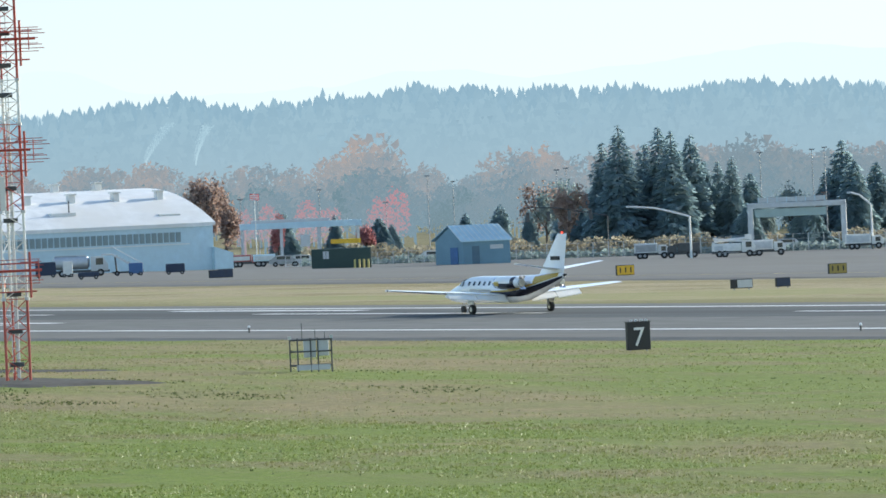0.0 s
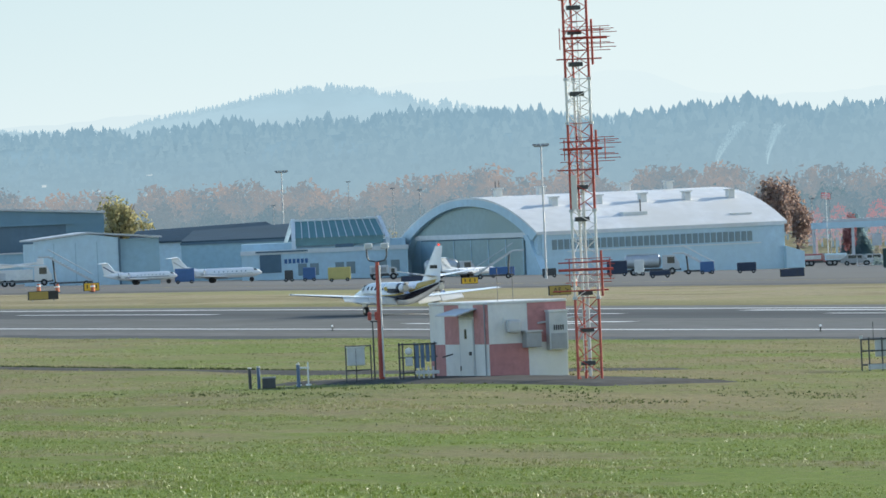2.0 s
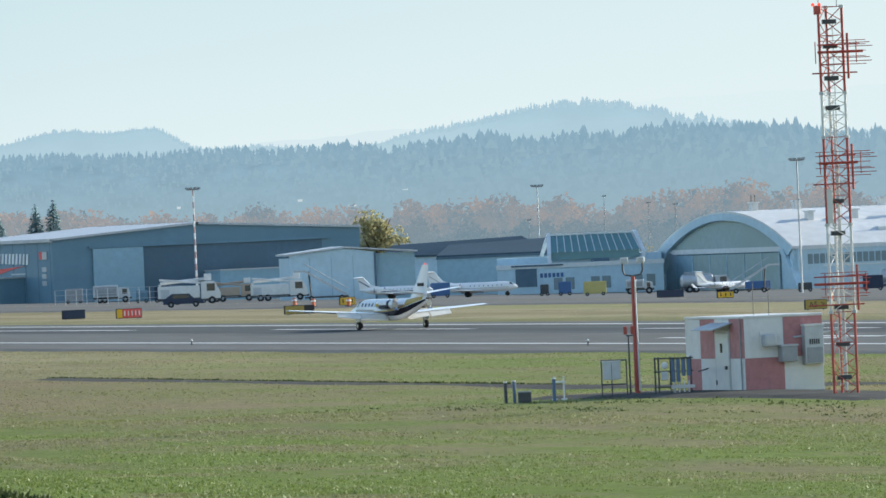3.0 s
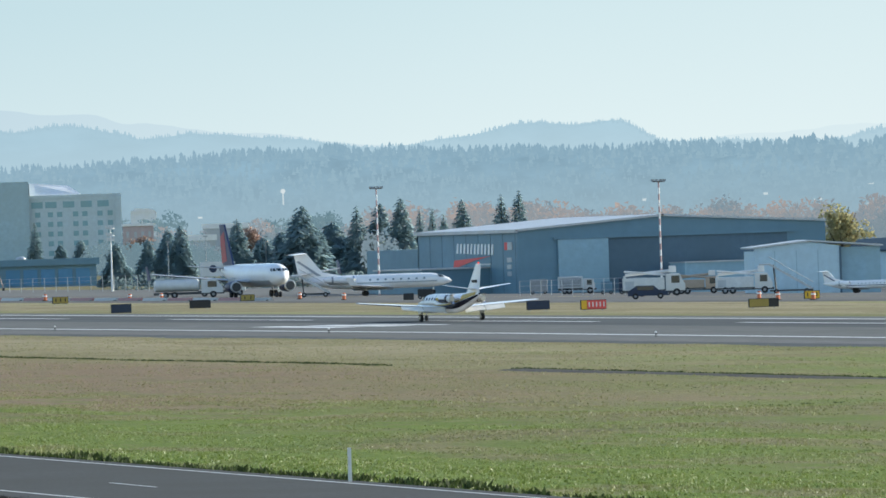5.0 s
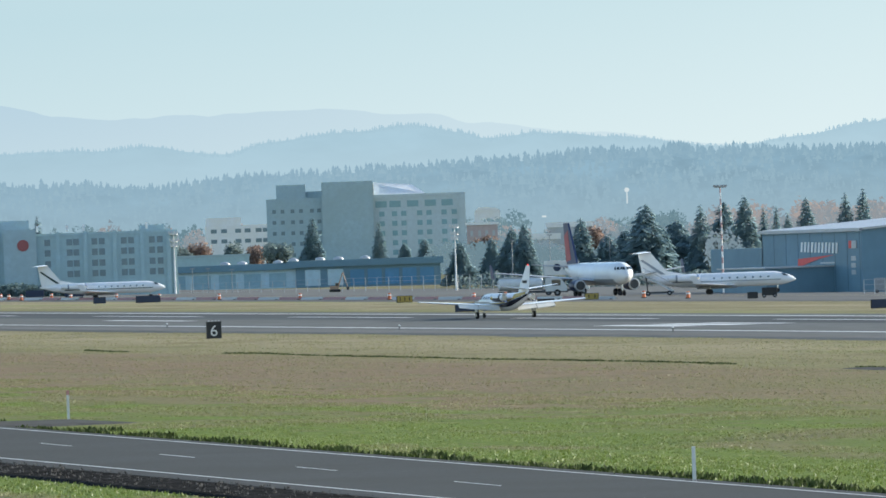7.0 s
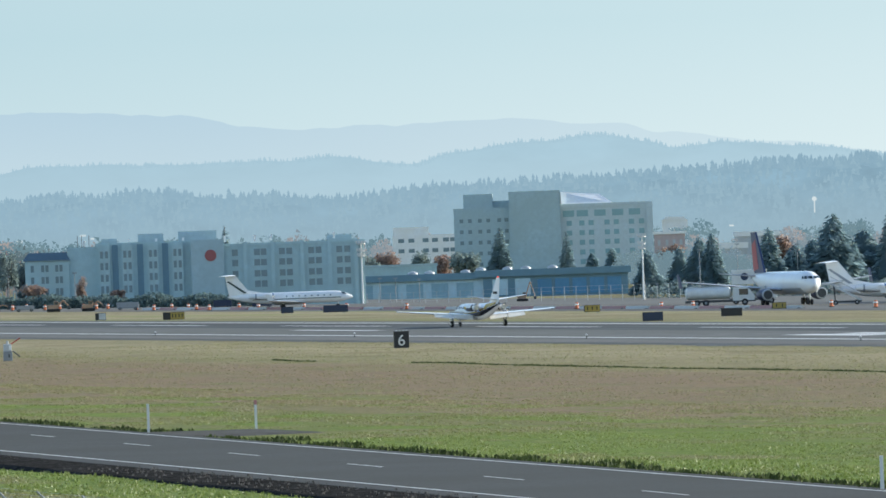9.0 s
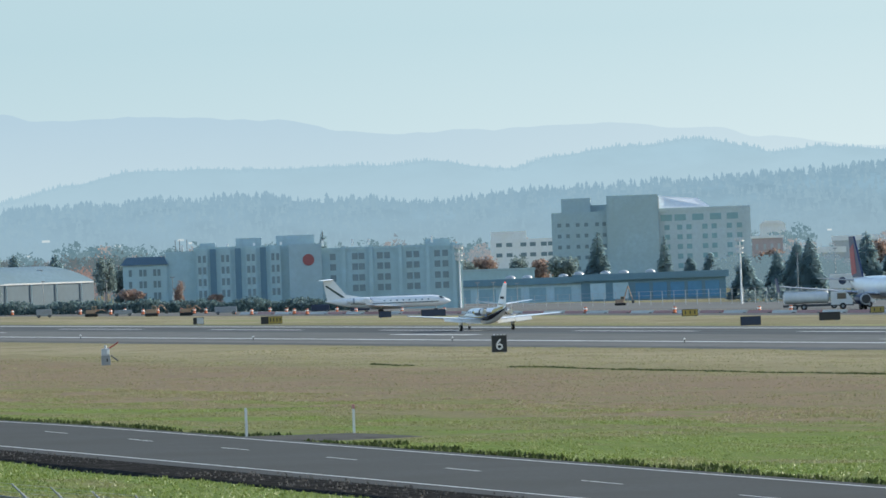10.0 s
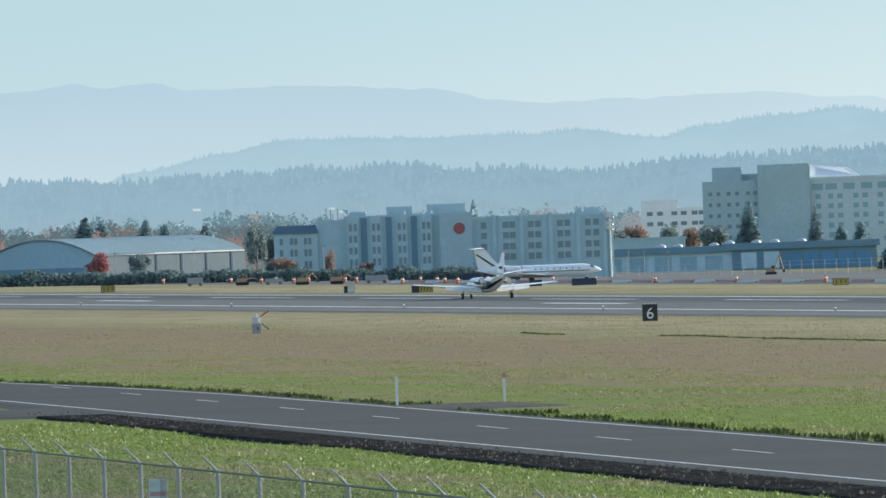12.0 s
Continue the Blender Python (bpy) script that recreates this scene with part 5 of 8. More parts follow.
def leafy(p, s, h, w, leaf, label, count=2700, low=0.22):
    t = thing("broadleaf_tree", p, s, rnd.uniform(0, 360), label, "tree", "broadleaf trees")
    part("trunk", R((0, 0, -0.5), (0, 0, h * 0.55), 0.025 * h, 0.012 * h, 7), M_BARK, t)
    for k in range(5):
        a = 1.26 * k + rnd.uniform(-0.4, 0.4)
        part("limb", R((0, 0, h * (0.22 + 0.06 * k)), (w * 0.6 * math.cos(a), w * 0.6 * math.sin(a), h * (0.55 + 0.07 * k)), 0.012 * h, 0.004 * h, 5), M_BARK, t)
    vs, fs = [], []
    lobes = [(rnd.uniform(-0.5, 0.5) * w, rnd.uniform(-0.5, 0.5) * w, h * rnd.uniform(low + 0.15, 0.82), rnd.uniform(0.35, 0.6)) for k in range(9)]
    for k in range(count):
        cx, cy, cz, rr = rnd.choice(lobes)
        a, e, r = rnd.uniform(0, 6.283), math.asin(rnd.uniform(-1, 1)), rnd.uniform(0.25, 1.0) * rr * w
        x, y, z = cx + r * math.cos(a) * math.cos(e), cy + r * math.sin(a) * math.cos(e), cz + r * math.sin(e) * (h / w) * 0.42
        q = 0.075 * w * rnd.uniform(0.6, 1.4) + 0.04
        b = len(vs)
        for j in range(4):
            vs.append((x + rnd.uniform(-q, q), y + rnd.uniform(-q, q), z + rnd.uniform(-q, q)))
        fs += [(b, b + 1, b + 2), (b + 1, b + 3, b + 2), (b, b + 2, b + 3)]
    me = bpy.data.meshes.new("crown")
    me.from_pydata(vs, [], fs)
    me.materials.append(leaf)
    ob = new("crown", me)
    ob.parent = t
    return t


# firs: bearing, distance, height, half width
for az, d, h, w in ((30.33, 1200, 14.9, 1.89), (30.44, 1195, 17.0, 2.16), (30.52, 1215, 13.0, 2.16), (30.60, 1205, 14.6, 2.03), (30.69, 1200, 16.7, 2.16), (30.77, 1195, 16.0, 2.03), (30.89, 1205, 15.7, 2.03), (30.96, 1215, 12.4, 2.03), (31.06, 1210, 12.0, 1.49), (31.15, 1205, 12.4, 1.49), (31.26, 1220, 10.2, 1.76), (30.83, 1220, 13.4, 2.43), (31.85, 1240, 14.2, 2.16), (31.92, 1235, 11.6, 2.03), (31.76, 1250, 10.4, 2.16), (32.06, 1250, 11.0, 2.03), (28.62, 1240, 6.2, 1.0), (28.30, 1260, 6.6, 1.3), (28.90, 1235, 5.6, 1.5), (29.45, 1230, 5.8, 1.2), (29.85, 1240, 6.0, 0.9), (29.67, 1250, 6.8, 1.4), (28.98, 1250, 4.6, 1.0), (30.15, 1220, 7.0, 2.2), (31.24, 1150, 6.2, 1.5), (31.62, 1150, 6.0, 1.9)):
    fir(*polar(az, d), h, w)
for az, d, h, w in ((20.23, 1600, 14.6, 2.6), (19.82, 1600, 12.6, 1.6), (20.58, 1640, 14.2, 1.5), (20.86, 1640, 15.8, 1.9), (20.73, 1650, 14.5, 2.4), (20.42, 1650, 11.8, 2.6), (19.98, 1640, 9.0, 2.0), (19.38, 1660, 10.8, 1.8), (19.25, 1670, 9.2, 1.4), (19.05, 1690, 8.6, 1.6), (19.46, 1640, 11.5, 1.6), (20.98, 1700, 13.4, 1.0), (21.06, 1700, 13.6, 1.0), (21.25, 1750, 15.5, 1.6), (21.50, 1700, 16.0, 1.4), (21.61, 1700, 16.4, 1.6), (21.13, 1720, 12.5, 1.2), (20.1, 1660, 10.0, 2.2), (20.33, 1620, 10.5, 2.0), (18.12, 1950, 14.2, 1.65), (18.54, 1900, 13.0, 1.05), (18.83, 1900, 9.0, 1.6), (18.70, 1920, 8.4, 1.3), (16.38, 1620, 14.2, 1.1), (14.30, 1880, 12.6, 1.6), (14.42, 1885, 11.6, 1.6), (13.92, 1880, 13.0, 2.4), (14.02, 1885, 12.2, 2.0), (14.68, 1880, 11.6, 1.5), (15.2, 1700, 9.2, 2.2)):
    fir(*polar(az, d), h, w * 1.2, "dark green pointed fir beyond the apron")
for az, d, h, w, lf, lab in ((23.65, 1420, 14.2, 4.4, M_LEAFY, "round yellow-green tree behind the hangars"), (27.80, 1230, 12.2, 3.6, M_LEAFO, "rusty brown autumn tree beside the arched hangar"), (27.93, 1240, 10.6, 3.0, M_LEAFO, "rusty brown autumn tree beside the arched hangar"), (28.26, 1225, 6.6, 1.2, M_LEAFR, "slim dark red autumn tree"), (28.82, 1225, 5.5, 1.7, M_LEAFR, "slim dark red autumn tree"), (30.1, 1190, 9.5, 2.6, M_LEAFO, "rusty brown autumn tree before firs"), (13.99, 1700, 5.6, 2.6, M_LEAFR, "bright red round tree beside the pale hangar"), (15.46, 1465, 5.0, 1.2, M_LEAFO, "slim orange tree before the apartment block"), (15.15, 1470, 4.2, 2.6, M_LEAFO, "low rusty tree before the apartment block"), (15.7, 1470, 3.2, 1.5, M_LEAFO, "low rusty tree before the apartment block"), (15.0, 1690, 10.4, 2.6, M_LEAFG, "tall dull green tree beside the apartment block"), (15.1, 1700, 8.6, 2.2, M_LEAFG, "tall dull green tree beside the apartment block"), (14.25, 1690, 4.8, 2.4, M_LEAFG, "rounded dull green tree beside the pale hangar"), (17.9, 1900, 9.0, 4.4, M_LEAFG, "broad dull green tree before the hotel"), (17.6, 1950, 9.0, 3.6, M_LEAFG, "broad dull green tree before the hotel"), (17.28, 1960, 10.5, 4.0, M_LEAFG, "broad dull green tree before the office block"), (17.42, 1965, 9.0, 3.8, M_LEAFO, "rusty brown tree before the office block"), (17.75, 1960, 9.4, 3.8, M_LEAFO, "rusty brown tree before the office block"), (16.2, 1600, 3.4, 1.4, M_LEAFO, "slim orange tree beside the low sheds"), (19.2, 2000, 9.5, 4.0, M_LEAFO, "orange autumn tree beyond the sheds"), (19.9, 1900, 12.0, 4.6, M_LEAFO, "orange autumn tree beyond the sheds"), (20.2, 1950, 10.5, 4.0, M_LEAFO, "orange autumn tree beyond the sheds"), (20.65, 1610, 9.0, 2.6, M_LEAFG, "dull green tree beyond the parked jets"), (20.9, 1620, 8.0, 2.6, M_LEAFG, "dull green tree beyond the parked jets"), (31.35, 1170, 6.2, 1.6, M_LEAFG, "dull green tree beside the gantry")):
    leafy(*polar(az, d), h, w, lf, lab)


def hedge(az0, az1, d, h, count, label, leaf):
    vs, fs = [], []
    for k in range(count):
        az = rnd.uniform(az0, az1)
        x, y = polar(az, d + rnd.uniform(-3, 3))
        z = gz(x, y) + rnd.uniform(0, 1) * h * (0.8 + 0.5 * noise.noise((az * 6, 1.0, d)))
        q = rnd.uniform(0.15, 0.42)
        b = len(vs)
        for j in range(4):
            vs.append((x + rnd.uniform(-q, q), y + rnd.uniform(-q, q), z + rnd.uniform(-q, q)))
        fs += [(b, b + 1, b + 2), (b + 1, b + 3, b + 2), (b, b + 2, b + 3)]
    me = bpy.data.meshes.new("hedge")
    me.from_pydata(vs, [], fs)
    me.materials.append(leaf)
    tagged(new("hedge", me), label, "hedge", kind="stuff")


# hedge leaves blued the same way, with haze in their colour
M_HEDGE = foliage("hazed_hedge_leaves", (0.12, 0.185, 0.19), (0.18, 0.25, 0.245))
hedge(12.9, 16.6, 1400, 2.4, 13000, "long dark green hedge before the apartment block", M_HEDGE)
M_SCRUB = foliage("straw_scrub", (0.30, 0.28, 0.22), (0.44, 0.39, 0.28))
hedge(28.4, 32.4, 1165, 2.6, 7000, "rough straw-coloured scrub along the road", M_SCRUB)
for k in range(26):
    az = rnd.uniform(29.7, 32.6)
    leafy(*polar(az, rnd.uniform(1225, 1300)), rnd.uniform(6, 10.5), rnd.uniform(1.8, 3.2), rnd.choice((M_LEAFG, M_LEAFG, M_LEAFO)), "dull autumn tree crowded among firs", 900)
hedge(28.4, 32.4, 1135, 1.2, 4200, "low dull green scrub behind the road", M_LEAFG)
hedge(19.0, 21.2, 1560, 3.0, 2600, "low dull green shrubs behind the parked jets", M_LEAFG)


# ---- buildings beyond the apron ----
M_ROOFWHITE = paint("white_roof_sheet", 0.66, 0.66, 0.64, 0.5, 0, 0.10, 0.6, 0.12)
# far walls and glazing: paler and bluer than their materials, haze put into colour
M_WALLBLUE = paint("hazed_blue_grey", 0.46, 0.61, 0.69)
M_PANELGREEN = paint("hazed_grey_green", 0.33, 0.42, 0.41)
M_SLATE = paint("hazed_slate_blue", 0.135, 0.245, 0.315, 0.5, 0, 0.08, 0.5, 0.08)
# dark trim colour, also used as painted shade in openings and recesses
M_SLATE2 = paint("dark_slate_and_shade", 0.095, 0.155, 0.205, 0.7)
M_PALEDOOR = paint("hazed_pale_grey", 0.28, 0.43, 0.51)
M_BEIGE = paint("hazed_beige_render", 0.50, 0.585, 0.61)
M_TAUPE = paint("hazed_taupe_concrete", 0.37, 0.485, 0.52)
M_CREAM = paint("hazed_cream_render", 0.385, 0.53, 0.565)
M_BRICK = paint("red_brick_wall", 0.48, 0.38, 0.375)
M_WINB = paint("hazed_window_glass", 0.22, 0.38, 0.42, 0.2)
M_WIND = paint("hazed_window_glazing", 0.17, 0.245, 0.28, 0.2)
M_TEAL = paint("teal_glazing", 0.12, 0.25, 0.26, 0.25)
M_TRUSS = paint("white_truss", 0.68, 0.7, 0.7)


M_ROOFDARK = paint("dark_roof_sheet", 0.055, 0.09, 0.12, 0.85, spec=0.05)


def building(name, p, s, rz, label, cat="building"):
    return thing(name, p, s, rz, label, cat)


def arch_profile(w, eave, crest, n=22, grow=0.0):
    out = []
    for k in range(n + 1):
        u = k / n
        out.append((u * w, eave + (crest - eave) * (1 - abs(2 * u - 1) ** 2.1) + grow))
    return out


def arch_hangar(p, s, w, L, eave, crest, rz, label, vents, front_side=True):
    """An arched hangar: arch in the local y-z plane at x = 0, running along x."""
    t = building("arched_hangar", p, s, rz, label, "hangar")
    prof = arch_profile(w, eave, crest)
    bm = bmesh.new()
    loft(bm, [[(x, y, z) for y, z in arch_profile(w, eave, crest, grow=0.35)] + [(x, y, z) for y, z in reversed(prof)] for x in (-0.7, L + 0.4)])
    part("roof", bm, M_ROOFWHITE, t, "white curved sheet roof", smooth=True)
    part("wall", slab(bmesh.new(), [(0, y, z) for y, z in prof] + [(0, w, -0.5), (0, 0, -0.5)], 0.35, (1, 0, 0)), M_WALLBLUE, t)
    part("wall", slab(bmesh.new(), [(L - 0.35, y, z) for y, z in prof] + [(L - 0.35, w, -0.5), (L - 0.35, 0, -0.5)], 0.35, (1, 0, 0)), M_WALLBLUE, t)
    part("wall", B(0.35, L - 0.35, -0.003, 0.35, -0.5, eave), M_WALLBLUE, t)
    part("wall", B(0.35, L - 0.35, w - 0.35, w + 0.003, -0.5, eave), M_WALLBLUE, t)
    inner = arch_profile(w * 0.80, eave + 0.35, crest - 0.9)
    part("gable_panel", slab(bmesh.new(), [(-0.12, y + w * 0.10, z) for y, z in inner], 0.14, (1, 0, 0)), M_PANELGREEN, t, "grey-green panel under the arch")
    part("beam", B(-0.3, 0, w * 0.06, w * 0.94, eave - 0.25, eave + 0.35), M_TRUSS, t)
    # flat dark sheet behind the leaves, painted as the unlit interior
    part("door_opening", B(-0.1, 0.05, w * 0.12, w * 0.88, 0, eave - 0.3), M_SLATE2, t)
    for k in range(6):
        y0 = w * 0.12 + w * 0.76 * k / 6
        d = part("door_leaf", B(-0.22, -0.1, y0 + 0.06, y0 + w * 0.76 / 6 - 0.06, 0.1, eave - 0.4), M_PANELGREEN if k != 5 else M_PALEDOOR, t)
        part("door_rib", B(-0.28, -0.22, y0 + 0.1, y0 + 0.25, 0.1, eave - 0.4), M_WALLBLUE, d)
    for y in (w * 0.02, w * 0.98):
        part("pier", B(-0.5, 0.1, y - 0.5, y + 0.5, -0.4, eave + 0.3), M_WALLBLUE, t)
    for sy in (0, 1):
        part("brace", slab(bmesh.new(), [(-0.9, w * (0.06 if not sy else 0.94), eave), (-0.9, w * (-0.05 if not sy else 1.05), -0.3), (-0.9, w * (-0.03 if not sy else 1.03), -0.3), (-0.9, w * (0.09 if not sy else 0.91), eave)], 0.94, (1, 0, 0)), M_WALLBLUE, t)
    rim = bmesh.new()
    loft(rim, [[(x, y, z) for y, z in arch_profile(w, eave, crest, grow=0.1)] + [(x, y * 0.93 + w * 0.035, z - 0.75) for y, z in reversed(prof)] for x in (-0.75, -0.2)])
    part("arch_rim", rim, M_WALLBLUE, t, smooth=True)
    n = int(L)
    for k in range(n):
        x = L * 0.04 + L * 0.83 * k / n
        part("window", B(x, x + L * 0.83 / n - 0.2, -0.06, 0.02, eave * 0.62, eave * 0.86), M_WIND, t)
    part("ledge", B(0.5, L - 0.3, -0.14, 0, eave - 0.12, eave + 0.02), M_TRUSS, t)
    part("ledge", B(L * 0.1, L * 0.9, -0.1, 0, eave * 0.55, eave * 0.58), M_TRUSS, t)
    part("wing", slab(bmesh.new(), [(L - 0.2, -0.6, -0.5), (L + 2.4, -0.6, -0.5), (L + 2.4, -0.6, eave * 0.3), (L - 0.2, -0.6, eave * 0.46)], 5, (0, 1, 0)), M_WALLBLUE, t, "low lean-to")
    for x, y in vents:
        u = y / w
        z = eave + (crest - eave) * (1 - abs(2 * u - 1) ** 2.1)
        v = part("roof_vent", B(x - 0.45, x + 0.45, y - 0.45, y + 0.45, z - 0.3, z + 1.25, bevel=0.06), M_ROOFWHITE, t, "white roof vent box")
        part("vent_cap", B(x - 0.6, x + 0.6, y - 0.6, y + 0.6, z + 1.25, z + 1.42), M_ROOFWHITE, v)
    return t


h1 = arch_hangar(494, 999, 39, 33.8, 5.1, 9.7, 0, "long arched hangar with a white roof and window band", [(6 + 6.2 * k, 8.5) for k in range(5)] + [(3 + 6 * k, 18) for k in range(5)])
part("roof_plant", B(13, 16.5, 3.4, 4.6, 6.5, 7.4, bevel=0.05), M_ROOFWHITE, h1)
part("flue", R((15.8, 4.0, 7.2), (15.8, 4.0, 8.9), 0.09), M_DGREY, h1)
part("roof_plant", B(27.5, 30.5, 2.2, 3.2, 6.0, 6.7, bevel=0.05), M_ROOFWHITE, h1)
for x in (3.2, 3.7):
    part("wind_mast", R((x, 19, 9.6), (x, 19, 12.0), 0.05), M_DGREY, h1)


def slate_hangar():
    t = building("slate_hangar", 430.6, 1088, 0, "large slate-blue hangar with a shallow gable and open door", "hangar")
    W, L, e, pk = 43.5, 36, 8.15, 9.55
    gable = [(0, e), (W * 0.47, pk), (W, e + 0.05)]
    front = [(x, 0, z) for x, z in gable] + [(W, 0, -0.5), (0, 0, -0.5)]
    part("front_wall", slab(bmesh.new(), front, 0.3, (0, 1, 0)), M_SLATE, t)
    part("back_wall", slab(bmesh.new(), [(x, y + L, z) for x, y, z in front], 0.3, (0, -1, 0)), M_SLATE, t)
    part("side_wall", B(0, 0.3, 0.3, L, -0.5, e - 0.05), M_SLATE, t)
    part("side_wall", B(W - 0.3, W, 0.3, L, -0.5, e), M_SLATE, t)
    for (x0, z0), (x1, z1) in zip(gable, gable[1:]):
        part("roof", slab(bmesh.new(), [(x0 - 0.3, -0.4, z0), (x1 + 0.02, -0.4, z1), (x1 + 0.02, L + 0.4, z1), (x0 - 0.3, L + 0.4, z0)], 0.28), M_LGREY, t, "pale sheet roof")
    part("eave_trim", B(-0.45, -0.05, -0.4, L + 0.4, e - 0.15, e + 0.22), M_LGREY, t)
    # the wall is not cut: interior shade is a dark panel on it
    part("opening", B(12.5, 38, -0.06, 0.1, 0, 7.0), M_SLATE2, t, "flat dark panel standing for the shaded door opening")
    part("sliding_door", B(5.6, 12.6, -0.35, -0.08, 0, 6.9), M_PALEDOOR, t, "pale grey sliding door")
    part("door_track", B(5, 39, -0.4, -0.05, 6.95, 7.25), M_SLATE, t)
    # plain shapes in place of the name on the wall
    for k in range(11):
        y = 8.2 + 1.25 * k
        z0, z1 = 5.2 + 0.03 * k, 6.6 + 0.02 * k
        part("name_bar", slab(bmesh.new(), [(-0.12, y + 0.3, z0), (-0.12, y + 0.85, z0), (-0.12, y + 0.55, z1), (-0.12, y, z1)], 0.1, (1, 0, 0)), M_WHITE, t, "white lettering-sized bar")
    part("swoosh", slab(bmesh.new(), [(-0.1, 9.5, 5.05), (-0.1, 22.5, 4.6), (-0.1, 22.8, 3.5), (-0.1, 15, 4.55)], 0.08, (1, 0, 0)), M_REDSIGN, t, "red curved stroke under the name")
    part("name_bar", B(-0.12, -0.02, 9.5, 14.5, 3.9, 4.1), M_LGREY, t)
    part("number_plate", B(-0.14, -0.02, 1.6, 4.2, 5.8, 6.8), M_LGREY, t, "pale square sign")
    part("number_plate", B(-0.15, -0.05, 3.2, 4.2, 5.8, 6.8), M_REDSIGN, t)
    for k in range(3):
        part("window", B(-0.08, 0.01, 2.0 + 0.1 * k, 3.6, 4.2 - 0.9 * k, 4.8 - 0.9 * k), M_LGREY, t)
    for k in range(8):
        part("wall_seam", B(-0.03, 0.01, 4.4 * k + 0.6, 4.4 * k + 0.68, 0, e - 0.2), M_SLATE2, t)
    part("annex", B(-9.5, 0, 10, 27, -0.5, 3.5), M_SLATE, t, "low slate annex")
    part("annex_roof", B(-9.8, 0, 9.7, 27.3, 3.5, 3.7), M_LGREY, t)
    part("rear_block", B(1, 9, L, L + 22, -0.5, 6.2), M_SLATE, t)


slate_hangar()


def facing_block(name, az, d, label, cat="building"):
    p, s = polar(az, d)
    return building(name, p, s, facing(p, s), label, cat)


def pane_grid(t, xs, zs, w, h, y, material, frame=None):
    for z in zs:
        for x in xs:
            a = part("window", B(x - w / 2, x + w / 2, y - 0.06, y + 0.03, z - h / 2, z + h / 2), material, t)
            if frame:
                part("sill", B(x - w / 2 - 0.1, x + w / 2 + 0.1, y - 0.12, y, z - h / 2 - 0.12, z - h / 2), frame, a)


def terminal():
    t = building("flight_terminal", 481.9, 1033.1, facing(481.9, 1033.1), "low pale blue-grey terminal with a glazed atrium roof", "terminal")
    part("low_block", B(-12, 9, 0, 12, -0.6, 4.0, bevel=0.05), M_WALLBLUE, t)
    part("parapet", B(-12.1, 9.1, -0.15, 0.2, 3.5, 4.05), M_TRUSS, t)
    part("upper_block", B(-12, 8.8, 3, 12, 3.9, 4.9), M_WALLBLUE, t)
    # entrance shade painted as a dark panel on the flat wall
    part("recess", B(-9.7, -7.0, -0.08, 0.2, 1.2, 3.8), M_SLATE2, t, "flat dark panel standing for a shaded entrance recess")
    part("fascia", B(-10.2, -3.6, -0.3, 0, 3.75, 3.95), M_SLATE2, t)
    for k in range(6):
        part("name_bar", B(-6.6 + 0.52 * k, -6.25 + 0.52 * k, -0.06, 0.0, 2.3, 2.85), M_BLUE, t, "blue lettering-sized bar")
    for x in (-4.9, -3.4, -0.2, 1.2, 5.2, 6.8):
        part("window", B(x, x + 1.1, -0.05, 0.03, 0.7, 2.2), M_WIND, t)
    # glazed roof sloping to the apron, with white end frames
    g = part("atrium_glazing", slab(bmesh.new(), [(-5.2, 2.2, 5.3), (6.1, 2.2, 5.3), (5.1, 5.6, 7.5), (-5.2, 5.6, 7.5)], 0.12), M_TEAL, t, "teal sloping atrium glass")
    part("atrium_front", B(-5.1, 6.0, 2.3, 2.6, 4.4, 5.3), M_TEAL, t)
    part("atrium_back", B(-5.3, 5.2, 5.4, 6.0, 4.4, 7.5), M_WALLBLUE, t)
    for k in range(13):
        x = -5.2 + 11.3 * k / 12
        x2 = -5.2 + 10.3 * k / 12
        part("glazing_bar", R((x, 2.15, 5.4), (x2, 5.6, 7.65), 0.055, n=5), M_TRUSS, g)
    part("ridge_beam", B(-5.5, 5.4, 5.3, 5.9, 7.5, 7.75), M_TRUSS, t)
    for x, dx in ((-5.6, 0), (5.3, 1.0)):
        part("end_frame", slab(bmesh.new(), [(x + dx, 1.7, 5.2), (x, 5.7, 7.85), (x, 5.7, 7.3), (x + dx, 2.4, 4.95)], 0.5, (1, 0, 0)), M_TRUSS, t, "white sloping end frame")
        part("end_post", B(x + dx, x + dx + 0.5, 1.7, 2.2, 4.0, 5.2), M_TRUSS, t)
        part("end_frame", slab(bmesh.new(), [(x, 5.7, 7.85), (x - 1.1, 9.6, 4.8), (x - 1.1, 9.0, 4.8), (x, 5.3, 7.4)], 0.5, (1, 0, 0)), M_TRUSS, t)
    part("dark_window", B(-0.1, 2.2, 2.2, 2.31, 3.2, 4.5), M_SLATE2, t)
    t2 = building("long_shed", 486, 1062, facing(486, 1062), "long pale wall with a dark low roof beside the terminal", "shed")
    part("wall", B(-11.5, 4.5, 0, 20, -1, 5.1), M_PALEDOOR, t2)
    part("gutter", B(-11.6, 4.6, -0.2, 0.1, 5.0, 5.3), M_SLATE2, t2)
    part("roof", slab(bmesh.new(), [(-11.5, 0, 5.3), (4.5, 0, 5.3), (3.5, 20, 7.0), (-10, 20, 6.6)], 0.2), M_ROOFDARK, t2)
    t3 = facing_block("dark_roofed_shed", 24.2, 1390, "wide shed with a dark slate roof behind the terminal", "shed")
    part("wall", B(-12.5, 12.5, 0, 14, -1, 5), M_WALLBLUE, t3)
    part("roof", slab(bmesh.new(), [(-13, -0.5, 4.9), (13, -0.5, 4.9), (9, 8, 7.2), (-11, 8, 6.6)], 0.25), M_ROOFDARK, t3)


terminal()


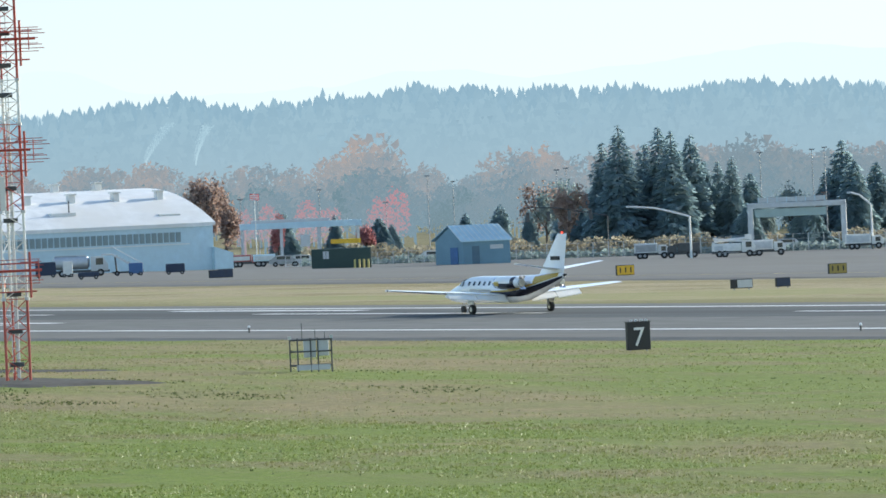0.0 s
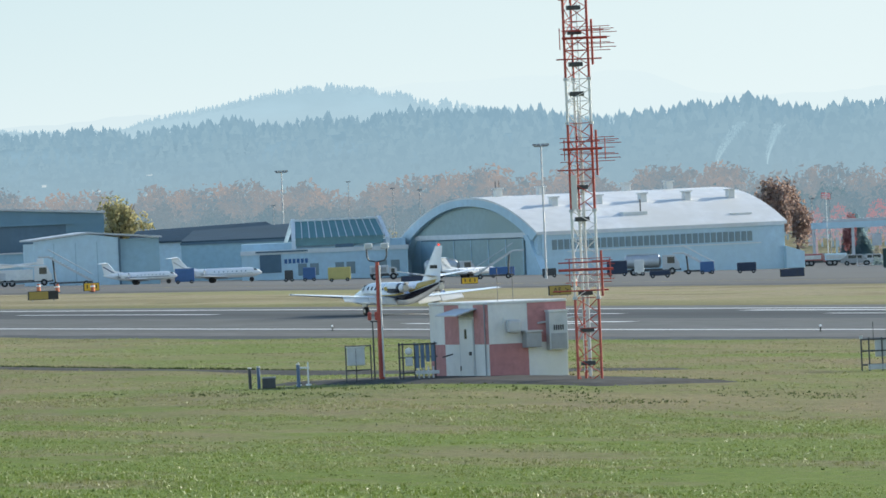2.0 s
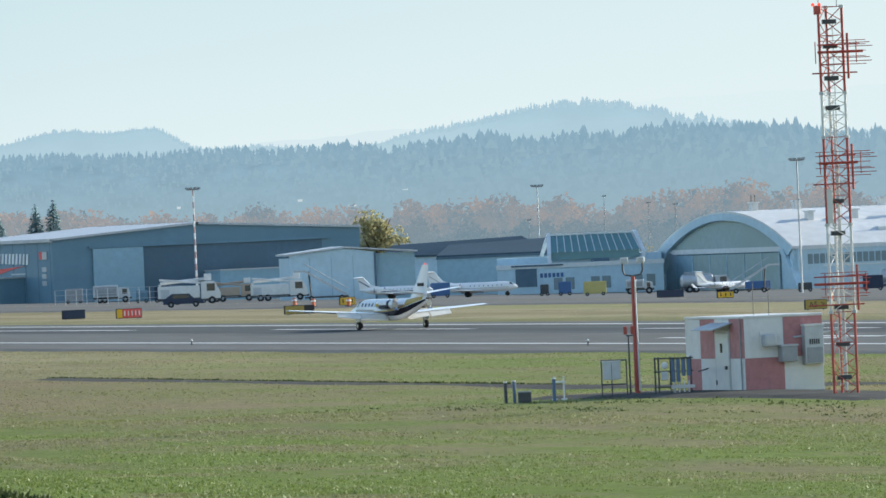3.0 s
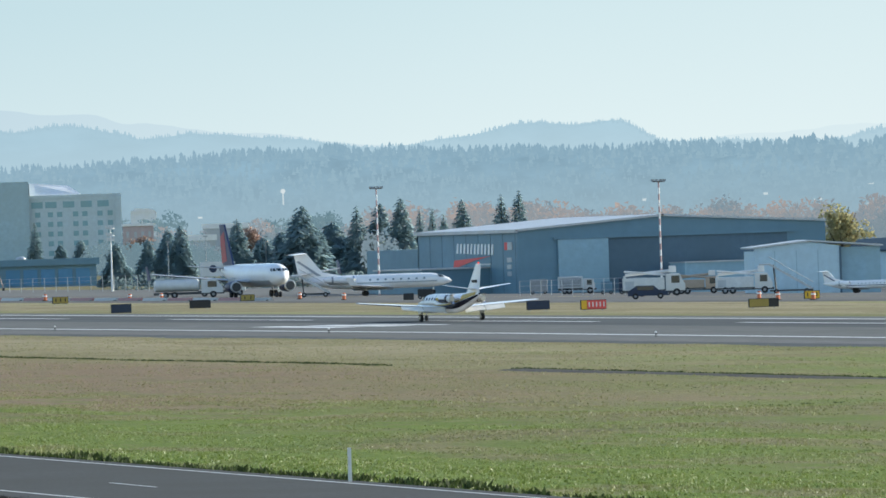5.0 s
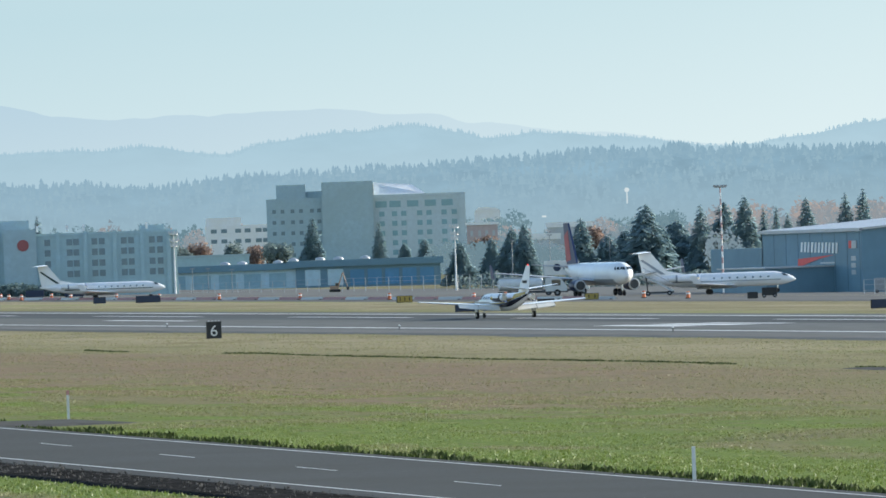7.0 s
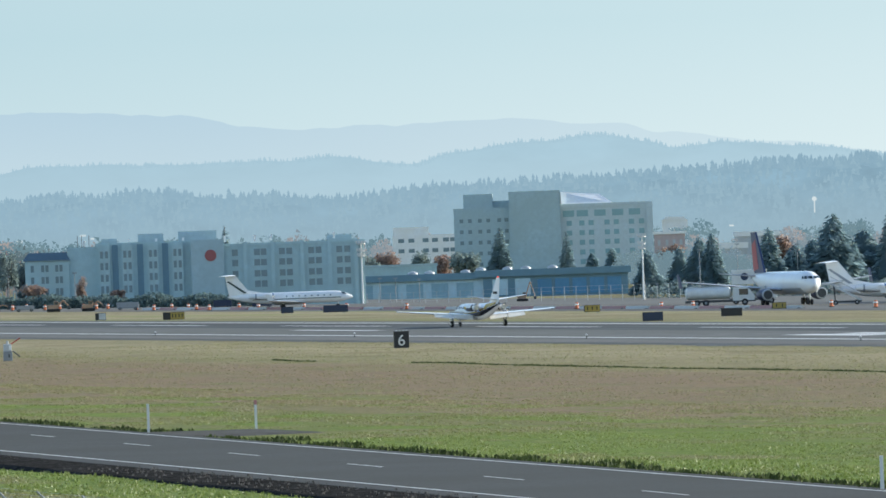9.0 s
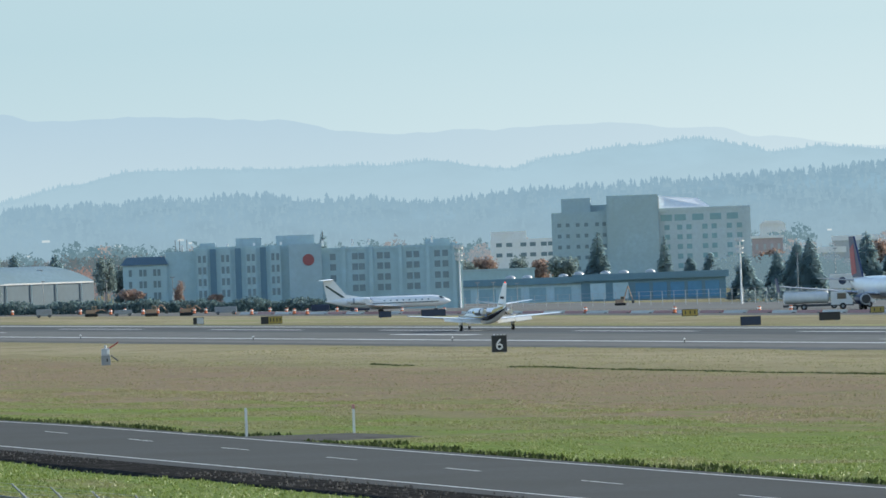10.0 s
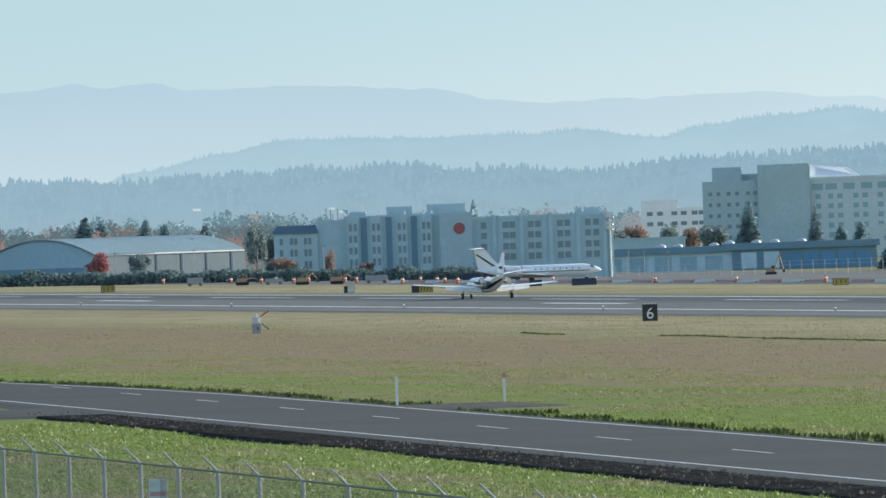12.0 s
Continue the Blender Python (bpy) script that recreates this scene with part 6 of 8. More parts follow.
def light_hangar():
    t = building("pale_hangar", 432.5, 995.1, facing(432.5, 995.1) + 6, "pale blue-grey sheet-metal hangar with a low gable", "hangar")
    part("wall", slab(bmesh.new(), [(-7.6, 0, -0.5), (2.7, 0, -0.5), (2.7, 0, 5.7), (-1, 0, 6.25), (-7.6, 0, 5.6)], 0.3, (0, 1, 0)), M_WALLBLUE, t)
    part("side_wall", B(2.7, 7.6, 0.6, 1.0, -0.5, 5.5), M_PALEDOOR, t)
    part("body", B(-7.5, 7.4, 1.0, 14, -0.5, 5.3), M_WALLBLUE, t)
    part("roof", slab(bmesh.new(), [(-7.9, -0.3, 5.6), (-1, -0.3, 6.3), (-1, 14, 6.3), (-7.9, 14, 5.6)], 0.2), M_LGREY, t)
    part("roof", slab(bmesh.new(), [(-1, -0.3, 6.3), (7.9, -0.3, 5.5), (7.9, 14, 5.5), (-1, 14, 6.3)], 0.2), M_LGREY, t)
    for x in (-5.2, -2.6, 0.0):
        part("door_seam", B(x, x + 0.08, -0.04, 0.02, 0, 5.3), M_PALEDOOR, t)
    part("corner_trim", B(2.6, 2.85, -0.1, 0.7, -0.5, 5.6), M_SLATE2, t)
    t = building("white_annex", 456.5, 1081.5, 0, "low white-walled annex before the slate hangar", "annex")
    part("wall", B(-5.2, 5.3, 0, 5, -0.5, 4.0), M_PALEDOOR, t)
    part("roof", B(-5.3, 5.4, -0.2, 5.2, 4.0, 4.15), M_LGREY, t)


light_hangar()


def hotel():
    t = facing_block("hotel", 18.377, 2150, "large beige hotel block of many storeys with a curved roof")
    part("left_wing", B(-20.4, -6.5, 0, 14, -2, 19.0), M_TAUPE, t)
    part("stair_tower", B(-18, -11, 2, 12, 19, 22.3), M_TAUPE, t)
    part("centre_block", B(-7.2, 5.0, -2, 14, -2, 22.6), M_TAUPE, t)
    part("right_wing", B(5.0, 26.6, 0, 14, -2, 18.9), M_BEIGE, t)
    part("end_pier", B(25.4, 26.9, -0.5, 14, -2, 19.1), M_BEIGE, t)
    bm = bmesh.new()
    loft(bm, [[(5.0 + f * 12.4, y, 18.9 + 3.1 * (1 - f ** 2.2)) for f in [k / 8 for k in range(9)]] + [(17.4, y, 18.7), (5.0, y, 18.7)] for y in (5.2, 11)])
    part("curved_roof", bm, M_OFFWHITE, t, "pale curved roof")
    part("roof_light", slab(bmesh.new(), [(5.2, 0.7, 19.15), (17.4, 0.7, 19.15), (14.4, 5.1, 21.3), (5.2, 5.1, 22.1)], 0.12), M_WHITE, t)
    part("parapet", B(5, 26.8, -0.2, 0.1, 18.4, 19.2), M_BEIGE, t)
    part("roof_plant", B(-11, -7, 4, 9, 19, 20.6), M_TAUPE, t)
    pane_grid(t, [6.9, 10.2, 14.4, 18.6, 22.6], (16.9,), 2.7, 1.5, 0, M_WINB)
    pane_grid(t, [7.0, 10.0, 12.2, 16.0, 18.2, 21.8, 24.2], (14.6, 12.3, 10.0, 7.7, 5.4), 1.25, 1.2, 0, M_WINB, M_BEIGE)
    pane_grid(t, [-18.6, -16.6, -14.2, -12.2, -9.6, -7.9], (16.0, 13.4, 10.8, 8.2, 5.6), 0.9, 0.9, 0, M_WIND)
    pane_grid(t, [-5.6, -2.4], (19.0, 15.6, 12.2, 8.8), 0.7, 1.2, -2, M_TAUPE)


hotel()


def apartments():
    t = facing_block("apartment_block", 16.161, 1480, "long cream apartment block with rows of dark windows")
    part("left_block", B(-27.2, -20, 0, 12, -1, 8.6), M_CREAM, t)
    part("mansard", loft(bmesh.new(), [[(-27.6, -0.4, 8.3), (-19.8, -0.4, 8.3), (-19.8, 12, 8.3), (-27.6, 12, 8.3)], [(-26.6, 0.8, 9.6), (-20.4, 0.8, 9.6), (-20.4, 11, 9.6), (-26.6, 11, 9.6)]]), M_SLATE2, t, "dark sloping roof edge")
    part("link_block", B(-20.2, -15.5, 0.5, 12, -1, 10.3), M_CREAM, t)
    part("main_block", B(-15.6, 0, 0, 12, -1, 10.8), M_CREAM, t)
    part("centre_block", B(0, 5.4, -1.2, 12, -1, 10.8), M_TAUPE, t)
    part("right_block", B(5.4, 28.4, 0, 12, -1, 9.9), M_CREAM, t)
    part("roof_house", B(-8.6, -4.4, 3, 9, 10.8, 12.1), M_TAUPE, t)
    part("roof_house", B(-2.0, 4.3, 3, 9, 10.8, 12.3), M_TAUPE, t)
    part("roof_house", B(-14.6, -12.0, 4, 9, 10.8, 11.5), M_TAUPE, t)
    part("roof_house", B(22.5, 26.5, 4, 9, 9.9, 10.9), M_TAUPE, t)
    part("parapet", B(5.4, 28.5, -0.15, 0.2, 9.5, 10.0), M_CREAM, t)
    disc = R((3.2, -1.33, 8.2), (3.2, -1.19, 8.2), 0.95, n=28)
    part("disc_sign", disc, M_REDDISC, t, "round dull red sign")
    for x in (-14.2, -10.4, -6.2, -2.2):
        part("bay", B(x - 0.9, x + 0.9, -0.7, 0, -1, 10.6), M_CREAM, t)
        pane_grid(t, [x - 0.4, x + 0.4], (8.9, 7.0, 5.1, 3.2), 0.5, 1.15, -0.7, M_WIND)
    # recesses between bays are not cut, their dark is put into flat strips
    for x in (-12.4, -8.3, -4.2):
        part("painted_recess", B(x - 0.5, x + 0.5, -0.05, 0.03, 0, 10.5), M_SLATE, t)
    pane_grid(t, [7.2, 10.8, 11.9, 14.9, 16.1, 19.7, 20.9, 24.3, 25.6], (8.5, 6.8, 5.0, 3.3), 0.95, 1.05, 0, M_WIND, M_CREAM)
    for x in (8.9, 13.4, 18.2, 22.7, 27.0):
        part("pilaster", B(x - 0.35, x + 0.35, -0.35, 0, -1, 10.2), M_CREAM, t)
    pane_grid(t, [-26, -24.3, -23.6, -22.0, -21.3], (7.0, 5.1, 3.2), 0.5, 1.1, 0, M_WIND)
    for x in (-17.4, -10.0, -5.6, -1.2, 5.6, 10.5, 13.2, 23.5):
        part("roof_vent", B(x - 0.18, x + 0.18, 0.3, 0.7, 10.3, 11.3), M_WHITE, t)
    for x in (-18.5, -17.8, -16.6):
        part("roof_aerial", R((x, 2, 10.3), (x, 2, 12.2), 0.05, n=5), M_DGREY, t)


M_REDDISC = paint("dull_red_disc", 0.33, 0.10, 0.10)
apartments()


M_BLUEDOOR = paint("blue_roller_door", 0.10, 0.26, 0.42)


def low_sheds():
    t = facing_block("service_shed", 17.966, 1760, "long low service shed with blue doors under a slate roof", "shed")
    part("left_part", B(-30, 1.2, 0, 10, -1, 3.6), M_WALLBLUE, t)
    part("left_roof", B(-30.6, 1.3, -0.8, 10.5, 3.6, 4.9), M_SLATE, t)
    part("right_part", B(1.2, 29.4, -0.5, 10, -1, 3.9), M_SLATE, t)
    part("right_roof", B(-0.5, 30, -1.2, 10.5, 3.9, 5.2), M_SLATE, t)
    for k in range(6):
        x = -28.5 + 4.9 * k
        part("bay_door", B(x, x + 3.3, -0.06, 0.03, 0.3, 3.0), M_PALEDOOR, t)
    for k in range(5):
        x = 11.8 + 3.4 * k
        part("blue_door", B(x, x + 2.7, -0.58, -0.48, 0.2, 3.2), M_BLUEDOOR, t, "blue roller door")
    for x in (3.0, 7.4):
        part("wall_panel", B(x, x + 3, -0.56, -0.49, 0.3, 3.4), M_WALLBLUE, t)
    for x in (-12.5, -9.2, -2.2, 0.8, 6.0, 9.6, 14.8):
        part("roof_unit", ball(bmesh.new(), (x, 2, 5.0 if x < 0 else 5.3), 0.8, (1.3, 1, 0.7)), M_LGREY, t, smooth=True)
    t = facing_block("tan_shed", 17.374, 1900, "low tan flat-roofed shed", "shed")
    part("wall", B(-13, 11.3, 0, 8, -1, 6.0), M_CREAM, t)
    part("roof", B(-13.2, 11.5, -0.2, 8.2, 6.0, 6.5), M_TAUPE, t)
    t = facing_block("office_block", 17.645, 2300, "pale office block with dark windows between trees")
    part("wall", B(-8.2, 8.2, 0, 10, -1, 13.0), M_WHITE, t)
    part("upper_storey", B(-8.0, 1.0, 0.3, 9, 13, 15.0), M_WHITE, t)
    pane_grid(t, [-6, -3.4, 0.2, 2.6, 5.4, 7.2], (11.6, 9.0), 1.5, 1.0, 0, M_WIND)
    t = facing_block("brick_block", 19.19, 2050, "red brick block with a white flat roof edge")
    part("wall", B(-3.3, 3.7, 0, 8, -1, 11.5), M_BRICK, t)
    part("roof_edge", B(-3.6, 4.0, -0.4, 8.2, 11.5, 12.1), M_WHITE, t)
    pane_grid(t, [-2.2, -0.4, 1.2, 2.8], (9.6, 7.4, 5.2), 0.6, 1.3, 0, M_LGREY)
    t = facing_block("white_hall", 19.24, 2500, "white curved-roof hall far among trees", "hall")
    part("wall", B(-3.9, 3.2, 0, 6, -1, 15.4), M_WHITE, t)
    part("roof", loft(bmesh.new(), [[(-4, y, 15.4), (-2.6, y, 16.5), (2, y, 16.3), (3.3, y, 15.4)] for y in (-0.3, 6)]), M_WHITE, t)
    for az, d, u, z0, z1 in ((19.75, 2400, 6, 10.5, 11.8), (20.02, 2450, 5, 9.5, 10.8), (19.6, 2300, 3.4, 7.5, 9.0)):
        t = facing_block("pale_warehouse", az, d, "pale warehouse glimpsed between trees", "warehouse")
        part("wall", B(-u, u, 0, 8, -1, z0), M_LGREY, t)
        part("roof", B(-u - 0.3, u + 0.3, -0.3, 8.3, z0, z1), M_WHITE, t)


low_sheds()


# side wall colour darkened to cancel the sun that falls on it
M_DIMWALL = paint("sun_dimmed_wall", 0.07, 0.115, 0.145)
M_PALEROOF = paint("pale_blue_roof_sheet", 0.165, 0.24, 0.285, 0.8, spec=0.05)


def pale_arch():
    t = facing_block("pale_arched_hangar", 14.16, 1780, "low pale blue hangar with a shallow curved roof", "hangar")
    prof = [(-27 + 21 * k / 10, 4.9 + 3.2 * (1 - abs(2 * k / 10 - 1) ** 2)) for k in range(11)]
    part("front_wall", slab(bmesh.new(), [(x, 0, z) for x, z in prof] + [(-6, 0, -1), (-27, 0, -1)], 0.3, (0, 1, 0)), M_PALEDOOR, t)
    loop = [(x, z) for x, z in prof]
    bm = bmesh.new()
    loft(bm, [[(x + dx, y, z + 0.25) for x, z in loop] + [(x + dx, y, z) for x, z in reversed(loop)] for dx, y in ((0, -0.5), (30, 26))])
    part("roof", bm, M_PALEROOF, t, "pale curved sheet roof", smooth=True)
    # same building as the front, but coloured darker to look less sunlit
    part("side_wall", slab(bmesh.new(), [(-6, 0, -1), (24, 26, -1), (24, 26, 4.9), (-6, 0, 4.9)], 0.3, (-0.6, 0.8, 0)), M_DIMWALL, t)
    part("eave_trim", slab(bmesh.new(), [(-6, -0.3, 4.75), (24, 25.7, 4.75), (24, 25.7, 5.05), (-6, -0.3, 5.05)], 0.3, (-0.6, 0.8, 0)), M_LGREY, t)
    part("door_band", B(-25, -8, -0.08, 0.02, 0, 2.6), M_SLATE, t)
    for k in range(6):
        f = (k + 0.5) / 6
        part("wall_seam", R((-6 + 30 * f, 26 * f - 0.2, 0), (-6 + 30 * f, 26 * f - 0.2, 4.7), 0.08, n=5), M_SLATE, t)
    for k in range(4):
        part("roof_vent", B(-10 + 7.5 * k, -8.6 + 7.5 * k, 6 + 5 * k, 7 + 5 * k, 7.0, 7.7), M_ROOFWHITE, t)


pale_arch()


def small_structures():
    t = facing_block("blue_shed", 29.478, 1090, "small slate-blue shed with a ribbed metal gable roof", "shed")
    part("wall", B(-0.9, 4.7, 0, 4.6, -0.3, 3.0), M_SLATE, t)
    part("gable_wall", slab(bmesh.new(), [(-0.9, 0, -0.3), (-4.3, 3.6, -0.3), (-4.3, 3.6, 3.0), (-2.6, 1.8, 4.6), (-0.9, 0, 3.0)], 0.3, (0.5, 0.5, 0)), M_SLATE, t)
    part("roof", slab(bmesh.new(), [(-1.2, -0.4, 2.85), (5.0, -0.4, 2.85), (3.3, 2.0, 4.75), (-2.7, 1.8, 4.75)], 0.14), M_WALLBLUE, t, "ribbed blue-grey roof")
    part("roof", slab(bmesh.new(), [(-2.7, 1.8, 4.75), (3.3, 2.0, 4.75), (2.0, 4.4, 3.0), (-4.8, 3.8, 3.0)], 0.14), M_SLATE, t)
    for k in range(11):
        f = k / 10
        part("roof_rib", R((-1.2 + 6.2 * f, -0.42, 3.0), (-2.7 + 6.0 * f, 1.85, 4.9), 0.05, n=4), M_TRUSS, t)
    part("door", B(0.1, 1.0, -0.06, 0.02, 0, 2.3), M_SLATE2, t)
    part("door", slab(bmesh.new(), [(-1.6, 0.7, 0), (-2.5, 1.65, 0), (-2.5, 1.65, 2.2), (-1.6, 0.7, 2.2)], 0.06, (-0.6, -0.6, 0)), M_BLUE, t)
    part("sign_board", B(2.3, 3.9, -0.06, 0.02, 1.9, 2.4), M_LGREY, t)
    t = facing_block("canopy", 28.4, 1200, "long pale steel canopy on thin columns", "canopy")
    part("roof", B(-8, 8.2, 0, 4, 4.7, 5.5), M_WALLBLUE, t)
    part("roof_edge", B(-6.5, 4.0, 0.2, 3.8, 5.5, 5.9), M_LGREY, t)
    for x in (-7.7, -2.5, 2.5, 7.7):
        part("column", B(x - 0.2, x + 0.2, 0.2, 0.6, -0.3, 4.7), M_LGREY, t)
    part("notice", B(0.0, 1.3, -0.5, -0.4, 2.2, 3.8), M_LGREY, t, "pale square notice board")
    part("barrier_panel", B(4, 8, -1.0, -0.8, 2.4, 3.0), M_YELLOW, t)
    t = facing_block("container", 28.654, 1090, "dark green steel container on the apron edge", "container")
    part("body", B(-3.6, 3.6, 0, 2.4, 0.05, 2.5, bevel=0.04), M_DKGREEN, t)
    part("notice", B(-2.2, -1.5, -0.05, 0.02, 1.3, 2.2), M_LGREY, t)
    for k in range(14):
        part("rib", B(-3.4 + 0.5 * k, -3.3 + 0.5 * k, -0.05, 0.01, 0.2, 2.4), M_DKGREEN, t)
    for k in range(4):
        part("bollard", R((1.6 + 0.55 * k, -1.2, 0), (1.6 + 0.55 * k, -1.2, 1.1), 0.12), M_YPOST, t, "yellow bollard")
    t = facing_block("gantry", 31.555, 1145, "pale grey steel sign gantry over the road", "gantry")
    for x in (-6.0, 5.8):
        part("column", B(x - 0.36, x + 0.36, -0.35, 0.35, -0.3, 6.2, bevel=0.15), M_LGREY, t)
    part("beam", B(-6.3, 6.1, -0.35, 0.35, 5.5, 6.2, bevel=0.1), M_LGREY, t)
    part("sign_back", B(-5.0, 3.6, -0.2, 0.2, 6.25, 6.85), M_LGREY, t)
    for k in range(8):
        part("sign_rib", B(-5 + 1.2 * k, -4.9 + 1.2 * k, -0.3, -0.2, 6.2, 6.9), M_WALLBLUE, t)
    part("lower_truss", B(-5.4, 3.6, -0.1, 0.1, 4.4, 5.4), M_PANELGREEN, t)


M_DKGREEN = paint("dark_green_steel", 0.03, 0.06, 0.055, 0.6)
M_YPOST = paint("yellow_post", 0.5, 0.42, 0.15)
small_structures()


M_BANDRED = paint("faded_band_red", 0.48, 0.30, 0.29)


def pylon(az, d, h, label, arms=1, pale=True, clutter=False, banded=False):
    p, s = polar(az, d)
    t = thing("light_pole", p, s, facing(p, s), label, "light pole", "apron light poles")
    m = M_LGREY if pale else M_GREY
    if banded:
        for k in range(19):
            za, zb = -0.5 + (h + 0.5) * k / 19, -0.5 + (h + 0.5) * (k + 1) / 19
            part("pole_band", R((0, 0, za), (0, 0, zb), 0.13 - 0.002 * k, 0.128 - 0.002 * k, 8), M_WHITE if k % 2 else M_BANDRED, t)
    else:
        part("pole", R((0, 0, -0.5), (0, 0, h), (0.18 if clutter else 0.11) if pale else 0.075, 0.09 if pale else 0.05, 8), M_WHITE if clutter else m, t)
    if clutter:
        for z, w in ((h, 0.9), (h - 1.2, 0.8), (h - 2.0, 0.7)):
            part("platform", R((0, 0, z - 0.1), (0, 0, z + 0.15), w * 0.8, n=10), M_OFFWHITE, t)
            for k in range(4):
                part("lamp", B(-w + 0.5 * k * w, -w + 0.5 * k * w + 0.3, -w * 0.6, -w * 0.3, z + 0.1, z + 0.5), M_OFFWHITE, t)
    elif arms:
        k = 1.0 if pale else 0.45
        part("crossarm", B(-0.75 * k, 0.75 * k, -0.1, 0.1, h - 0.08, h + 0.06), M_GREY, t)
        for x in (-0.7, -0.25, 0.25, 0.7):
            part("lamp", B((x - 0.2) * k, (x + 0.2) * k, -0.3 * k, 0.15 * k, h + 0.02, h + 0.26 * k), M_GREY, t)
    return t


pylon(24.68, 1236, 14.4, "tall pale apron light pole with a lamp crossarm")
pylon(26.33, 985, 14.6, "tall pale apron light pole with a lamp crossarm")
pylon(22.50, 1080, 13.6, "tall red and white banded apron light pole", banded=True)
pylon(20.71, 1160, 13.8, "tall red and white banded apron light pole", banded=True)
pylon(19.02, 1500, 10.6, "lattice-topped apron light mast with many lamps", clutter=True)
pylon(17.24, 1480, 9.9, "lattice-topped apron light mast with many lamps", clutter=True)
for az, d, h in ((28.03, 1240, 8.6), (28.14, 1250, 9.2), (28.53, 1230, 9.6), (29.22, 1300, 11.0), (29.38, 1400, 10.0), (30.04, 1200, 11.2), (30.10, 1220, 11.4), (30.33, 1200, 9.6), (30.4, 1230, 12.4), (30.87, 1225, 12.0), (31.33, 1200, 12.6), (31.66, 1210, 12.8), (31.74, 1200, 13.0), (25.55, 1300, 11.6), (25.1, 1500, 13.4), (24.62, 1330, 10.0), (28.95, 1300, 7.4), (25.38, 1400, 12.0), (19.38, 1560, 8.4), (20.0, 1600, 9.0), (19.62, 1560, 9.2), (14.1, 1650, 5.0), (14.6, 1650, 5.4), (15.0, 1640, 5.4), (15.42, 1440, 5.6), (17.05, 1500, 4.0), (17.35, 1510, 4.2), (17.45, 1510, 4.2), (17.6, 1515, 4.0)):
    pylon(az, d, h, "thin dark street light pole", pale=False)


def street_arm(az, d, h, reach, label, lights=0):
    p, s = polar(az, d)
    t = thing("street_light", p, s, facing(p, s), label, "street light", "curved street lights")
    m, th = (M_DGREY, 0.06) if lights else (M_OFFWHITE, 0.11)
    part("pole", R((0, 0, -0.5), (0, 0, h * 0.78), th * 1.4, th), m, t)
    pts = [(0, h * 0.78), (-reach * 0.25, h * 0.86), (-reach * 0.6, h * 0.96), (-reach, h)]
    for a, b in zip(pts, pts[1:]):
        part("arm", R((a[0], 0, a[1]), (b[0], 0, b[1]), th), m, t)
    part("lamp", B(-reach - 0.5, -reach, -0.15, 0.15, h - 0.1, h + 0.12), M_LGREY, t)
    for k in range(lights):
        x = -reach * (0.2 + 0.25 * k)
        part("signal_head", B(x - 0.22, x + 0.22, -0.2, 0.2, h * 0.72, h * 0.9), M_DGREY, t, "dark traffic signal head")


street_arm(30.87, 1073, 6.6, 7.0, "white street light with a long curved arm")
street_arm(32.02, 1120, 7.2, 2.4, "white street light with a long curved arm")
street_arm(30.35, 1130, 6.8, 10.5, "long traffic signal arm over the road", 4)
p, s = polar(28.12, 1192)
t = thing("flagpole", p, s, facing(p, s), "thin flagpole with a red and white flag", "flagpole")
part("pole", R((0, 0, -0.3), (0, 0, 9.6), 0.07, 0.04), M_OFFWHITE, t)
part("flag", loft(bmesh.new(), [[(x, 0.12 * math.sin(4 * x), 8.6 - 0.1 * x), (x, 0.12 * math.sin(4 * x) + 0.03, 8.6 - 0.1 * x), (x, 0.12 * math.sin(4 * x) + 0.03, 9.4 - 0.1 * x), (x, 0.12 * math.sin(4 * x), 9.4 - 0.1 * x)] for x in (-0.6, -0.3, 0, 0.3, 0.6)]), M_REDSIGN, t)
for k in range(3):
    part("flag_stripe", B(-0.55, 0.55, -0.2, -0.16, 8.68 + 0.24 * k, 8.8 + 0.24 * k), M_WHITE, t)


# ---- parked aircraft ----
M_BELLY = paint("grey_belly", 0.28, 0.31, 0.34, 0.35)
M_TAILBLUE = paint("tail_navy", 0.03, 0.05, 0.12, 0.35)
M_TAILRED = paint("tail_red", 0.35, 0.04, 0.06, 0.35)


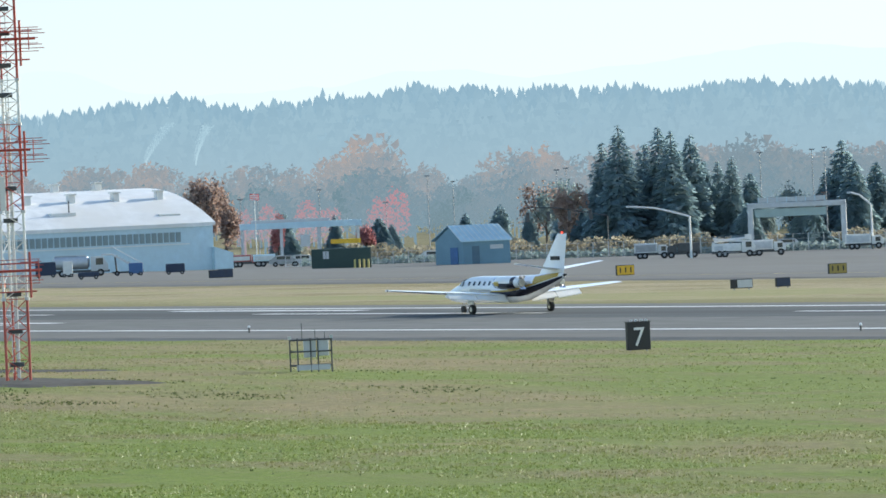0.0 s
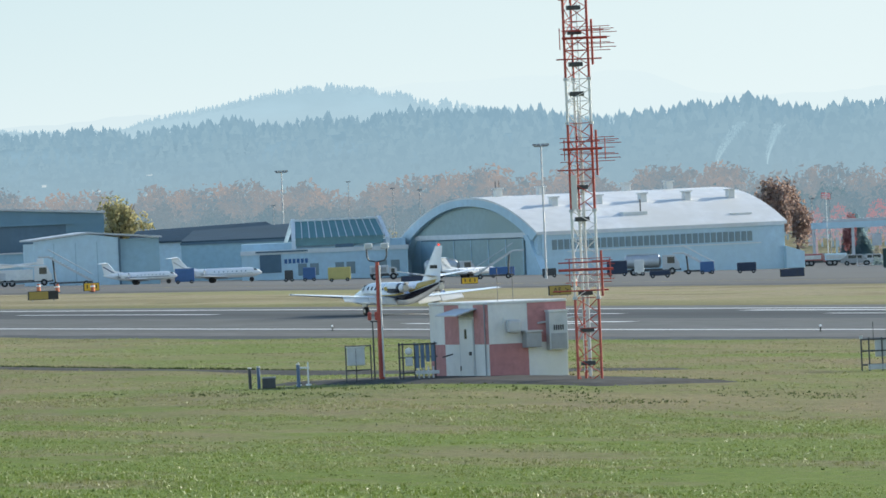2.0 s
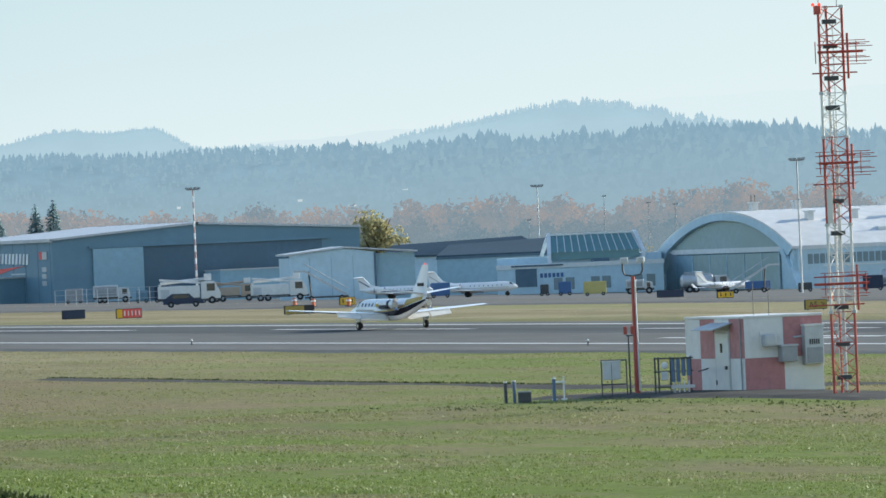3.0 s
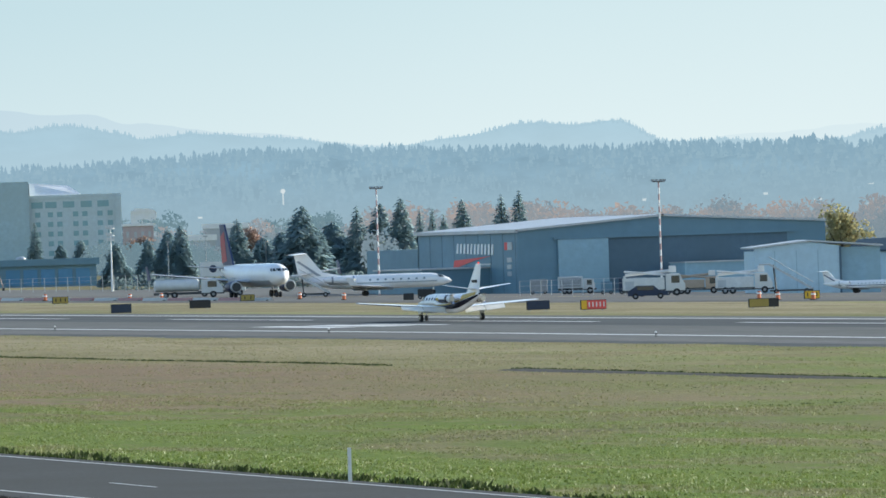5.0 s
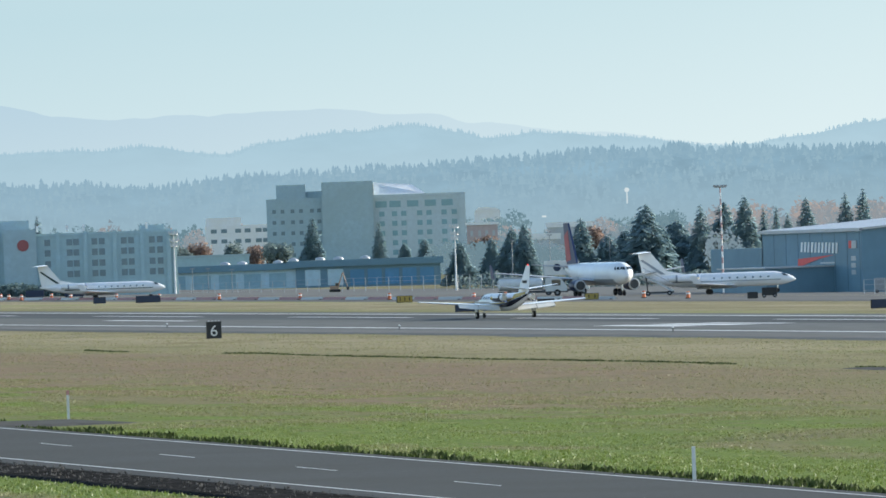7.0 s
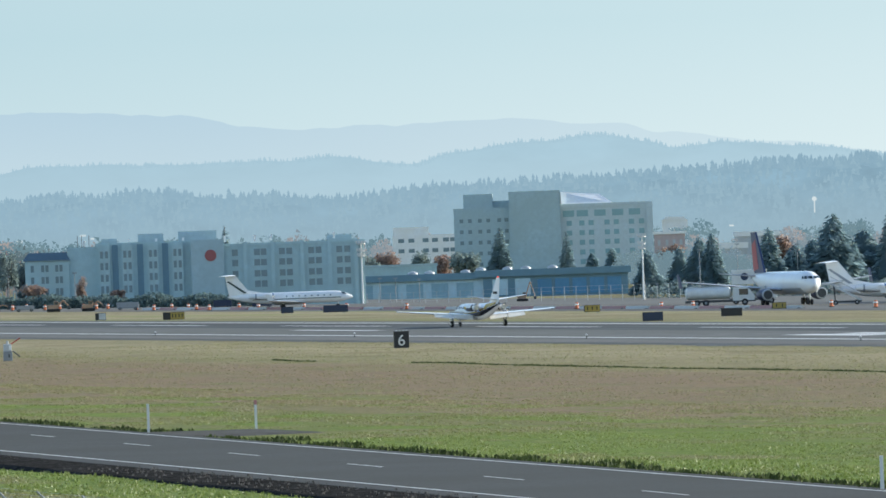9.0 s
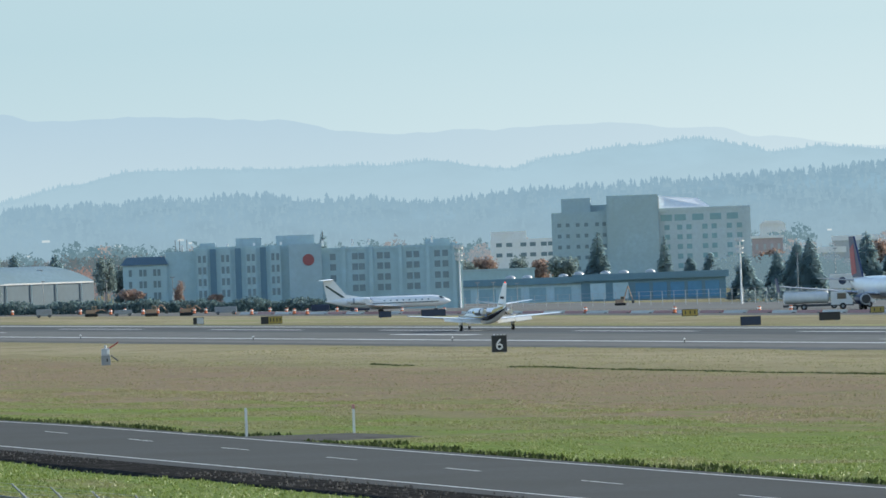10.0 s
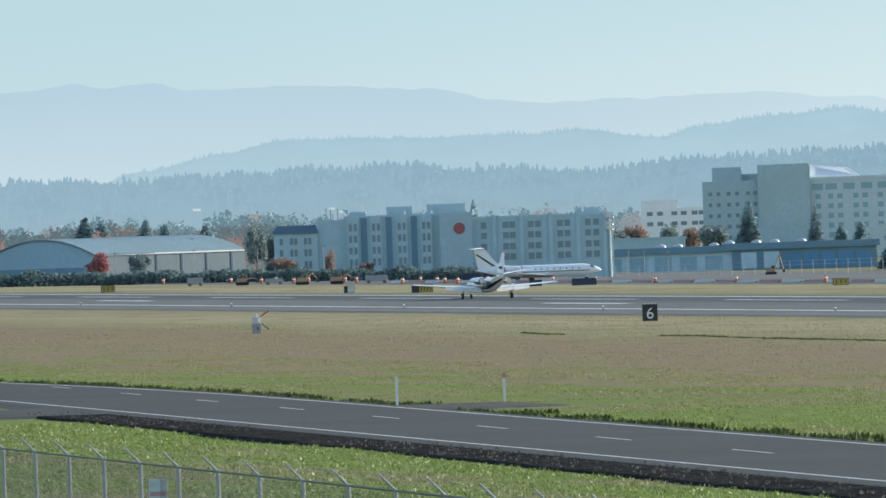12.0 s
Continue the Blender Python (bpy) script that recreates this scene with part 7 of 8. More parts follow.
def parked_jet(p, s, rz, L, label, stripe, ttail=True, winglet=True, scale_r=0.046):
    """A swept business jet with rear engines, nose towards local +x."""
    t = thing("parked_jet", p, s, rz, label, "airplane", "parked business jets", GL)
    r = L * scale_r
    zc = r * 1.95
    secs = [(0.5, -0.15, 0.06), (0.485, -0.1, 0.32), (0.45, -0.05, 0.62), (0.41, 0.0, 0.85), (0.36, 0.05, 1.0), (-0.12, 0.05, 1.0), (-0.26, 0.12, 0.9), (-0.38, 0.28, 0.6), (-0.46, 0.42, 0.28), (-0.5, 0.48, 0.08)]
    rings = [[(f * L, r * k * math.sin(2 * math.pi * i / 18), zc + r * dz + r * k * math.cos(2 * math.pi * i / 18)) for i in range(18)] for f, dz, k in secs]
    b = part("fuselage", loft(bmesh.new(), rings), M_JETWHITE, t, smooth=True)
    part("cockpit_glass", slab(bmesh.new(), [(L * 0.452, -r * 0.42, zc + r * 0.38), (L * 0.418, -r * 0.72, zc + r * 0.42), (L * 0.405, -r * 0.5, zc + r * 0.8), (L * 0.425, -r * 0.2, zc + r * 0.75)], 0.05, (0.3, -1, 0.4)), M_GLASS, b)
    for k in range(8):
        x = L * (0.32 - 0.05 * k)
        part("cabin_window", B(x - 0.0065 * L, x + 0.0065 * L, -r * 1.0, -r * 0.9, zc + r * 0.2, zc + r * 0.44, bevel=0.03), M_WIND, b)
    part("cheat_line", B(-0.3 * L, 0.4 * L, -r * 1.03, -r * 0.93, zc - r * 0.18, zc - r * 0.05), stripe, b)
    for sy in (-1, 1):
        w = part("wing", blade2((0.1 * L, -0.14 * L, sy * r * 0.6, zc - r * 0.75), (-0.13 * L, -0.19 * L, sy * L * 0.44, zc - r * 0.35), 0.45 * r, 0.12 * r), M_JETWHITE, t, smooth=True)
        if winglet:
            part("winglet", slab(bmesh.new(), [(-0.13 * L, sy * L * 0.44, zc - r * 0.35), (-0.19 * L, sy * L * 0.44, zc - r * 0.35), (-0.215 * L, sy * L * 0.455, zc + r * 0.75), (-0.185 * L, sy * L * 0.455, zc + r * 0.75)], 0.06, (0, sy, 0)), M_JETWHITE, w)
        e = part("engine", loft(bmesh.new(), [[(f * L, sy * r * 1.75 + r * k * math.sin(2 * math.pi * i / 14), zc + r * 0.45 + r * k * math.cos(2 * math.pi * i / 14)) for i in range(14)] for f, k in ((-0.13, 0.44), (-0.14, 0.52), (-0.21, 0.57), (-0.27, 0.48), (-0.33, 0.34))]), M_JETWHITE, t, smooth=True)
        part("intake_lip", loft(bmesh.new(), [[(f * L, sy * r * 1.75 + r * k * math.sin(2 * math.pi * i / 14), zc + r * 0.45 + r * k * math.cos(2 * math.pi * i / 14)) for i in range(14)] for f, k in ((-0.127, 0.42), (-0.133, 0.51), (-0.145, 0.54))]), M_CHROME, e)
        part("engine_band", loft(bmesh.new(), [[(f * L, sy * r * 1.75 + r * k * math.sin(2 * math.pi * i / 14), zc + r * 0.45 + r * k * math.cos(2 * math.pi * i / 14)) for i in range(14)] for f, k in ((-0.27, 0.49), (-0.282, 0.475))]), M_BELLY, e)
        part("pylon", B(-0.33 * L, -0.22 * L, min(sy * r * 0.7, sy * r * 1.4), max(sy * r * 0.7, sy * r * 1.4), zc + r * 0.38, zc + r * 0.52), M_JETWHITE, t)
        zt = zc + 0.195 * L if ttail else zc + r * 1.2
        part("tailplane", blade2((-0.43 * L, -0.53 * L, sy * 0.05, zt), (-0.52 * L, -0.57 * L, sy * L * 0.19, zt - 0.12 * r), 0.24 * r, 0.1 * r), M_JETWHITE, t, smooth=True)
        g = part("main_leg", R((-0.06 * L, sy * r * 1.5, 0.3), (-0.06 * L, sy * r * 1.5, zc - r * 0.6), 0.1), M_STEEL, t)
        part("tyre", R((-0.06 * L, sy * r * 1.5 - 0.2, 0.36), (-0.06 * L, sy * r * 1.5 + 0.2, 0.36), 0.36, n=14), M_RUBB, g)
    f = part("fin", slab(bmesh.new(), [(-0.31 * L, -0.11, zc + r * 0.9), (-0.485 * L, -0.11, zc + r * 0.6), (-0.515 * L, -0.11, zc + 0.193 * L), (-0.435 * L, -0.11, zc + 0.197 * L)], 0.22, (0, 1, 0)), M_JETWHITE, t)
    part("fin_stripe", slab(bmesh.new(), [(-0.34 * L, -0.12, zc + r * 1.1), (-0.37 * L, -0.14, zc + r * 1.1), (-0.50 * L, -0.14, zc + 0.145 * L), (-0.485 * L, -0.14, zc + 0.15 * L)], 0.03, (0, 1, 0)), stripe, f)
    part("fin_fillet", slab(bmesh.new(), [(-0.2 * L, -0.07, zc + r * 0.98), (-0.34 * L, -0.07, zc + r * 0.9), (-0.36 * L, -0.07, zc + r * 1.7)], 0.14, (0, 1, 0)), M_JETWHITE, f)
    g = part("nose_leg", R((0.38 * L, 0, 0.25), (0.38 * L, 0, zc - r * 0.7), 0.08), M_STEEL, t)
    part("tyre", R((0.38 * L, -0.18, 0.28), (0.38 * L, 0.18, 0.28), 0.28, n=12), M_RUBB, g)
    part("belly", B(-0.14 * L, 0.12 * L, -r * 0.55, r * 0.55, zc - r * 1.15, zc - r * 0.8, bevel=0.1), M_BELLY, b)
    return t


def blade2(root, tip, t_root, t_tip):
    """A wing with its chord along x: (x lead, x trail, y, z)."""
    prof = [(0, 0), (0.08, 0.55), (0.3, 1.0), (0.6, 0.75), (1, 0.06), (0.6, -0.45), (0.3, -0.6), (0.08, -0.4)]
    return loft(bmesh.new(), [[(xl + (xt - xl) * f, y, z + th * h / 2) for f, h in prof] for (xl, xt, y, z), th in ((root, t_root), (tip, t_tip))])


def jet_at(az, d, turn, L, label, stripe, **k):
    p, s = polar(az, d)
    return parked_jet(p, s, facing(p, s) + turn, L, label, stripe, **k)


jet_at(20.68, 1130, 4, 19.4, "long white business jet with a high tail, parked", M_BELLY)
jet_at(16.78, 1225, 2, 17.0, "white business jet with a green tail stripe, parked", M_DKGREEN)
jet_at(23.76, 1058, -8, 8.8, "white business jet with a dark blue tail, parked", M_TAILBLUE, scale_r=0.056)
jet_at(24.25, 1070, -6, 10.6, "small white business jet with a high tail, parked", M_LGREY, scale_r=0.054)
jet_at(25.85, 1070, 40, 9.0, "small white business jet before the arched hangar", M_LGREY)


def airliner():
    p, s = polar(19.93, 1125)
    t = thing("airliner", p, s, facing(p, s) - 73, "white airliner with a red and blue tail, stairs at its nose", "airplane", dz=GL)
    L, r = 26.0, 1.42
    zc = 2.75
    secs = [(0.0, -0.25, 0.05), (-0.012, -0.2, 0.35), (-0.03, -0.12, 0.62), (-0.06, -0.03, 0.86), (-0.10, 0, 0.98), (-0.14, 0, 1.0), (-0.62, 0, 1.0), (-0.78, 0.12, 0.86), (-0.92, 0.38, 0.5), (-1.0, 0.52, 0.15)]
    rings = [[(L * 0.45 + f * L, r * k * math.sin(2 * math.pi * i / 22), zc + r * dz + r * k * math.cos(2 * math.pi * i / 22)) for i in range(22)] for f, dz, k in secs]
    b = part("fuselage", loft(bmesh.new(), rings), M_JETWHITE, t, smooth=True)
    part("belly", loft(bmesh.new(), [[(L * 0.45 + f * L, r * k * math.sin(a), zc + r * 1.012 * k * math.cos(a)) for a in [radians(118 + 124 * i / 10) for i in range(11)]] + [(L * 0.45 + f * L, 0, zc)] for f, k in ((-0.09, 0.98), (-0.14, 1.005), (-0.62, 1.005), (-0.72, 0.93))]), M_BELLY, b, "grey belly")
    for sy in (-1, 1):
        for k, (x0, x1) in enumerate(((-0.022, -0.036), (-0.038, -0.052), (-0.054, -0.068))):
            y0, y1 = (0.06, 0.42) if k == 0 else ((0.46, 0.66) if k == 1 else (0.69, 0.8))
            part("cockpit_window", slab(bmesh.new(), [(L * 0.45 + x0 * L, sy * r * y0, zc + r * 0.30), (L * 0.45 + x1 * L, sy * r * y1, zc + r * 0.30), (L * 0.45 + (x1 - 0.008) * L, sy * r * y1 * 0.92, zc + r * 0.52), (L * 0.45 + (x0 - 0.012) * L, sy * r * y0, zc + r * 0.54)], 0.12, (1, sy * 0.4, 0.3)), M_GLASS, b)
        w = part("wing", blade2((0.06 * L, -0.12 * L, sy * r * 0.8, zc - r * 0.6), (-0.16 * L, -0.2 * L, sy * 12.4, zc + r * 0.35), 0.5, 0.15), M_LGREY, t, smooth=True)
        part("wingtip_fence", slab(bmesh.new(), [(-0.15 * L, sy * 12.4, zc - 0.3), (-0.21 * L, sy * 12.4, zc - 0.2), (-0.23 * L, sy * 12.45, zc + 1.5), (-0.20 * L, sy * 12.45, zc + 1.5)], 0.06, (0, sy, 0)), M_TAILBLUE, w)
        e = part("engine", loft(bmesh.new(), [[(x, sy * 3.5 + k * math.sin(2 * math.pi * i / 18), 1.35 + k * math.cos(2 * math.pi * i / 18)) for i in range(18)] for x, k in ((3.1, 0.62), (2.9, 0.72), (2.0, 0.78), (0.4, 0.68), (-0.6, 0.45))]), M_TAILBLUE, t, "dark blue engine", smooth=True)
        part("intake_lip", loft(bmesh.new(), [[(x, sy * 3.5 + k * math.sin(2 * math.pi * i / 18), 1.35 + k * math.cos(2 * math.pi * i / 18)) for i in range(18)] for x, k in ((3.14, 0.6), (3.1, 0.7), (2.85, 0.735))]), M_LGREY, e)
        part("fan", R((3.12, sy * 3.5, 1.35), (3.17, sy * 3.5, 1.35), 0.56, n=18), M_DGREY, e)
        part("pylon", B(-0.5, 2.2, sy * 3.5 - 0.12, sy * 3.5 + 0.12, 1.95, 2.5), M_LGREY, t)
        part("tailplane", blade2((-0.42 * L, -0.53 * L, sy * 0.4, zc + r * 0.65), (-0.54 * L, -0.58 * L, sy * 4.4, zc + r * 0.95), 0.25, 0.1), M_LGREY, t)
        g = part("main_leg", R((-1.2, sy * 2.6, 0.4), (-1.2, sy * 2.4, 2.0), 0.13), M_STEEL, t)
        for dy in (-0.28, 0.28):
            part("tyre", R((-1.2, sy * 2.6 + dy - 0.15, 0.42), (-1.2, sy * 2.6 + dy + 0.15, 0.42), 0.42, n=14), M_RUBB, g)
    f = part("fin", slab(bmesh.new(), [(-0.36 * L, -0.12, zc + r * 0.95), (-0.52 * L, -0.12, zc + r * 0.9), (-0.565 * L, -0.12, zc + r * 4.55), (-0.49 * L, -0.12, zc + r * 4.55)], 0.24, (0, 1, 0)), M_TAILBLUE, t, "dark blue tail fin")
    part("red_sweep", slab(bmesh.new(), [(-0.45 * L, -0.15, zc + r * 1.3), (-0.53 * L, -0.15, zc + r * 1.1), (-0.552 * L, -0.15, zc + r * 3.4), (-0.49 * L, -0.15, zc + r * 3.9)], 0.3, (0, 1, 0)), M_TAILRED, f, "red tail sweep")
    g = part("nose_leg", R((0.36 * L, 0, 0.3), (0.36 * L, 0, 1.6), 0.1), M_STEEL, t)
    for dy in (-0.22, 0.22):
        part("tyre", R((0.36 * L, dy - 0.12, 0.34), (0.36 * L, dy + 0.12, 0.34), 0.34, n=14), M_RUBB, g)


airliner()


# ---- vehicles and ramp gear ----
def wheels(t, xs, y0, y1, r):
    for x in xs:
        for y in (y0, y1):
            w = part("wheel", R((x, y - 0.12, r), (x, y + 0.12, r), r, n=12), M_RUBB, t)
            part("rim", R((x, y - 0.13, r), (x, y + 0.13, r), r * 0.42, n=10), M_GREY, w)


def truck(az, d, turn, L, h, label, kind="tank", paint_a=None, flip=1):
    p, s = polar(az, d)
    t = thing("service_truck", p, s, facing(p, s) + turn, label, "truck", "ramp vehicles", GL)
    a = paint_a or M_OFFWHITE
    part("chassis", B(-L / 2, L / 2, -0.9, 0.9, 0.45, 0.75), M_DGREY, t)
    cx = flip * L * 0.36
    c = part("cab", loft(bmesh.new(), [[(cx - 0.17 * L, y, 0.6), (cx + 0.14 * L, y, 0.6), (cx + 0.14 * L, y, 1.25), (cx + flip * 0.05 * L, y, h * 0.86), (cx - 0.17 * L, y, h * 0.86)] for y in (-0.95, 0.95)]), a, t)
    part("side_glass", B(cx - 0.08 * L, cx + 0.05 * L, -0.98, -0.93, h * 0.5, h * 0.78), M_GLASS, c)
    part("bumper", B(cx + flip * 0.14 * L - 0.1, cx + flip * 0.14 * L + 0.15, -0.95, 0.95, 0.45, 0.7), M_DGREY, c)
    bx0, bx1 = sorted((-flip * L / 2, flip * L * 0.17))
    if kind == "tank":
        part("tank", loft(bmesh.new(), [[(x, k * math.sin(2 * math.pi * i / 18), h * 0.62 + 0.8 * k * math.cos(2 * math.pi * i / 18)) for i in range(18)] for x, k in ((bx0, 0.5), (bx0 + 0.25, 0.95), (bx1 - 0.25, 0.95), (bx1, 0.5))]), a, t, "pale cylindrical tank", smooth=True)
        part("catwalk", B(bx0 + 0.4, bx1 - 0.4, -0.3, 0.3, h * 0.62 + 0.78, h * 0.62 + 0.86), M_LGREY, t)
    elif kind == "lift":
        part("body", B(bx0, bx1, -0.95, 0.95, 0.75, h * 0.72, bevel=0.05), a, t)
        part("boom", R((bx0 + 0.3, 0.3, h * 0.84), (bx1 + 0.9, 0.3, h * 0.98), 0.16), a, t)
        part("boom", R((bx0 + 0.2, -0.3, h * 0.98), (bx1 + 0.1, -0.3, h * 0.82), 0.12), a, t)
        part("bucket", B(bx1 + 0.5, bx1 + 1.3, -0.4, 0.4, h * 0.9, h * 1.16, bevel=0.05), M_OFFWHITE, t)
        part("locker", B(bx0 + 0.3, bx0 + 1.3, -1.0, -0.9, 0.85, h * 0.6), M_LGREY, t)
        part("side_step", B(bx0 + 0.6, bx1 - 0.2, -1.0, -0.85, 0.55, 0.62), M_GREY, t)
        part("work_light", B(bx0 + 0.1, bx0 + 0.4, -0.9, -0.6, h * 0.72, h * 0.82), M_OFFWHITE, t)
    else:
        part("body", B(bx0, bx1, -1.0, 1.0, 0.75, h, bevel=0.05), a, t)
        part("body_door", B(bx0 + 0.2, bx1 - 0.2, -1.02, -0.98, 0.9, h - 0.2), M_LGREY if a is not M_LGREY else M_GREY, t)
    wheels(t, (-L * 0.33, -L * 0.2, cx), -0.85, 0.85, 0.42)
    return t


M_TAN = paint("tan_truck_paint", 0.42, 0.33, 0.25)
truck(19.50, 1120, 0, 8.6, 2.6, "white fuel tanker truck beside the airliner", "tank")
truck(25.72, 1080, 5, 6.0, 2.3, "pale fuel tanker parked before the hangar", "tank", M_LGREY)
truck(27.0, 1035, 0, 6.4, 2.6, "pale fuel tanker parked before the hangar", "tank", M_LGREY)
truck(22.45, 1010, 0, 7.0, 2.9, "white de-icing lift truck on the apron", "lift")
truck(23.02, 1075, 0, 6.8, 2.8, "white de-icing lift truck on the apron", "lift")
truck(22.72, 1080, 0, 5.6, 2.4, "tan and white lift truck on the apron", "lift", M_TAN)
truck(21.96, 1120, 0, 4.6, 2.2, "grey ramp truck by the hangar wall", "box", M_LGREY)
truck(30.62, 1085, 0, 4.2, 1.9, "pale box van behind the taxiway", "box", M_LGREY)
truck(30.82, 1085, 180, 4.0, 1.8, "dark pickup truck behind the taxiway", "box", M_DGREY)
truck(31.14, 1075, 0, 5.2, 2.3, "white lift truck behind the taxiway", "lift")
truck(31.35, 1080, 0, 4.6, 1.9, "white van behind the taxiway", "box")
truck(31.97, 1120, 0, 4.8, 1.9, "white van on the road", "box")
truck(28.2, 1150, 0, 4.2, 1.6, "pale car-sized van beside the canopy", "box", M_WALLBLUE)
truck(28.05, 1150, 0, 4.0, 1.6, "red van beside the canopy", "box", M_REDDISC)
truck(25.3, 1060, 0, 3.2, 1.7, "pale ramp cart truck before the terminal", "box", M_LGREY)


def crate(az, d, w, h, material, label, cat="ground unit"):
    p, s = polar(az, d)
    t = thing("ground_unit", p, s, facing(p, s), label, cat, "ramp units", GL)
    part("body", B(-w / 2, w / 2, 0, 1.4, 0.25, h, bevel=0.06), material, t)
    for k in range(4):
        x = -w * 0.36 + w * 0.24 * k
        part("rib", B(x - 0.03, x + 0.03, -0.03, 0.02, 0.35, h - 0.12), material, t)
    part("top_cover", B(-w / 2 + 0.05, w / 2 - 0.05, 0.05, 1.35, h, h + 0.05), material, t)
    wheels(t, (-w * 0.35, w * 0.35), 0.1, 1.3, 0.22)
    return t


crate(24.04, 1060, 2.3, 1.75, M_BLUE, "blue covered ramp trolley")
crate(25.02, 1030, 2.6, 1.6, M_YPOST, "dull yellow ramp container")
crate(24.83, 1060, 1.5, 1.6, M_BLUE, "blue ground power unit")
crate(24.7, 1060, 1.0, 1.3, M_DGREY, "dark ground power unit")
crate(26.78, 1020, 2.3, 1.7, M_NAVY, "dark blue ramp trolley on wheels")
crate(26.92, 1020, 1.1, 1.8, M_OFFWHITE, "small white ramp cart")
crate(27.35, 1030, 1.6, 1.4, M_BLUE, "blue ramp trolley on wheels")
crate(27.6, 1035, 2.2, 1.2, M_NAVY, "dark blue ramp trolley on wheels")
crate(26.35, 1020, 1.6, 1.0, M_DGREY, "low dark tow tractor")
crate(26.05, 1060, 3.0, 1.2, M_BLUE, "blue covered trolley before the hangar")
crate(21.0, 1010, 1.7, 1.1, M_BLACK, "dark blast panel on the apron")
crate(21.72, 1130, 2.2, 1.8, M_GREY, "grey generator by the hangar wall")
crate(22.15, 1100, 1.4, 1.5, M_SLATE, "dark wheeled ramp unit")
crate(22.28, 1100, 2.0, 1.9, M_NAVY, "dark wheeled ramp unit")
crate(22.56, 1050, 1.0, 1.9, M_NAVY, "dark blue bin on the apron")
crate(27.05, 940, 2.2, 0.7, M_NAVY, "low dark panel beside the taxiway")


def car(az, d, material, label):
    p, s = polar(az, d)
    t = thing("car", p, s, facing(p, s), label, "car", "parked cars", GL)
    prof = [(-2.1, 0.35), (2.1, 0.35), (2.1, 0.75), (1.2, 0.9), (0.6, 1.42), (-1.2, 1.42), (-1.9, 0.95), (-2.1, 0.9)]
    b = part("body", loft(bmesh.new(), [[(x, y, z) for x, z in prof] for y in (-0.8, 0.8)]), material, t)
    part("side_glass", B(-1.1, 0.6, -0.83, -0.79, 0.95, 1.32), M_GLASS, b)
    wheels(t, (-1.3, 1.3), -0.75, 0.75, 0.32)


car(22.41, 945, M_NAVY, "dark blue car parked on the apron edge")
for k, az in enumerate((28.3, 28.42, 29.25, 29.32, 31.5)):
    car(az, 1145, (M_GREY, M_LGREY, M_OFFWHITE, M_BLUE, M_LGREY)[k], "parked car behind the taxiway")


def air_stairs(az, d, turn, h, label, flip=1):
    p, s = polar(az, d)
    t = thing("boarding_stairs", p, s, facing(p, s) + turn, label, "boarding stairs", "boarding stairs", GL)
    L = h * 1.5
    part("flight", slab(bmesh.new(), [(-flip * L / 2, -0.6, 0.3), (flip * L / 2, -0.6, h), (flip * L / 2, -0.6, h + 0.25), (-flip * L / 2, -0.6, 0.6)], 1.2, (0, 1, 0)), M_LGREY, t)
    for y in (-0.62, 0.62):
        part("handrail", R((-flip * L / 2, y, 1.3), (flip * L / 2, y, h + 1.0), 0.05), M_LGREY, t)
    part("platform", B(min(flip * L / 2, flip * (L / 2 + 1.2)), max(flip * L / 2, flip * (L / 2 + 1.2)), -0.6, 0.6, h, h + 0.2), M_LGREY, t)
    part("support", R((flip * L * 0.35, 0, 0.3), (flip * L * 0.4, 0, h), 0.1), M_DGREY, t)
    for k in range(int(h / 0.22)):
        f = k / (h / 0.22)
        part("tread", B(-flip * L / 2 + flip * L * f - 0.1, -flip * L / 2 + flip * L * f + 0.1, -0.55, 0.55, 0.6 + (h - 0.3) * f, 0.64 + (h - 0.3) * f), M_GREY, t)
    part("base", B(-L / 2, L / 2, -0.7, 0.7, 0.3, 0.5), M_DGREY, t)
    wheels(t, (-L * 0.35, L * 0.35), -0.7, 0.7, 0.3)


air_stairs(20.30, 1105, 0, 2.5, "grey boarding stairs at the airliner's nose", -1)
air_stairs(26.0, 1015, 0, 3.0, "tall grey boarding stairs before the arched hangar")
air_stairs(23.32, 1060, 0, 3.4, "tall grey boarding stairs on the apron", -1)
air_stairs(27.3, 1040, 0, 2.4, "grey boarding stairs beside the arched hangar", -1)


def billboard():
    p, s = polar(19.69, 1180)
    t = thing("catering_truck", p, s, facing(p, s), "white high-lift truck with a round dark emblem", "truck", dz=GL)
    part("box_body", B(-2.3, 2.3, 0, 2.2, 2.6, 4.5, bevel=0.04), M_OFFWHITE, t)
    part("emblem", R((-0.6, -0.03, 3.6), (-0.6, 0.02, 3.6), 0.5, n=18), M_NAVY, t)
    part("text_bar", B(0.2, 1.7, -0.02, 0.02, 3.3, 3.7), M_GREY, t)
    part("scissor", R((-1.8, 1, 0.6), (1.8, 1, 2.6), 0.1), M_DGREY, t)
    part("scissor", R((1.8, 1, 0.6), (-1.8, 1, 2.6), 0.1), M_DGREY, t)
    part("chassis", B(-2.6, 2.9, 0.1, 2.1, 0.5, 0.8), M_DGREY, t)
    part("cab", B(2.4, 3.6, 0.1, 2.1, 0.6, 2.2, bevel=0.15), M_OFFWHITE, t)
    wheels(t, (-1.8, 2.8), 0.2, 2.0, 0.42)


billboard()


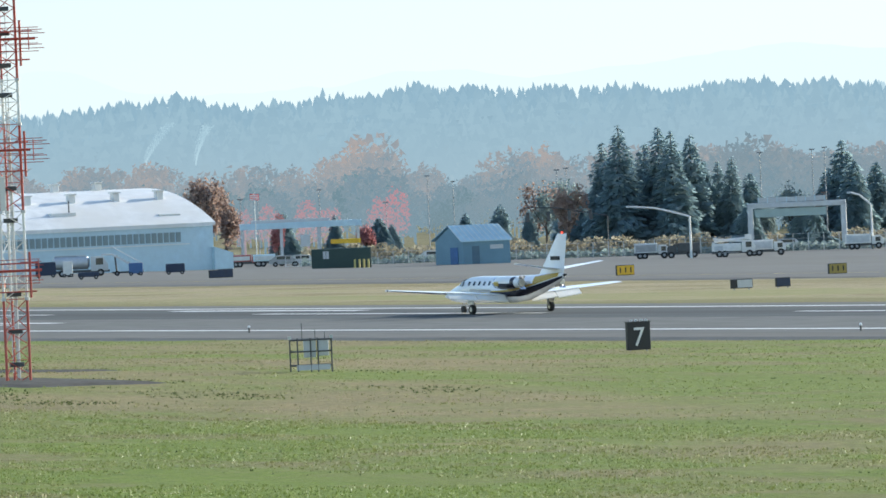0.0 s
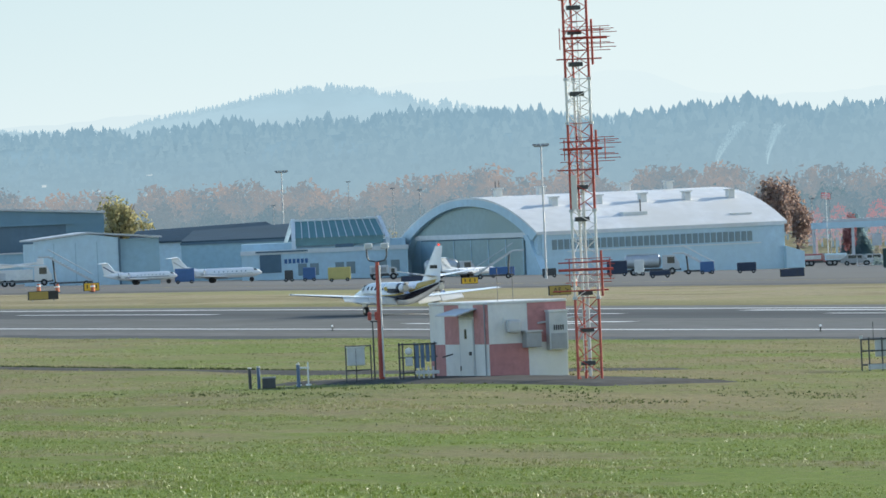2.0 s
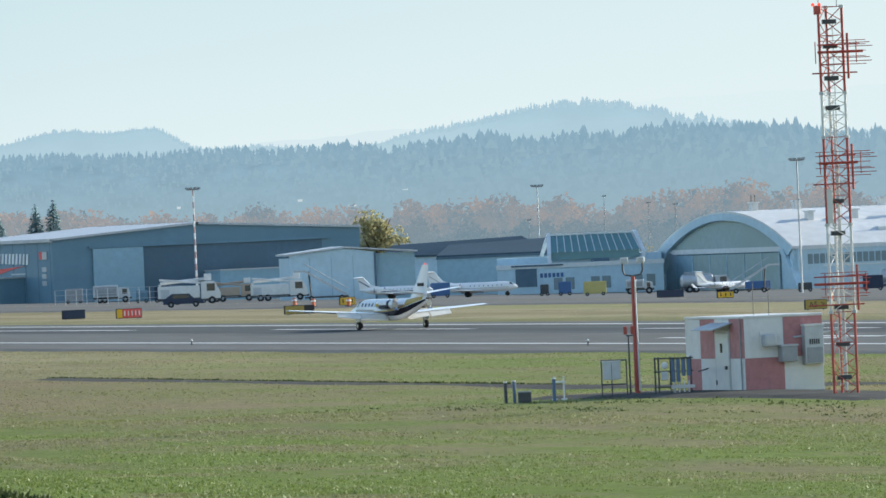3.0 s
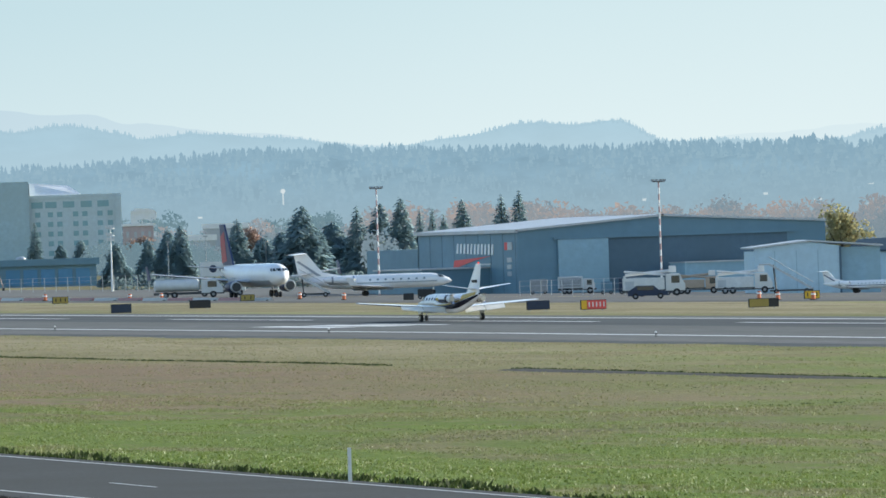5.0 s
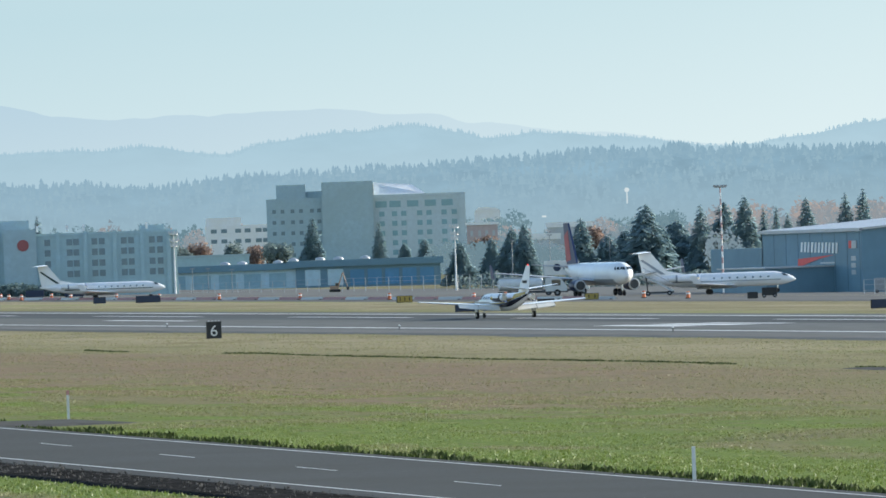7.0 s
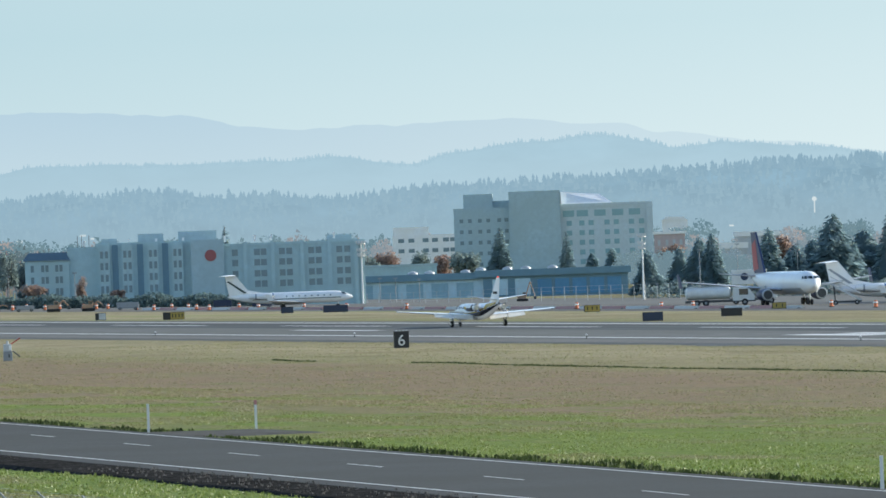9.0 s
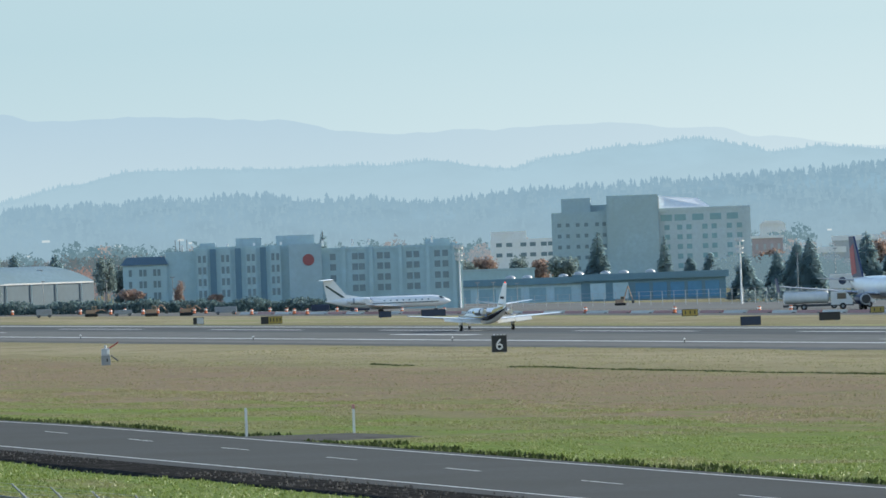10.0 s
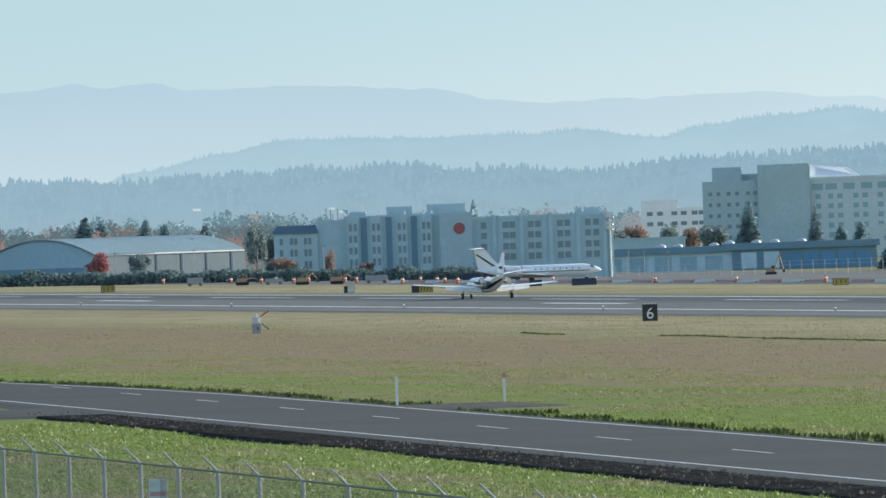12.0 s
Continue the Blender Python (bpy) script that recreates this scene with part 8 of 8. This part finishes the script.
# red and white low barriers along the closed apron
M_BARRED = paint("barrier_red", 0.36, 0.17, 0.16)
M_BARWHITE = paint("barrier_white", 0.46, 0.46, 0.45)
k = 0
for az0, az1, p0 in ((15.9, 20.0, 350),):
    az = az0
    while az < az1:
        s = p0 / math.tan(radians(az))
        t = thing("barrier", p0, s, 0, "low %s plastic barrier on the apron" % ("red" if k % 2 else "white"), "barrier", "apron barriers", GL)
        part("body", loft(bmesh.new(), [[(-0.25, y, 0), (0.25, y, 0), (0.1, y, 0.34), (-0.1, y, 0.34)] for y in (-4.2, 4.2)]), M_BARRED if k % 2 else M_BARWHITE, t)
        part("foot", B(-0.35, 0.35, -4.0, -3.4, 0, 0.1), M_DGREY, t)
        az = math.degrees(math.atan2(p0, s - 8.8))
        k += 1


def cone(az, p0):
    s = p0 / math.tan(radians(az))
    t = thing("traffic_drum", p0, s, 0, "orange traffic drum with pale bands", "traffic drum", "traffic drums", GL)
    part("drum", R((0, 0, 0.08), (0, 0, 0.8), 0.22, 0.16, 10), M_CONE, t)
    part("band", R((0, 0, 0.5), (0, 0, 0.65), 0.245, 0.24, 10), M_WHITE, t)
    part("base", R((0, 0, 0), (0, 0, 0.08), 0.34, n=10), M_RUBB, t)


M_CONE = paint("drum_orange", 0.62, 0.16, 0.06)
for az in (14.0, 14.35, 14.8, 15.25, 15.45, 15.66, 15.92, 16.05, 16.28, 16.45, 16.9, 17.1, 17.5, 18.0, 18.6, 19.1, 19.36, 20.25, 20.5, 15.05, 15.15, 15.35, 15.55, 15.8, 16.15, 16.2, 16.6, 23.1, 23.2, 23.45, 26.5):
    cone(az + rnd.uniform(-0.05, 0.05), 352 + rnd.uniform(-6, 10))


def digger(az, d, label, tall=2.6):
    p, s = polar(az, d)
    t = thing("excavator", p, s, facing(p, s), label, "excavator", "construction machines", GL)
    for y in (-0.9, 0.9):
        part("track", B(-1.5, 1.5, y - 0.25, y + 0.25, 0, 0.7, bevel=0.2), M_RUBB, t)
    part("house", B(-1.3, 1.0, -0.9, 0.9, 0.75, 1.6, bevel=0.1), M_DIG, t)
    c = part("cab", B(0.1, 1.1, -0.9, 0.0, 1.4, 2.4, bevel=0.08), M_DIG, t)
    part("cab_glass", B(0.2, 1.0, -0.93, -0.88, 1.6, 2.3), M_GLASS, c)
    part("boom", R((0.9, 0.2, 1.3), (2.2, 0.2, tall), 0.2, 0.15), M_DIG, t)
    part("stick", R((2.2, 0.2, tall), (3.4, 0.2, 1.3), 0.15, 0.1), M_DIG, t)
    part("bucket", B(3.1, 3.8, -0.15, 0.55, 0.5, 1.25, bevel=0.1), M_DGREY, t)
    t.scale = (0.62, 0.62, 0.62)


M_DIG = paint("machine_orange", 0.38, 0.25, 0.17)
digger(15.28, 1270, "orange excavator working at the apron edge")
digger(15.5, 1275, "orange excavator working at the apron edge", 2.2)
digger(14.9, 1290, "orange excavator parked at the apron edge", 1.6)
digger(18.25, 1500, "orange mobile crane before the service shed", 5.2)
for az, w in ((15.1, 2.6), (15.75, 3.2), (16.35, 2.6), (16.6, 2.8), (14.6, 2.2)):
    crate(az, 1290, w, rnd.uniform(0.8, 1.5), rnd.choice((M_DGREY, M_NAVY, M_GREY)), "small dark work machine at the apron edge", "work machine")


def mesh_fence(az0, az1, d, h, n):
    t = facing_block("apron_fence", (az0 + az1) / 2, d, "long pale wire fence along the apron", "fence")
    W = d * math.tan(radians((az1 - az0) / 2))
    for k in range(n + 1):
        x = -W + 2 * W * k / n
        part("post", R((x, 0, -1), (x, 0, h), 0.045, n=5), M_LGREY, t)
    for z in (h * 0.35, h * 0.7, h):
        part("rail", R((-W, 0, z), (W, 0, z), 0.02, n=5), M_LGREY, t)


mesh_fence(16.9, 19.4, 1500, 2.2, 34)
mesh_fence(21.6, 22.4, 1085, 2.0, 12)
mesh_fence(28.3, 32.2, 1128, 2.0, 40)


# ---- turf in detail ----
def tufts(name, count, area, size, seed, label, cols, keep=None, lift=0.0):
    """Clumps of longer grass, one mesh: each a few upright blades."""
    r2 = np.random.default_rng(seed)
    p = r2.uniform(area[0], area[1], count)
    s = r2.uniform(area[2], area[3], count)
    if keep is not None:
        m = np.array([keep(a, b) for a, b in zip(p, s)])
        p, s = p[m], s[m]
    n = len(p)
    z = np.array([gz(a, b) + 0.1 * noise.noise((a * 0.07, b * 0.05, 3.0)) for a, b in zip(p, s)])
    z += lift
    blades = 4
    vs = np.zeros((n, blades, 3, 3))
    ang = r2.uniform(0, 6.283, (n, blades))
    h = size * r2.uniform(0.5, 1.3, (n, blades)) * r2.uniform(0.7, 1.4, (n, 1))
    w = h * 0.55
    ox, oy = r2.normal(0, size * 0.7, (n, blades)), r2.normal(0, size * 0.9, (n, blades))
    c, sn = np.cos(ang), np.sin(ang)
    bx, by = p[:, None] + ox, s[:, None] + oy
    vs[:, :, 0, 0], vs[:, :, 0, 1], vs[:, :, 0, 2] = bx - c * w, by - sn * w, z[:, None] - 0.03
    vs[:, :, 1, 0], vs[:, :, 1, 1], vs[:, :, 1, 2] = bx + c * w, by + sn * w, z[:, None] - 0.03
    vs[:, :, 2, 0], vs[:, :, 2, 1], vs[:, :, 2, 2] = bx + r2.normal(0, 0.4, (n, blades)) * h, by + r2.normal(0, 0.4, (n, blades)) * h, z[:, None] + h
    me = bpy.data.meshes.new(name)
    tot = n * blades
    me.vertices.add(tot * 3)
    me.vertices.foreach_set("co", vs.reshape(-1))
    me.loops.add(tot * 3)
    me.loops.foreach_set("vertex_index", np.arange(tot * 3, dtype=np.int32))
    me.polygons.add(tot)
    me.polygons.foreach_set("loop_start", np.arange(0, tot * 3, 3, dtype=np.int32))
    me.update(calc_edges=True)
    me.materials.append(cols)
    return tagged(new(name, me), label, name.replace("_", " "), kind="stuff")


M_TUFTDARK = foliage("rank_grass_blades", (0.035, 0.05, 0.015), (0.115, 0.14, 0.04), 0.8, 0.2)
# lip blades: shade of the side turned from the sun is in their colour
M_LIP = foliage("shade_toned_lip_blades", (0.018, 0.028, 0.008), (0.085, 0.115, 0.028), 0.8, 0.15)
M_CHIP = foliage("gravel_chips", (0.012, 0.012, 0.012), (0.15, 0.145, 0.14))


def on_grass(p, s):
    if road_near(s) - 4.5 + 0.5 * noise.noise((s * 0.6, 1, 7)) < p < road_far(s) + 1.2 and s < 640:
        return False
    if 384 < s < 397 and p < 124 and p > 90:
        return False
    if abs(p - 165) < 2.4 and 318 < s < 352:
        return False
    return p < 229.5


patchy = lambda p, s: on_grass(p, s) and noise.noise((p * 0.16, s * 0.06, 8)) + 0.6 * noise.noise((p * 0.6, s * 0.2, 2)) > -0.2
tufts("grass_tufts", 150000, (108, 150, 190, 560), 0.046, 1, "short green grass blades over the near field", M_BLADE, patchy)
tufts("grass_tufts", 75000, (56, 112, 180, 460), 0.068, 2, "short green grass blades beside the fence", M_BLADE, on_grass)
tufts("dry_tufts", 95000, (140, 230, 250, 760), 0.048, 3, "dry straw-brown grass blades over the field", M_BLADE, patchy)
tufts("rank_tufts", 90000, (100, 127, 190, 520), 0.165, 4, "long grass lip along the service road, coloured as its shaded side", M_LIP, lambda p, s: road_far(s) + 1.0 + 0.5 * noise.noise((s * 0.5, 1, 3)) < p < road_far(s) + 2.3 + 2.2 * noise.noise((s * 0.16, 2, 2)) and not 384 < s < 397 and noise.noise((s * 0.3, p * 0.8, 6)) > -0.15)
tufts("rank_tufts", 150000, (178, 200, 352, 640), 0.085, 5, "long grass lip along the old path, coloured as its shaded side", M_LIP, lambda p, s: abs(p - ditch_p(s) - 0.3 - 0.5 * noise.noise((s * 0.12, 5, 1))) < 0.12 + 0.75 * max(0, noise.noise((s * 0.33, 7, 2)) + 0.22 + 0.4 * noise.noise((s * 0.05, 2, 9))) and noise.noise((s * 0.03, 3, 6)) > -0.2)
tufts("rank_tufts", 3000, (150, 172, 300, 352), 0.06, 6, "long dark grass round the hut", M_TUFTDARK, lambda p, s: noise.noise((p * 0.3, s * 0.1, 5)) > 0.1)
tufts("rank_tufts", 26000, (110, 228, 190, 480), 0.045, 7, "ragged drifts of longer dark grass", M_TUFTDARK, lambda p, s: on_grass(p, s) and noise.noise((p * 0.22, s * 0.05, 1)) > 0.4)
tufts("gravel_chips", 26000, (70, 130, 150, 402), 0.05, 8, "loose dark gravel chips on the verge", M_CHIP, lambda p, s: road_near(s) - 4.2 < p < road_near(s) - 1.0, GL - 0.01)

motions()
